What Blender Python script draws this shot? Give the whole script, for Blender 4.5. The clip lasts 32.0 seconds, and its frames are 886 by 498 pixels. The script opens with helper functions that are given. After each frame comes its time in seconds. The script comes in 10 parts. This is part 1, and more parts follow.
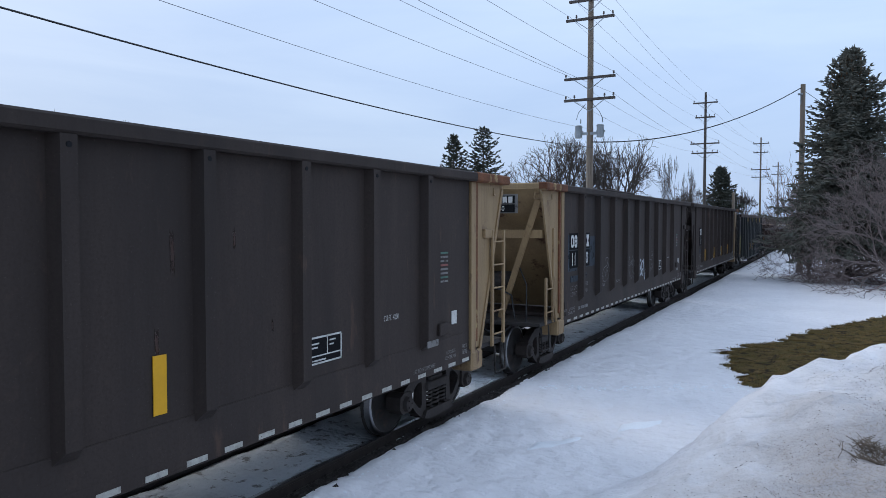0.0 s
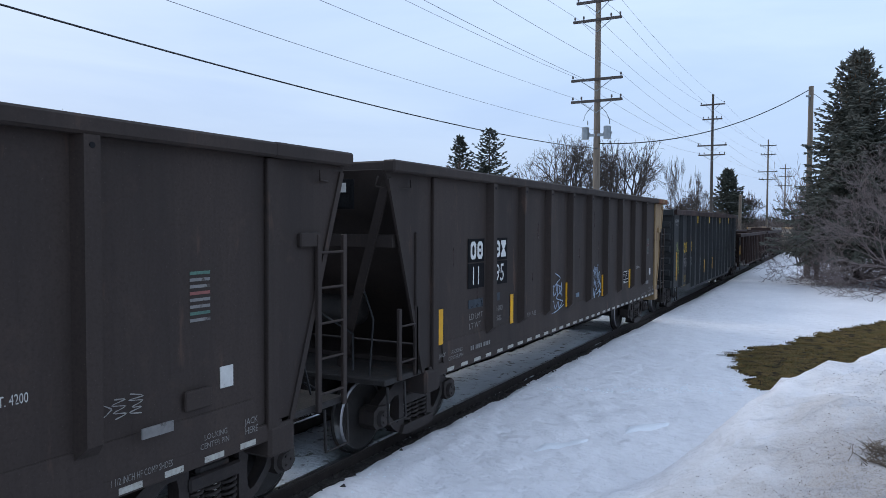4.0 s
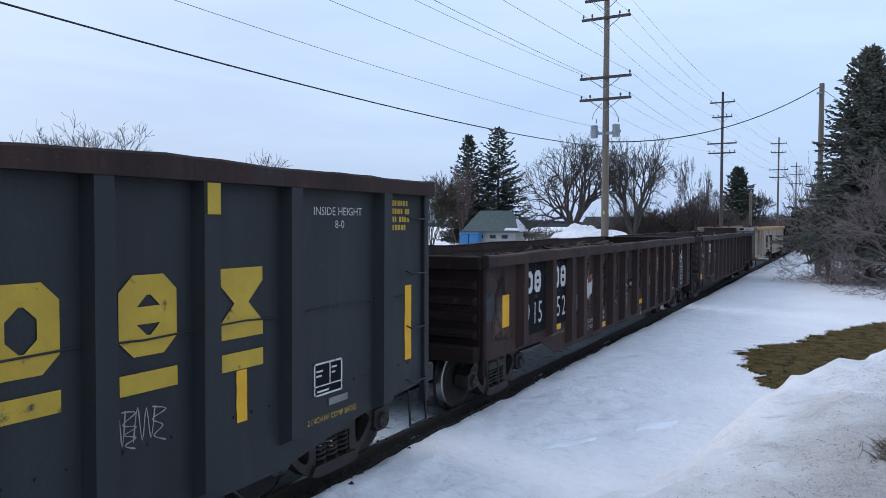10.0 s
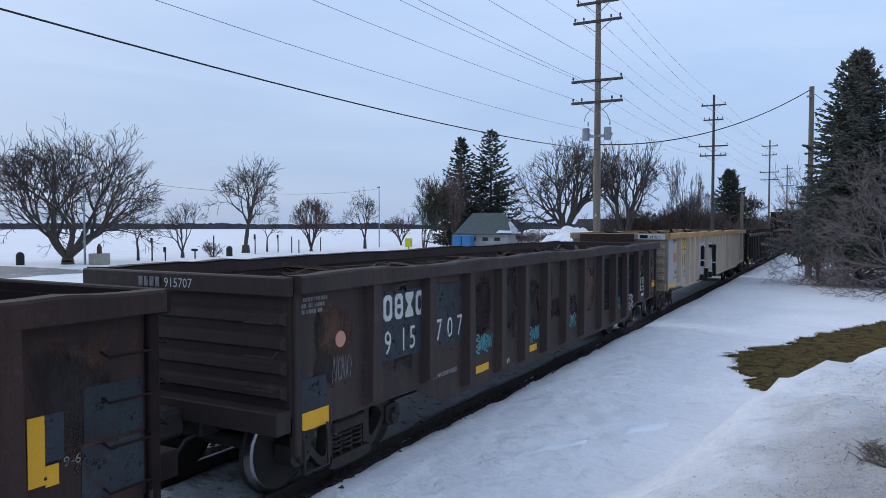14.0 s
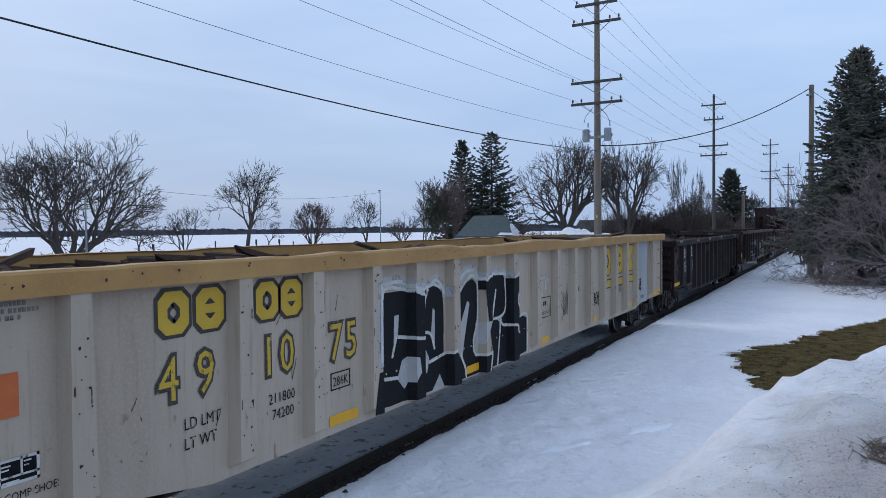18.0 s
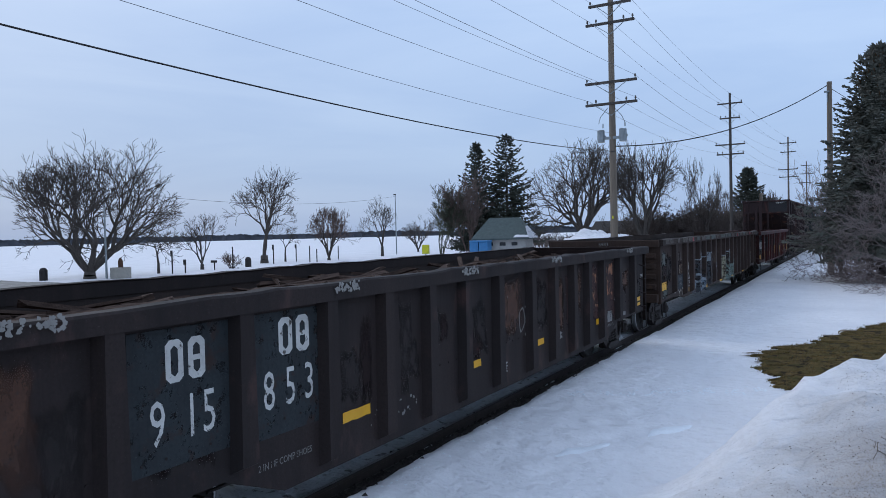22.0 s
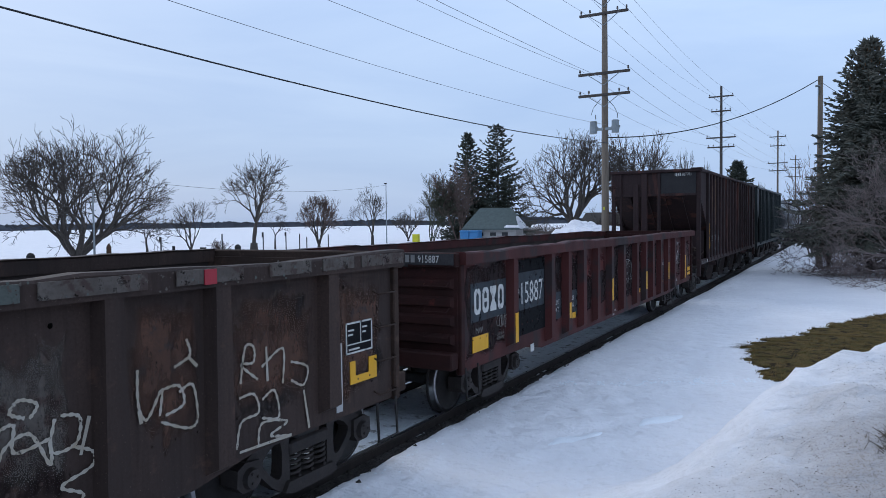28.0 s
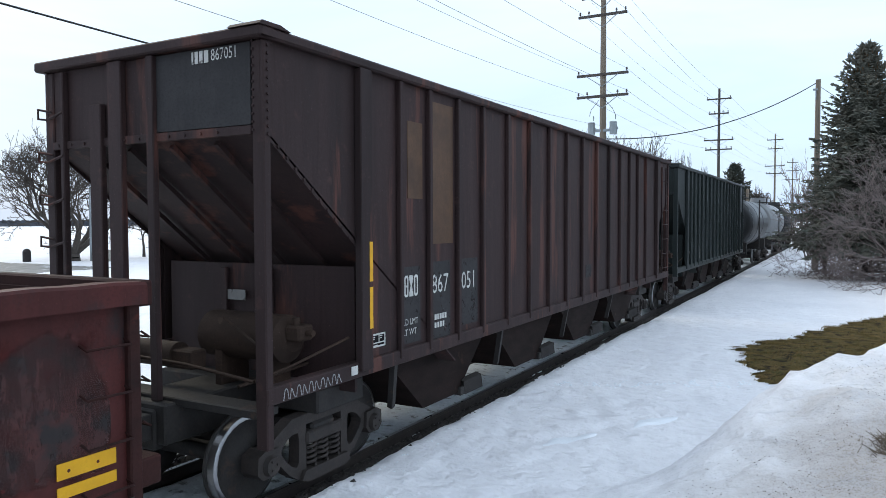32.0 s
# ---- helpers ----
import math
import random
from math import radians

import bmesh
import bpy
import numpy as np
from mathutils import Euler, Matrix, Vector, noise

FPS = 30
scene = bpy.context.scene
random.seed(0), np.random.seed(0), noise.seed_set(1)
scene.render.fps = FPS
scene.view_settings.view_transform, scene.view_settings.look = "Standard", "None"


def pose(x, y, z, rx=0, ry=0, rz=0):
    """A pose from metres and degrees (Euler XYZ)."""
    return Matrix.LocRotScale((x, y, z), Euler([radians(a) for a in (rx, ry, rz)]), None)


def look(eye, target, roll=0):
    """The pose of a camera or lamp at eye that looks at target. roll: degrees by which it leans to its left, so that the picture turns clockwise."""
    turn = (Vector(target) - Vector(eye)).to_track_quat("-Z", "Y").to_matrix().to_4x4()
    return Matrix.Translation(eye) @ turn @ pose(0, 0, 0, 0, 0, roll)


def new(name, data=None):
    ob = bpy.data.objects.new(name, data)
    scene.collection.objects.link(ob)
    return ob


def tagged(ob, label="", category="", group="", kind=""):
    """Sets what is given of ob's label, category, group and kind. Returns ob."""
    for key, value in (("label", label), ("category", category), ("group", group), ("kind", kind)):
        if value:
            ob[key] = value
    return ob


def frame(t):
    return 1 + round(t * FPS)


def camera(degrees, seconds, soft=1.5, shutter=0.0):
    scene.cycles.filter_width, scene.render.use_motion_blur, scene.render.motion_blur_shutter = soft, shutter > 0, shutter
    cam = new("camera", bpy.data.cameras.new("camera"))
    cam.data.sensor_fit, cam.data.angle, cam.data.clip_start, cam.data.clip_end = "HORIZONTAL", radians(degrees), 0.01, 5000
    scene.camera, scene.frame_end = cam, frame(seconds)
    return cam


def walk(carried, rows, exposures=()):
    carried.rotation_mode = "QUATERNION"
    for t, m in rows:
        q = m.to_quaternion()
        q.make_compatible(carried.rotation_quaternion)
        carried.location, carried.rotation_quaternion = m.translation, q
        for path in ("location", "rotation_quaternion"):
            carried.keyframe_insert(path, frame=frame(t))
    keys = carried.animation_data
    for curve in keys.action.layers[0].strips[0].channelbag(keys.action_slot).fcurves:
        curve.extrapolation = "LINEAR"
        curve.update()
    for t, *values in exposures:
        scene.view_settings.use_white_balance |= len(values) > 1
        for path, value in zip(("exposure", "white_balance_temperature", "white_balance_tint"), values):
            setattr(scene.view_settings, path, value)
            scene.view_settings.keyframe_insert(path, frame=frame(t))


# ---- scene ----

cam = camera(63.0, 32.0, soft=0.7)
PATH = [
    (0, pose(-0.016, 0.004, 2.862, 87.86, -0.06, 28.07)),
    (0.5, pose(-0.034, 0.015, 2.857, 87.76, 0.04, 28.09)),
    (1, pose(-0.035, -0.035, 2.849, 87.78, -0.10, 28.05)),
    (1.5, pose(-0.042, -0.004, 2.856, 87.65, -0.01, 28.15)),
    (2, pose(-0.026, -0.014, 2.855, 87.65, -0.09, 28.24)),
    (2.5, pose(-0.033, 0.008, 2.851, 87.61, -0.07, 28.38)),
    (3, pose(-0.036, -0.045, 2.865, 87.77, -0.17, 28.61)),
    (3.5, pose(-0.038, -0.028, 2.859, 87.89, -0.26, 28.51)),
    (5.5, pose(-0.042, -0.003, 2.860, 88.02, -0.39, 28.77)),
    (6, pose(-0.051, -0.008, 2.860, 87.98, -0.37, 28.91)),
    (6.5, pose(-0.053, 0.005, 2.856, 88.12, -0.44, 28.93)),
    (7, pose(-0.041, -0.019, 2.851, 88.09, -0.41, 29.03)),
    (7.5, pose(-0.026, -0.013, 2.855, 87.91, -0.22, 29.05)),
    (8, pose(-0.025, -0.006, 2.855, 87.70, -0.28, 29.09)),
    (8.5, pose(-0.037, -0.011, 2.851, 87.02, -0.03, 29.10)),
    (9, pose(-0.024, 0.010, 2.850, 87.61, -0.20, 29.09)),
    (9.5, pose(-0.023, 0.009, 2.850, 88.10, -0.16, 29.27)),
    (10, pose(-0.022, -0.003, 2.839, 87.90, -0.11, 29.24)),
    (10.5, pose(-0.011, -0.016, 2.844, 88.04, -0.04, 29.26)),
    (11, pose(-0.010, -0.008, 2.855, 87.97, -0.09, 29.16)),
    (11.5, pose(-0.019, -0.005, 2.841, 87.35, -0.00, 28.95)),
    (12, pose(-0.004, 0.011, 2.849, 87.55, -0.08, 28.89)),
    (12.5, pose(0.003, -0.036, 2.853, 87.75, 0.04, 28.98)),
    (13, pose(-0.001, 0.013, 2.846, 87.59, 0.00, 28.90)),
    (13.5, pose(0.004, -0.004, 2.854, 87.96, 0.06, 29.19)),
    (14, pose(0.012, -0.000, 2.854, 88.09, -0.06, 28.68)),
    (14.5, pose(-0.010, -0.024, 2.844, 87.83, 0.00, 28.12)),
    (16.5, pose(-0.034, -0.014, 2.843, 87.45, 0.07, 27.99)),
    (17, pose(-0.027, -0.045, 2.849, 87.48, 0.29, 28.01)),
    (17.5, pose(-0.011, 0.002, 2.842, 87.57, 0.45, 28.36)),
    (18, pose(0.020, 0.004, 2.852, 88.32, 0.63, 28.79)),
    (18.5, pose(0.036, 0.016, 2.837, 88.42, 0.56, 30.52)),
    (19, pose(0.059, 0.037, 2.838, 88.72, 0.82, 30.06)),
    (19.5, pose(0.066, 0.006, 2.842, 88.99, 0.98, 30.06)),
    (20, pose(0.061, -0.014, 2.833, 89.21, 0.61, 29.97)),
    (20.5, pose(0.044, -0.018, 2.838, 89.14, 0.95, 30.15)),
    (21, pose(0.033, -0.005, 2.855, 89.09, 0.82, 30.15)),
    (21.5, pose(0.009, 0.023, 2.845, 89.02, 0.99, 30.03)),
    (22, pose(0.014, -0.007, 2.851, 88.58, 1.36, 30.01)),
    (22.5, pose(-0.002, 0.019, 2.833, 88.42, 1.31, 29.94)),
    (23, pose(-0.013, -0.027, 2.847, 88.63, 1.24, 29.35)),
    (23.5, pose(-0.016, -0.006, 2.842, 88.58, 1.15, 29.73)),
    (24, pose(-0.005, -0.023, 2.836, 88.62, 0.85, 29.78)),
    (24.5, pose(-0.011, 0.017, 2.840, 88.53, 0.86, 29.79)),
    (25, pose(-0.011, -0.016, 2.848, 88.32, 1.15, 29.43)),
    (25.5, pose(-0.005, -0.016, 2.854, 88.11, 1.17, 29.21)),
    (27.5, pose(-0.043, -0.022, 2.852, 88.11, 0.57, 29.51)),
    (28, pose(-0.046, -0.039, 2.837, 87.75, 0.71, 29.22)),
    (28.5, pose(-0.035, 0.006, 2.829, 87.17, 0.67, 29.00)),
    (29, pose(-0.038, -0.038, 2.834, 87.35, 0.12, 28.88)),
    (29.5, pose(-0.039, -0.040, 2.839, 87.46, 0.05, 28.75)),
    (30, pose(-0.044, 0.002, 2.856, 87.35, 0.15, 29.19)),
    (30.5, pose(-0.039, -0.049, 2.857, 87.54, 0.11, 29.09)),
    (31, pose(-0.044, -0.020, 2.834, 87.64, 0.12, 28.84)),
    (31.5, pose(-0.037, -0.034, 2.847, 87.58, 0.23, 28.96)),
    (32, pose(-0.039, -0.045, 2.844, 87.72, 0.17, 29.01)),
]

EXPOSURES = [(0.0, 0.33, 6500, 10), (2.0, 0.37, 6500, 10), (8.0, 0.43, 6500, 10), (10.0, 0.40, 6450, 10), (10.8, 0.2, 6250, 10), (12.0, 0.16, 6250, 10), (17.0, 0.17, 6250, 10), (20.0, -0.03, 6200, 10), (21.0, -0.02, 6200, 10), (22.0, 0.09, 6200, 10), (25.0, 0.13, 6200, 10), (28.0, 0.22, 6250, 10), (30.5, 0.32, 6350, 10), (31.3, 0.46, 6500, 8), (32.0, 0.88, 7150, 6)]
walk(cam, PATH, EXPOSURES)

# ---- world and sun: an overcast winter sky ----
SUN_ELEV, SUN_AZ = 38.0, -70.0   # degrees; azimuth from +y towards +x
world = bpy.data.worlds.new("sky")
scene.world = world
world.use_nodes = True
wn, wl = world.node_tree.nodes, world.node_tree.links
wn.clear()


def wnode(kind, **kw):
    n = wn.new(kind)
    for k, v in kw.items():
        n.inputs[k].default_value = v
    return n


w_out = wn.new("ShaderNodeOutputWorld")
w_bg = wnode("ShaderNodeBackground", Strength=1.0)
w_sky = wn.new("ShaderNodeTexSky")
w_sky.sky_type = "NISHITA"
w_sky.sun_disc = False
w_sky.sun_elevation = radians(SUN_ELEV)
w_sky.sun_rotation = radians(SUN_AZ)
w_sky.air_density, w_sky.dust_density = 1.2, 2.0
w_scale = wn.new("ShaderNodeVectorMath")
w_scale.operation = "SCALE"
w_scale.inputs["Scale"].default_value = 0.10
w_tc = wn.new("ShaderNodeTexCoord")
w_sep = wn.new("ShaderNodeSeparateXYZ")
w_ramp = wn.new("ShaderNodeValToRGB")
el = w_ramp.color_ramp.elements
el[0].position, el[0].color = 0.0, (0.37, 0.50, 0.74, 1)
el[1].position, el[1].color = 0.55, (0.56, 0.70, 0.93, 1)
for p_, c_ in ((0.08, (0.40, 0.54, 0.79, 1)), (0.28, (0.50, 0.65, 0.91, 1))):
    e_ = el.new(p_)
    e_.color = c_
w_map = wn.new("ShaderNodeMapping")
w_map.inputs["Rotation"].default_value = (0, 0, radians(35))
w_map.inputs["Scale"].default_value = (1.6, 1.6, 9.0)
w_noise = wnode("ShaderNodeTexNoise", Scale=1.3, Detail=6.0, Roughness=0.55, Distortion=0.5)
w_cr = wn.new("ShaderNodeValToRGB")
w_cr.color_ramp.elements[0].position, w_cr.color_ramp.elements[0].color = 0.30, (0.90, 0.92, 0.95, 1)
w_cr.color_ramp.elements[1].position, w_cr.color_ramp.elements[1].color = 0.72, (1.12, 1.08, 1.03, 1)
w_mul = wn.new("ShaderNodeMix")
w_mul.data_type, w_mul.blend_type = "RGBA", "MULTIPLY"
w_mul.inputs[0].default_value = 1.0
w_mix = wn.new("ShaderNodeMix")
w_mix.data_type = "RGBA"
w_mix.inputs[0].default_value = 0.88
wl.new(w_sky.outputs[0], w_scale.inputs[0])
wl.new(w_tc.outputs["Generated"], w_sep.inputs[0])
wl.new(w_sep.outputs["Z"], w_ramp.inputs[0])
wl.new(w_tc.outputs["Generated"], w_map.inputs[0])
wl.new(w_map.outputs[0], w_noise.inputs["Vector"])
wl.new(w_noise.outputs[0], w_cr.inputs[0])
wl.new(w_ramp.outputs[0], w_mul.inputs[6])
wl.new(w_cr.outputs[0], w_mul.inputs[7])
wl.new(w_scale.outputs[0], w_mix.inputs[6])
wl.new(w_mul.outputs[2], w_mix.inputs[7])
w_az = wn.new("ShaderNodeMapRange")
w_az.inputs[1].default_value, w_az.inputs[2].default_value, w_az.inputs[3].default_value, w_az.inputs[4].default_value = -1.0, 0.4, 0.86, 1.08
wl.new(w_sep.outputs["X"], w_az.inputs[0])
w_grad = wn.new("ShaderNodeVectorMath")
w_grad.operation = "SCALE"
wl.new(w_mix.outputs[2], w_grad.inputs[0])
wl.new(w_az.outputs[0], w_grad.inputs["Scale"])
wl.new(w_grad.outputs[0], w_bg.inputs["Color"])
wl.new(w_bg.outputs[0], w_out.inputs[0])

sun = new("sun", bpy.data.lights.new("sun", "SUN"))
sun.data.energy, sun.data.angle, sun.data.color = 0.7, radians(25), (1.0, 0.96, 0.9)
sun_dir = Vector((math.sin(radians(SUN_AZ)) * math.cos(radians(SUN_ELEV)), math.cos(radians(SUN_AZ)) * math.cos(radians(SUN_ELEV)), math.sin(radians(SUN_ELEV))))
sun.matrix_world = look(sun_dir * 100, (0, 0, 0))

# ---- materials ----
MATS = {}


def surface(name, col, col2=None, rough=0.7, metal=0.0, scale=3.0, fine=40.0, bump=0.15, stretch=(1, 1, 1),
            third=None, third_amount=0.5, third_scale=1.2, third_stretch=(1, 1, 1), spec=0.4, wear=0.0):
    """A node material: two colours mixed by a coarse and a fine noise, an optional third colour in patches, and relief.
    wear: how much run-down streaking and fine pitting lies on it; on dark paint (above 0) pale and rusty, on pale paint (below 0) dark."""
    if name in MATS:
        return MATS[name]
    m = bpy.data.materials.new(name)
    m.use_nodes = True
    nt = m.node_tree
    n, l = nt.nodes, nt.links
    b = n["Principled BSDF"]
    b.inputs["Metallic"].default_value = metal
    b.inputs["Specular IOR Level"].default_value = spec
    tc = n.new("ShaderNodeTexCoord")
    mp = n.new("ShaderNodeMapping")
    mp.inputs["Scale"].default_value = stretch
    l.new(tc.outputs["Object"], mp.inputs[0])

    def tex(s, det, vec):
        t = n.new("ShaderNodeTexNoise")
        t.inputs["Scale"].default_value, t.inputs["Detail"].default_value, t.inputs["Roughness"].default_value = s, det, 0.62
        l.new(vec, t.inputs["Vector"])
        return t.outputs[0]

    def ramp(v, a, b_):
        r = n.new("ShaderNodeMapRange")
        r.inputs[1].default_value, r.inputs[2].default_value = a, b_
        l.new(v, r.inputs[0])
        return r.outputs[0]

    def mix(f, x, y):
        q = n.new("ShaderNodeMix")
        q.data_type = "RGBA"
        l.new(f, q.inputs[0])
        for i, v in ((6, x), (7, y)):
            if isinstance(v, tuple):
                q.inputs[i].default_value = (*v, 1)
            else:
                l.new(v, q.inputs[i])
        return q.outputs[2]

    coarse = tex(scale, 6.0, mp.outputs[0])
    detail = tex(fine, 4.0, tc.outputs["Object"])
    c2 = col2 or tuple(v * 0.62 for v in col)
    c = mix(ramp(coarse, 0.32, 0.68), col, c2)
    dark = tuple(v * (0.6 if max(col) < 0.2 else 0.88) for v in col)
    c = mix(ramp(detail, 0.46, 0.74), c, dark)
    if third:
        mp3 = n.new("ShaderNodeMapping")
        mp3.inputs["Scale"].default_value = third_stretch
        mp3.inputs["Location"].default_value = (3.1, 7.7, 1.3)
        l.new(tc.outputs["Object"], mp3.inputs[0])
        t3 = tex(third_scale, 8.0, mp3.outputs[0])
        c = mix(ramp(t3, 0.72 - 0.3 * third_amount, 0.80 - 0.3 * third_amount), c, third)
    if wear:
        run = n.new("ShaderNodeMapping")
        run.inputs["Scale"].default_value = (9.0, 9.0, 0.55)
        l.new(tc.outputs["Object"], run.inputs[0])
        streaks = tex(2.3, 5.0, run.outputs[0])
        pits = tex(58.0, 3.0, tc.outputs["Object"])
        blots = tex(4.5, 7.0, tc.outputs["Object"])

        def scaled(v, k):
            q = n.new("ShaderNodeMath")
            q.operation = "MULTIPLY"
            l.new(v, q.inputs[0])
            q.inputs[1].default_value = k
            return q.outputs[0]
        w = abs(wear)
        if wear > 0:
            c = mix(scaled(ramp(streaks, 0.50, 0.72), .75 * w), c, tuple(v * .45 for v in col))
            c = mix(scaled(ramp(blots, 0.60, 0.72), .6 * w), c, (col[0] * 1.55 + .012, col[1] * 1.4 + .006, col[2] * 1.3 + .004))
            c = mix(scaled(ramp(pits, 0.66, 0.72), .8 * w), c, (col[0] * 2.0 + .03, col[1] * 2.0 + .028, col[2] * 2.0 + .026))
        else:
            c = mix(scaled(ramp(streaks, 0.54, 0.76), .8 * w), c, (col[0] * .55, col[1] * .48, col[2] * .45))
            c = mix(scaled(ramp(blots, 0.66, 0.74), .7 * w), c, (.11, .06, .035))
            c = mix(scaled(ramp(pits, 0.68, 0.73), w), c, (.10, .065, .05))
    l.new(c, b.inputs["Base Color"])
    rr = n.new("ShaderNodeMapRange")
    rr.inputs[3].default_value, rr.inputs[4].default_value = max(0.05, rough - 0.12), min(1.0, rough + 0.12)
    l.new(coarse, rr.inputs[0])
    l.new(rr.outputs[0], b.inputs["Roughness"])
    if bump:
        add = n.new("ShaderNodeMath")
        l.new(coarse, add.inputs[0])
        l.new(detail, add.inputs[1])
        bp = n.new("ShaderNodeBump")
        bp.inputs["Strength"].default_value = bump
        bp.inputs["Distance"].default_value = 0.03
        l.new(add.outputs[0], bp.inputs["Height"])
        l.new(bp.outputs[0], b.inputs["Normal"])
    MATS[name] = m
    return m


FLAKY = {}


def flaky(m, cover=None, scale=7.0, soft=False):
    """The same paint, flaked away in ragged bits. cover: how much of it is left (None: it thins out by the point attribute 'cover').
    soft: thinned like soot or runs of rust, drawn out downwards, instead of flaked."""
    key = (m.name, cover, scale, soft)
    if key in FLAKY:
        return FLAKY[key]
    c = m.copy()
    c.name = m.name + "_flaked"
    n, l = c.node_tree.nodes, c.node_tree.links
    tc, t, add, lim = n.new("ShaderNodeTexCoord"), n.new("ShaderNodeTexNoise"), n.new("ShaderNodeMath"), n.new("ShaderNodeMapRange")
    t.inputs["Scale"].default_value, t.inputs["Detail"].default_value, t.inputs["Roughness"].default_value = scale, 12.0, 0.76
    mp = n.new("ShaderNodeMapping")
    mp.inputs["Scale"].default_value = (1, 1, .4 if soft else 1)
    l.new(tc.outputs["Object"], mp.inputs[0])
    l.new(mp.outputs[0], t.inputs["Vector"])
    l.new(t.outputs[0], add.inputs[0])
    if cover is None:
        at = n.new("ShaderNodeAttribute")
        at.attribute_name = "cover"
        l.new(at.outputs["Fac"], add.inputs[1])
        lim.inputs[1].default_value, lim.inputs[2].default_value = (0.78, 1.12) if soft else (0.86, 1.0)
    else:
        add.inputs[1].default_value = cover
        lim.inputs[1].default_value, lim.inputs[2].default_value = 0.96, 1.04
    l.new(add.outputs[0], lim.inputs[0])
    l.new(lim.outputs[0], n["Principled BSDF"].inputs["Alpha"])
    FLAKY[key] = c
    return c


RUST = (0.085, 0.038, 0.022)
STREAK = (1.0, 1.6, 0.22)
m_coal = surface("coal_car_brown", (0.046, 0.032, 0.026), (0.026, 0.020, 0.018), 0.76, scale=0.9, stretch=STREAK, bump=0.06, third=(0.066, 0.040, 0.030), third_amount=0.35, third_scale=2.0, third_stretch=(1, 2, 0.5), spec=0.32, wear=0.4)
m_tan = surface("tan_paint", (0.33, 0.225, 0.112), (0.185, 0.118, 0.062), 0.6, scale=1.5, stretch=STREAK, bump=0.08, third=RUST, third_amount=0.42, third_scale=2.4, third_stretch=(1, 1.8, 0.6), wear=-0.75)
m_charcoal = surface("charcoal_paint", (0.024, 0.027, 0.029), (0.012, 0.013, 0.014), 0.6, scale=1.0, stretch=STREAK, bump=0.06, third=(0.045, 0.026, 0.02), third_amount=0.25, third_scale=1.6, third_stretch=(1, 2, 0.4), wear=0.35, spec=0.34)
m_brown = surface("weathered_brown", (0.052, 0.028, 0.022), (0.022, 0.015, 0.014), 0.78, scale=1.1, stretch=STREAK, bump=0.09, third=(0.030, 0.025, 0.025), third_amount=0.5, third_scale=0.8, third_stretch=(1, 1.5, 0.7), spec=0.24, wear=0.8)
m_brown2 = surface("weathered_black_brown", (0.032, 0.022, 0.020), (0.017, 0.014, 0.014), 0.78, scale=1.1, stretch=STREAK, bump=0.09, third=(0.060, 0.034, 0.030), third_amount=0.4, third_scale=0.9, third_stretch=(1, 1.5, 0.7), spec=0.24, wear=0.5)
m_brown5 = surface("worn_umber", (0.056, 0.037, 0.032), (0.034, 0.025, 0.023), 0.74, scale=1.1, stretch=STREAK, bump=0.09, third=(0.036, 0.030, 0.029), third_amount=0.4, third_scale=0.9, third_stretch=(1, 1.5, 0.7), spec=0.28, wear=0.7)
m_rusty = surface("rusty_brown", (0.054, 0.033, 0.026), (0.026, 0.019, 0.017), 0.76, scale=1.2, stretch=STREAK, bump=0.1, third=(0.095, 0.070, 0.056), third_amount=0.30, third_scale=1.3, third_stretch=(1, 1.2, 0.5), spec=0.24, wear=0.9)
m_red = surface("oxide_red", (0.080, 0.016, 0.014), (0.036, 0.011, 0.010), 0.66, scale=1.0, stretch=STREAK, bump=0.07, third=(0.026, 0.016, 0.016), third_amount=0.64, third_scale=0.9, third_stretch=(1, 1.4, 0.8), spec=0.24, wear=0.3)
m_white = surface("dirty_white_paint", (0.46, 0.385, 0.30), (0.33, 0.265, 0.20), 0.6, scale=0.9, stretch=STREAK, bump=0.06, third=(0.16, 0.10, 0.07), third_amount=0.22, third_scale=3.0, third_stretch=(1, 2.5, 0.45), wear=-0.7)
m_chord = surface("ochre_rail_paint", (0.43, 0.245, 0.078), (0.31, 0.165, 0.055), 0.6, scale=1.5, bump=0.08, third=RUST, third_amount=0.14, third_scale=2.5)
m_hop = surface("hopper_brown", (0.046, 0.024, 0.023), (0.020, 0.014, 0.014), 0.7, scale=0.8, stretch=(1, 2.2, 0.12), bump=0.08, third=(0.090, 0.036, 0.028), third_amount=0.56, third_scale=1.6, third_stretch=(1, 2.0, 0.2), spec=0.24, wear=0.85)
m_endrust = surface("rusty_end_brown", (0.058, 0.036, 0.027), (0.030, 0.020, 0.016), 0.78, scale=1.5, stretch=(1, 1, 3), bump=0.08, third=(0.085, 0.055, 0.042), third_amount=0.3, third_scale=3, spec=0.14, wear=0.7)
# darker than the side browns, for ends; also paints the hopper bays' shade
m_endbrown = surface("end_and_shaded_bay_brown", (0.024, 0.014, 0.012), (0.013, 0.009, 0.008), 0.75, scale=1.5, stretch=(1, 1, 3), bump=0.08, third=(0.05, 0.028, 0.02), third_amount=0.3, third_scale=3, spec=0.1)
# a darker red than the sides, for the red car's ends
m_endred = surface("dark_end_red", (0.042, 0.014, 0.012), (0.02, 0.010, 0.009), 0.72, scale=1.5, stretch=(1, 1, 3), bump=0.08, third=(0.09, 0.022, 0.018), third_amount=0.3, third_scale=3, spec=0.15)
m_hopgrey = surface("faded_grey_panel", (0.048, 0.045, 0.046), (0.034, 0.032, 0.033), 0.75, scale=2.0, bump=0.05, spec=0.15, wear=0.3)
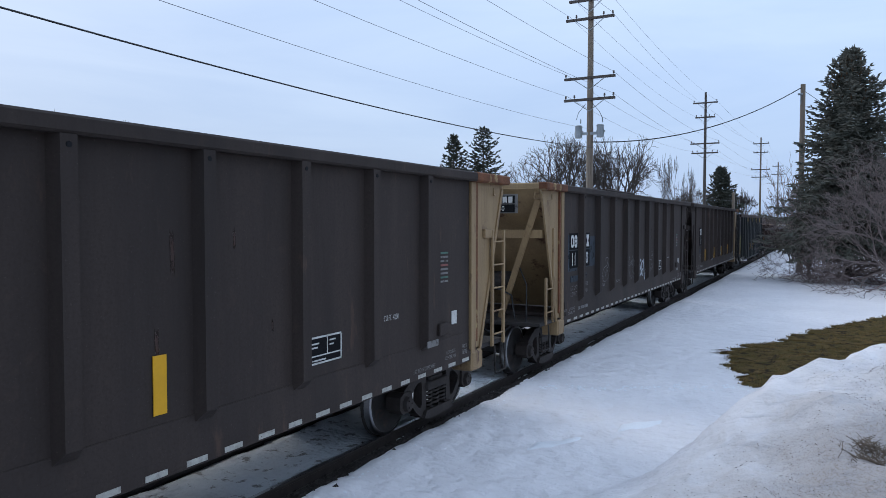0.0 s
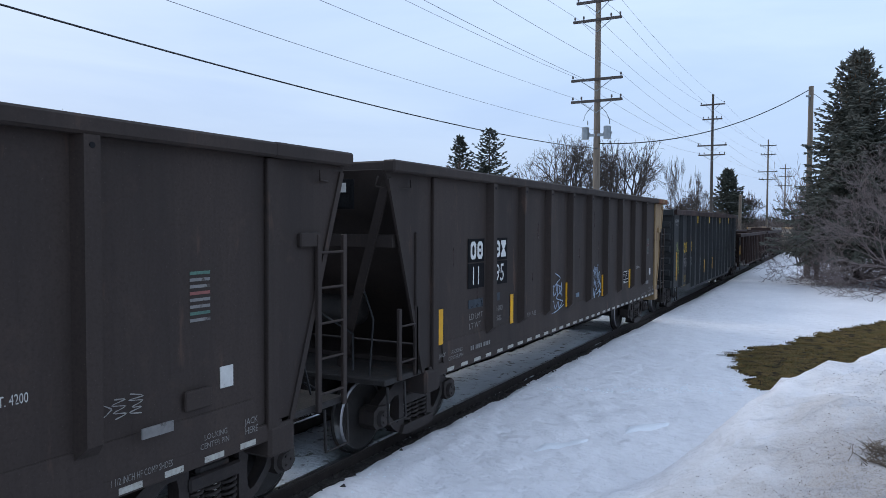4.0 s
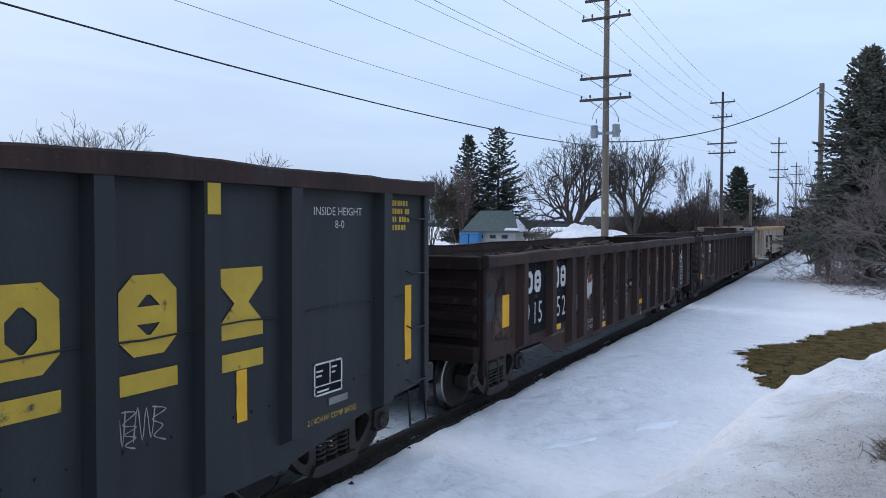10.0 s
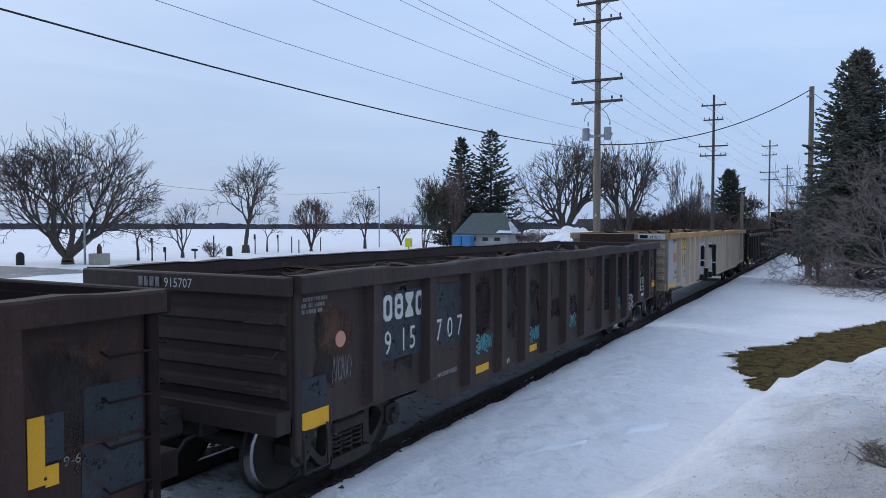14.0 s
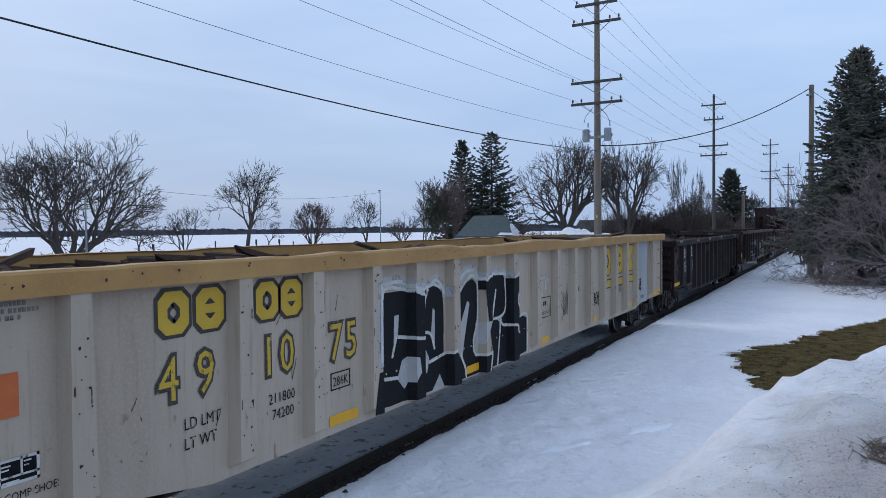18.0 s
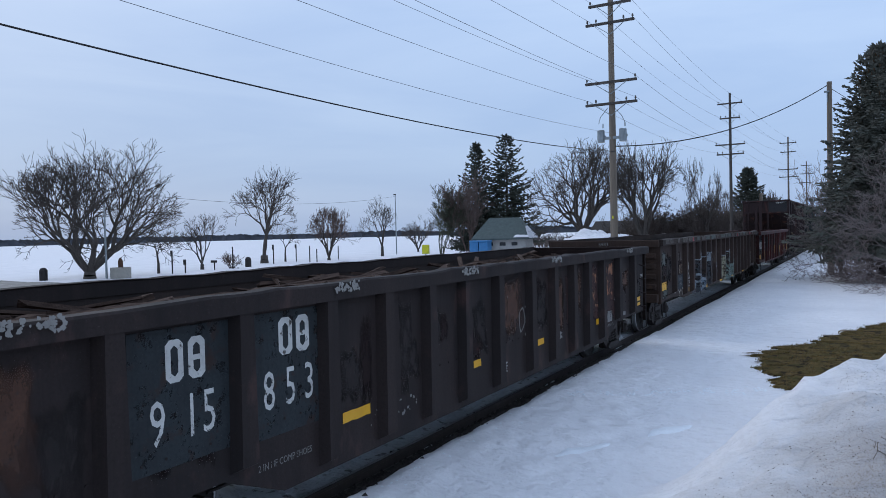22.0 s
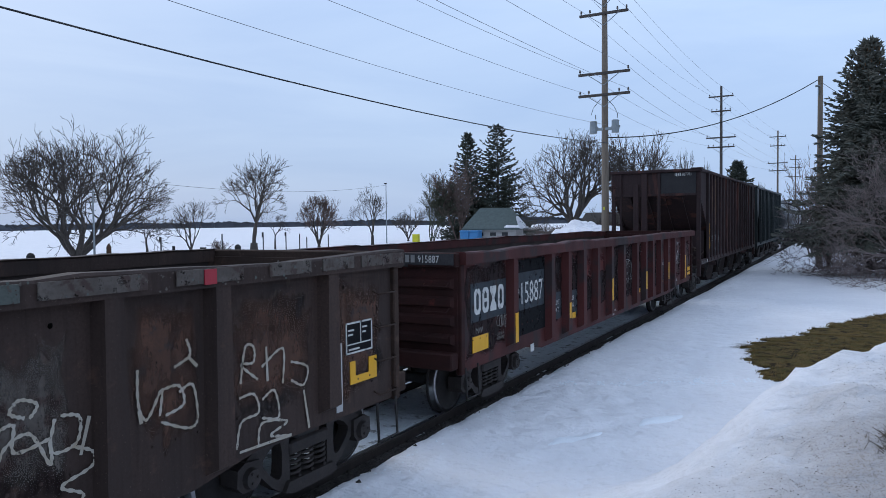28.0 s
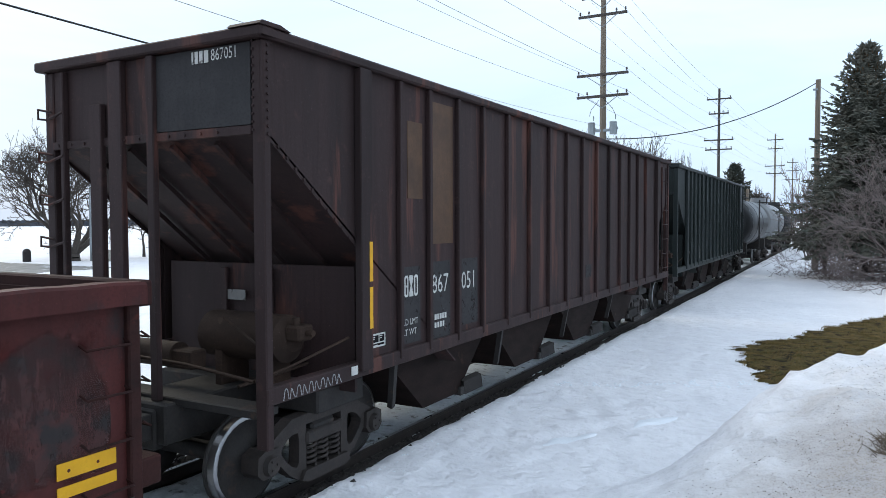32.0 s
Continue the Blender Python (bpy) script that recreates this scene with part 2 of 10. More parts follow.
m_green = surface("black_green_paint", (0.012, 0.019, 0.018), (0.009, 0.013, 0.013), 0.5, scale=0.8, stretch=(1, 2, 0.15), bump=0.05)
m_tank = surface("tank_black", (0.022, 0.024, 0.026), (0.035, 0.036, 0.038), 0.42, scale=0.8, stretch=(0.5, 1, 1), bump=0.03)
m_tankgrey = surface("tank_grey", (0.26, 0.27, 0.28), (0.2, 0.2, 0.2), 0.45, scale=0.8, bump=0.03)
m_under = surface("grimy_steel", (0.030, 0.025, 0.023), (0.019, 0.017, 0.016), 0.75, scale=5, bump=0.12, third=(0.05, 0.03, 0.022), third_amount=0.4, third_scale=4)
m_truck = surface("truck_casting", (0.044, 0.033, 0.029), (0.026, 0.021, 0.019), 0.72, scale=6, bump=0.15, third=(0.025, 0.021, 0.02), third_amount=0.5, third_scale=5)
m_tread = surface("polished_tread", (0.40, 0.40, 0.41), (0.25, 0.24, 0.24), 0.32, metal=1.0, scale=4, bump=0.02)
m_interior = surface("rusty_interior", (0.040, 0.025, 0.02), (0.022, 0.016, 0.014), 0.8, scale=2, bump=0.15)
m_wood = surface("weathered_timber", (0.115, 0.076, 0.060), (0.034, 0.023, 0.019), 0.95, scale=5, stretch=(6, 1, 6), bump=0.5, spec=0.1)
m_rail = surface("rail_steel", (0.040, 0.030, 0.026), (0.024, 0.020, 0.018), 0.55, scale=8, bump=0.06)
m_railtop = surface("rail_head", (0.45, 0.46, 0.48), (0.32, 0.32, 0.33), 0.3, metal=1.0, scale=6, bump=0.02)
m_yel = surface("reflective_yellow", (0.72, 0.37, 0.010), (0.62, 0.31, 0.008), 0.45, scale=4, bump=0.02, third=(0.16, 0.10, 0.03), third_amount=0.12, third_scale=6)
m_csyel = surface("faded_yellow_paint", (0.50, 0.33, 0.03), (0.40, 0.26, 0.03), 0.6, scale=4, bump=0.03, third=(0.05, 0.04, 0.03), third_amount=0.36, third_scale=5)
m_logoyel = surface("ochre_yellow_paint", (0.55, 0.36, 0.03), (0.47, 0.30, 0.03), 0.6, scale=4, bump=0.03, third=(0.2, 0.14, 0.05), third_amount=0.15, third_scale=8)
m_wht = surface("stencil_white", (0.60, 0.59, 0.56), (0.42, 0.41, 0.39), 0.7, scale=6, bump=0.02, third=(0.06, 0.05, 0.045), third_amount=0.42, third_scale=13)
m_reflect = surface("dirty_reflector", (0.46, 0.45, 0.40), (0.25, 0.235, 0.21), 0.55, scale=14, bump=0.02, third=(0.10, 0.08, 0.065), third_amount=0.35, third_scale=20)
m_greyst = surface("faded_stencil", (0.22, 0.21, 0.20), (0.14, 0.135, 0.13), 0.65, scale=6, bump=0.02, third=(0.05, 0.04, 0.035), third_amount=0.5, third_scale=8)
m_black = surface("matte_black_paint", (0.010, 0.011, 0.013), (0.016, 0.016, 0.018), 0.75, scale=2, bump=0.03, spec=0.12)
m_blk2 = surface("patch_black", (0.009, 0.009, 0.010), (0.014, 0.014, 0.015), 0.85, scale=3, bump=0.02, spec=0.08)
m_gblue = surface("pale_blue_spray", (0.33, 0.42, 0.52), (0.27, 0.34, 0.44), 0.6, scale=5, bump=0.02)
m_halo = surface("grey_spray", (0.42, 0.415, 0.41), (0.33, 0.325, 0.32), 0.6, scale=5, bump=0.02)
m_scrib = surface("pale_scribble", (0.30, 0.29, 0.27), (0.2, 0.19, 0.18), 0.7, scale=5, bump=0.02)
m_peel = surface("peeling_cream_paint", (0.38, 0.27, 0.17), (0.28, 0.12, 0.05), 0.75, scale=12, bump=0.3, third=(0.06, 0.020, 0.014), third_amount=0.86, third_scale=11)
m_peelr = surface("peeling_orange_rust", (0.28, 0.11, 0.04), (0.13, 0.045, 0.022), 0.8, scale=12, bump=0.3, third=(0.045, 0.016, 0.013), third_amount=0.88, third_scale=11)
m_darkslate = surface("dark_slate_patch", (0.028, 0.036, 0.040), (0.024, 0.025, 0.027), 0.75, scale=3, bump=0.05, third=(0.034, 0.021, 0.018), third_amount=0.5, third_scale=4, spec=0.24, wear=0.5)
m_bluep = surface("slate_blue_patch", (0.036, 0.046, 0.055), (0.028, 0.031, 0.036), 0.7, scale=3, bump=0.05, third=(0.038, 0.024, 0.021), third_amount=0.45, third_scale=5, spec=0.24, wear=0.5)
m_palebl = surface("pale_blue_panel", (0.34, 0.36, 0.375), (0.27, 0.285, 0.295), 0.55, scale=1.2, stretch=STREAK, bump=0.04, third=(0.2, 0.15, 0.12), third_amount=0.15, third_scale=4)
m_orange = surface("orange_placard", (0.55, 0.13, 0.03), (0.42, 0.10, 0.03), 0.6, scale=5, bump=0.02)
m_ochre = surface("ochre_patch", (0.10, 0.045, 0.018), (0.055, 0.028, 0.016), 0.65, scale=3, bump=0.05)
m_pole = surface("weathered_pole", (0.23, 0.185, 0.14), (0.14, 0.11, 0.085), 0.85, scale=3, stretch=(4, 4, 0.3), bump=0.3)
m_poledark = surface("dark_pole", (0.095, 0.08, 0.068), (0.06, 0.05, 0.045), 0.85, scale=3, stretch=(4, 4, 0.3), bump=0.3)
m_galv = surface("galvanised_grey", (0.30, 0.33, 0.34), (0.22, 0.24, 0.25), 0.5, metal=0.3, scale=4, bump=0.03)
m_glass = surface("insulator", (0.10, 0.08, 0.07), None, 0.3, scale=8, bump=0.0)
m_wire = surface("black_cable", (0.02, 0.02, 0.022), None, 0.6, scale=3, bump=0.0)
m_alu = surface("aluminium_wire", (0.20, 0.21, 0.23), None, 0.5, scale=3, bump=0.0)
m_bark = surface("grey_bark", (0.095, 0.078, 0.066), (0.05, 0.042, 0.037), 0.9, scale=4, stretch=(3, 3, 0.5), bump=0.5)
m_shrub = surface("grey_shrub_twigs", (0.22, 0.175, 0.165), (0.14, 0.11, 0.105), 0.9, scale=2, bump=0.0)
m_twig = surface("bare_twigs", (0.085, 0.070, 0.060), (0.06, 0.05, 0.045), 0.9, scale=2, bump=0.0)
m_twigred = surface("reddish_twigs", (0.145, 0.10, 0.085), (0.105, 0.075, 0.066), 0.9, scale=2, bump=0.0)
m_needle = surface("spruce_needles", (0.078, 0.090, 0.074), (0.135, 0.122, 0.096), 0.8, scale=1.5, bump=0.0)
m_needle2 = surface("far_fir_needles", (0.036, 0.045, 0.036), (0.06, 0.06, 0.042), 0.85, scale=0.8, bump=0.0)
m_cone = surface("brown_cones", (0.10, 0.055, 0.022), (0.07, 0.04, 0.02), 0.8, scale=5, bump=0.0)
m_roof = surface("green_shingles", (0.10, 0.125, 0.12), (0.075, 0.095, 0.09), 0.85, scale=3, bump=0.2)
m_block = surface("painted_block", (0.42, 0.40, 0.37), (0.34, 0.32, 0.30), 0.8, scale=2, bump=0.05)
m_dark = surface("dark_window", (0.02, 0.022, 0.025), None, 0.3, scale=2, bump=0.0)
m_toilet = surface("blue_plastic", (0.05, 0.20, 0.42), (0.04, 0.16, 0.34), 0.45, scale=2, bump=0.02)
m_signyel = surface("hi_vis_yellow", (0.68, 0.66, 0.03), (0.6, 0.55, 0.03), 0.5, scale=2, bump=0.02)
m_conc = surface("concrete", (0.36, 0.33, 0.28), (0.27, 0.25, 0.22), 0.85, scale=4, bump=0.15)
m_farwood = surface("far_woods", (0.085, 0.090, 0.105), (0.060, 0.064, 0.078), 0.95, scale=0.06, fine=0.4, bump=0.0)
m_hedge = surface("brown_thicket", (0.115, 0.088, 0.075), (0.08, 0.063, 0.056), 0.95, scale=0.5, bump=0.0)
m_grass = surface("dormant_grass", (0.15, 0.098, 0.040), (0.052, 0.052, 0.018), 0.95, scale=2.6, fine=26.0, bump=1.0, third=(0.026, 0.019, 0.012), third_amount=0.72, third_scale=4.5, spec=0.05)
m_blades = surface("dry_grass_blades", (0.30, 0.20, 0.090), (0.075, 0.075, 0.026), 0.95, scale=3.2, bump=0.0, spec=0.05)
m_ballast = surface("ballast_stone", (0.085, 0.075, 0.070), (0.022, 0.020, 0.020), 0.9, scale=16, fine=60.0, bump=0.8, spec=0.15)
m_shed = surface("brown_siding", (0.10, 0.07, 0.055), (0.07, 0.05, 0.04), 0.8, scale=2, bump=0.05)


def snow_material(name, col, col2, dirt, dirt_amount, dirt_scale=6.0):
    m = surface(name, col, col2, 0.75, scale=0.35, fine=9.0, bump=0.0, third=dirt, third_amount=dirt_amount, third_scale=dirt_scale, spec=0.25)
    n, l = m.node_tree.nodes, m.node_tree.links
    b = n["Principled BSDF"]
    tc = n.new("ShaderNodeTexCoord")
    t1, t2 = n.new("ShaderNodeTexNoise"), n.new("ShaderNodeTexNoise")
    for t, s, d in ((t1, 2.6, 8.0), (t2, 17.0, 5.0)):
        t.inputs["Scale"].default_value, t.inputs["Detail"].default_value = s, d
        l.new(tc.outputs["Object"], t.inputs["Vector"])
    k = n.new("ShaderNodeMath")
    k.operation = "MULTIPLY_ADD"
    k.inputs[1].default_value = 0.12
    l.new(t2.outputs[0], k.inputs[0])
    # wind-blown ripples, drawn out across the slope
    mp = n.new("ShaderNodeMapping")
    mp.inputs["Rotation"].default_value, mp.inputs["Scale"].default_value = (0, 0, radians(24)), (1.0, 3.0, 2.0)
    t3, w = n.new("ShaderNodeTexNoise"), n.new("ShaderNodeMath")
    t3.inputs["Scale"].default_value, t3.inputs["Detail"].default_value, t3.inputs["Distortion"].default_value = 1.3, 4.0, 0.4
    l.new(tc.outputs["Object"], mp.inputs[0])
    l.new(mp.outputs[0], t3.inputs["Vector"])
    w.operation = "MULTIPLY_ADD"
    w.inputs[1].default_value = 0.55
    l.new(t3.outputs[0], w.inputs[0])
    l.new(t1.outputs[0], w.inputs[2])
    l.new(w.outputs[0], k.inputs[2])
    bp = n.new("ShaderNodeBump")
    bp.inputs["Strength"].default_value, bp.inputs["Distance"].default_value = 0.9, 0.16
    l.new(k.outputs[0], bp.inputs["Height"])
    l.new(bp.outputs[0], b.inputs["Normal"])
    return m


m_snow = snow_material("old_snow", (0.83, 0.815, 0.835), (0.715, 0.705, 0.735), (0.47, 0.455, 0.46), 0.12)
def ploughed_dirt(m):
    """Greyer, gritty snow where the ground carries the point attribute 'ploughed'."""
    n, l = m.node_tree.nodes, m.node_tree.links
    b = n["Principled BSDF"]
    was = b.inputs["Base Color"].links[0].from_socket
    at, tc = n.new("ShaderNodeAttribute"), n.new("ShaderNodeTexCoord")
    at.attribute_name = "ploughed"

    def noise_at(scale, detail, lo, hi):
        t, r = n.new("ShaderNodeTexNoise"), n.new("ShaderNodeMapRange")
        t.inputs["Scale"].default_value, t.inputs["Detail"].default_value = scale, detail
        r.inputs[1].default_value, r.inputs[2].default_value = lo, hi
        l.new(tc.outputs["Object"], t.inputs["Vector"])
        l.new(t.outputs[0], r.inputs[0])
        return r.outputs[0]

    def times(x, y):
        q = n.new("ShaderNodeMath")
        q.operation = "MULTIPLY"
        l.new(x, q.inputs[0])
        if isinstance(y, float):
            q.inputs[1].default_value = y
        else:
            l.new(y, q.inputs[1])
        return q.outputs[0]

    def blend(f, x, col):
        q = n.new("ShaderNodeMix")
        q.data_type = "RGBA"
        l.new(f, q.inputs[0])
        l.new(x, q.inputs[6])
        q.inputs[7].default_value = (*col, 1)
        return q.outputs[2]

    w = at.outputs["Fac"]
    c = blend(w, was, (0.43, 0.415, 0.42))
    patches = times(w, noise_at(1.5, 6.0, .36, .58))
    c = blend(times(patches, .75), c, (0.39, 0.355, 0.34))
    c = blend(times(times(patches, noise_at(42.0, 3.0, .55, .66)), .5), c, (0.22, 0.175, 0.135))
    c = blend(times(times(w, noise_at(100.0, 2.0, .57, .65)), .6), c, (0.17, 0.13, 0.10))
    l.new(c, b.inputs["Base Color"])


ploughed_dirt(m_snow)
m_ice = snow_material("grey_ice", (0.66, 0.70, 0.74), (0.40, 0.43, 0.46), (0.20, 0.20, 0.20), 0.5)


# ---- mesh building ----
class Shape:
    """Collects vertices and faces, and becomes one mesh object."""

    def __init__(self):
        self.v, self.f, self.m, self.s = [], [], [], []

    def add(self, verts, faces, mi=0, smooth=False):
        o = len(self.v)
        self.v.extend([tuple(p) for p in verts])
        for f in faces:
            self.f.append([o + i for i in f])
            self.m.append(mi)
            self.s.append(smooth)
        return self

    def box(self, x0, x1, y0, y1, z0, z1, c=0.008, mi=0):
        c = min(c, (x1 - x0) * 0.3, (y1 - y0) * 0.3, (z1 - z0) * 0.3)
        if c <= 0.0015:
            v = [(x, y, z) for x in (x0, x1) for y in (y0, y1) for z in (z0, z1)]
            return self.add(v, [(0, 1, 3, 2), (4, 6, 7, 5), (0, 4, 5, 1), (2, 3, 7, 6), (0, 2, 6, 4), (1, 5, 7, 3)], mi)
        v = []
        for sx in (0, 1):
            for sy in (0, 1):
                for sz in (0, 1):
                    X, Y, Z = (x0, x1)[sx], (y0, y1)[sy], (z0, z1)[sz]
                    dx, dy, dz = (c, -c)[sx], (c, -c)[sy], (c, -c)[sz]
                    v += [(X, Y + dy, Z + dz), (X + dx, Y, Z + dz), (X + dx, Y + dy, Z)]
        i = lambda sx, sy, sz, k: (sx * 4 + sy * 2 + sz) * 3 + k
        f = [(i(0, 0, 0, 0), i(0, 0, 1, 0), i(0, 1, 1, 0), i(0, 1, 0, 0)), (i(1, 0, 0, 0), i(1, 1, 0, 0), i(1, 1, 1, 0), i(1, 0, 1, 0)),
             (i(0, 0, 0, 1), i(1, 0, 0, 1), i(1, 0, 1, 1), i(0, 0, 1, 1)), (i(0, 1, 0, 1), i(0, 1, 1, 1), i(1, 1, 1, 1), i(1, 1, 0, 1)),
             (i(0, 0, 0, 2), i(0, 1, 0, 2), i(1, 1, 0, 2), i(1, 0, 0, 2)), (i(0, 0, 1, 2), i(1, 0, 1, 2), i(1, 1, 1, 2), i(0, 1, 1, 2))]
        for a in (0, 1):
            for b in (0, 1):
                f.append((i(a, b, 0, 0), i(a, b, 1, 0), i(a, b, 1, 1), i(a, b, 0, 1)))
                f.append((i(a, 0, b, 0), i(a, 0, b, 2), i(a, 1, b, 2), i(a, 1, b, 0)))
                f.append((i(0, a, b, 1), i(0, a, b, 2), i(1, a, b, 2), i(1, a, b, 1)))
                for e in (0, 1):
                    f.append((i(a, b, e, 0), i(a, b, e, 1), i(a, b, e, 2)))
        return self.add(v, f, mi)

    def beam(self, p, q, w, h, side=(1, 0, 0), mi=0, taper=1.0):
        """A rectangular bar from p to q; w along side, h across it."""
        p, q, s = Vector(p), Vector(q), Vector(side)
        d = (q - p).normalized()
        s = (s - d * s.dot(d)).normalized()
        u = d.cross(s)
        v = []
        for c, k in ((p, 1.0), (q, taper)):
            for a, b in ((-1, -1), (1, -1), (1, 1), (-1, 1)):
                v.append(c + s * a * w / 2 * k + u * b * h / 2 * k)
        return self.add(v, [(0, 1, 2, 3), (7, 6, 5, 4), (0, 4, 5, 1), (1, 5, 6, 2), (2, 6, 7, 3), (3, 7, 4, 0)], mi)

    def tube(self, p, q, r, r2=None, n=8, mi=0, caps=True):
        p, q = Vector(p), Vector(q)
        r2 = r if r2 is None else r2
        d = (q - p).normalized()
        s = d.orthogonal().normalized()
        u = d.cross(s)
        ring = [(s * math.cos(6.28318 * k / n) + u * math.sin(6.28318 * k / n)) for k in range(n)]
        v = [p + e * r for e in ring] + [q + e * r2 for e in ring]
        self.add(v, [(k, (k + 1) % n, n + (k + 1) % n, n + k) for k in range(n)], mi, n > 5)
        if caps:
            self.add(v, [tuple(range(n))[::-1], tuple(range(n, 2 * n))], mi)
        return self

    def path(self, pts, r, n=5, mi=0):
        """One bent tube through the points."""
        P = [Vector(p) for p in pts]
        v, side = [], None
        for i, p in enumerate(P):
            d = (P[min(i + 1, len(P) - 1)] - P[max(i - 1, 0)]).normalized()
            if side is None:
                side = d.orthogonal()
            side = (side - d * side.dot(d)).normalized()
            up = d.cross(side)
            v += [tuple(p + side * (r * math.cos(6.28318 * k / n)) + up * (r * math.sin(6.28318 * k / n))) for k in range(n)]
        f = [(i * n + k, i * n + (k + 1) % n, (i + 1) * n + (k + 1) % n, (i + 1) * n + k) for i in range(len(P) - 1) for k in range(n)]
        return self.add(v, f, mi, True)

    def prism(self, outline, x0, x1, mi=0):
        """An outline in (y, z), extruded from x0 to x1."""
        n = len(outline)
        v = [(x0, y, z) for y, z in outline] + [(x1, y, z) for y, z in outline]
        return self.add(v, [tuple(range(n)), tuple(range(2 * n - 1, n - 1, -1))] + [(k, n + k, n + (k + 1) % n, (k + 1) % n) for k in range(n)], mi)

    def lathe_x(self, prof, c=(0, 0, 0), n=28, mi=0):
        """A profile of (x, r) turned about the x axis."""
        v = [(c[0] + x, c[1] + r * math.cos(6.28318 * k / n), c[2] + r * math.sin(6.28318 * k / n)) for x, r in prof for k in range(n)]
        self.add(v, [(i * n + k, i * n + (k + 1) % n, (i + 1) * n + (k + 1) % n, (i + 1) * n + k) for i in range(len(prof) - 1) for k in range(n)], mi, True)
        return self

    def strip(self, pts, w, x, mi=0):
        """A flat painted stroke on a plane of constant x, through points (y, z)."""
        P = smooth_line(pts)
        v, f = [], []
        for k, p in enumerate(P):
            a, b = P[max(0, k - 1)], P[min(len(P) - 1, k + 1)]
            t = (b - a).normalized() if (b - a).length > 1e-6 else Vector((1, 0))
            nn = Vector((-t.y, t.x)) * w / 2 * (0.85 + 0.3 * math.sin(k * 1.7))
            v += [(x, p.x + nn.x, p.y + nn.y), (x, p.x - nn.x, p.y - nn.y)]
        for k in range(len(P) - 1):
            f.append((2 * k, 2 * k + 1, 2 * k + 3, 2 * k + 2))
        return self.add(v, f, mi)

    def mesh(self, name, mats):
        me = bpy.data.meshes.new(name)
        me.from_pydata(self.v, [], self.f)
        for m in (mats if isinstance(mats, (list, tuple)) else [mats]):
            me.materials.append(m)
        me.polygons.foreach_set("material_index", self.m)
        me.polygons.foreach_set("use_smooth", self.s)
        me.update()
        return me


def smooth_line(pts, steps=4):
    P = [Vector(p) for p in pts]
    if len(P) < 3:
        return P
    out = []
    for k in range(len(P) - 1):
        a, b, c, d = P[max(0, k - 1)], P[k], P[k + 1], P[min(len(P) - 1, k + 2)]
        for i in range(steps):
            t = i / steps
            out.append(0.5 * ((2 * b) + (c - a) * t + (2 * a - 5 * b + 4 * c - d) * t * t + (3 * b - a - 3 * c + d) * t ** 3))
    out.append(P[-1])
    return out


def thing(name, label, category, group="", kind="", at=(0, 0, 0)):
    ob = new(name)
    ob.location = at
    ob.empty_display_size = 0.3
    return tagged(ob, label, category, group, kind)


def part(name, shape, material, parent, label=""):
    ob = new(name, shape.mesh(name, material))
    ob.parent = parent
    if label:
        ob["label"] = label
    return ob


def solid(name, shape, material, label, category, group="", kind=""):
    return tagged(new(name, shape.mesh(name, material)), label, category, group, kind)

# ---- the ground ----
TRACK = -6.0      # x of the track's centre line; rail heads at z = 0


def sstep(a, b, x):
    t = min(1.0, max(0.0, (x - a) / (b - a)))
    return t * t * (3 - 2 * t)


def bank_line(y):
    return max(-3.2, -1.86 + 0.42 * (y - 5.2)) if y < 12 else 1.0 + 0.75 * (y - 12)


def ground_z(x, y):
    n1 = noise.noise((x * 0.35, y * 0.35, 0.3))
    n2 = noise.noise((x * 1.7, y * 1.7, 4.1))
    n3 = noise.noise((x * 5.5, y * 5.5, 9.7))
    d = abs(x - TRACK)
    near = sstep(120, 30, math.hypot(x, y))
    calm = 1 - 0.9 * sstep(8.0, 5.5, math.hypot((x - 2) * 1.1, (y - 19) * 0.9))
    # field snow beside the line, the trench of the track, the park and the lake on the far side
    crust = abs(noise.noise((x * 3.1 + y * 0.8, y * 1.3, 7.7)))
    z = 0.02 + near * (0.035 * n1 + calm * (0.022 * n2 + 0.016 * n3 - 0.05 * crust))
    z -= 0.15 * sstep(1.20, 0.92, d) + 0.03 * sstep(1.6, 0.95, d)
    if d < 0.76:
        z += 0.085 * sstep(0.76, 0.6, d)
    if x < TRACK:
        z -= 0.6 * sstep(6, 45, d) + 1.1 * sstep(85, 110, d) + 1.0 * sstep(70, 140, d)
    # the ploughed bank before the camera
    if y < 40 and x > -4.5:
        e = x - bank_line(y)
        h = min(1.34, max(0.55, 0.777 + 0.172 * (y - 5.2))) * sstep(30, 14, y)
        wob = 0.16 * noise.noise((x * 0.9, y * 0.9, 2.2)) + 0.07 * n2
        foot = max(-1.0 - 0.25 * sstep(11, 7, y), -4.4 - bank_line(y))
        soft = sstep(8.2, 6.2, y)
        z += (h + wob * 0.7 + 0.10 * n2 + 0.055 * n3 + 0.05 * n1 - 0.04 * crust) * sstep(foot - .5 * soft + wob, 0.35 + 1.1 * soft + wob, e)
    return z


def graded(lo, hi, fine_lo, fine_hi, step, grow):
    out, p, s = [], fine_lo, step
    while p < fine_hi:
        out.append(p)
        p += step
    s, q = step, fine_hi
    while q < hi:
        out.append(q)
        s *= grow
        q += s
    out.append(hi)
    s, q, low = step, fine_lo, []
    while q > lo:
        s *= grow
        q -= s
        low.append(max(q, lo))
    return low[::-1] + out


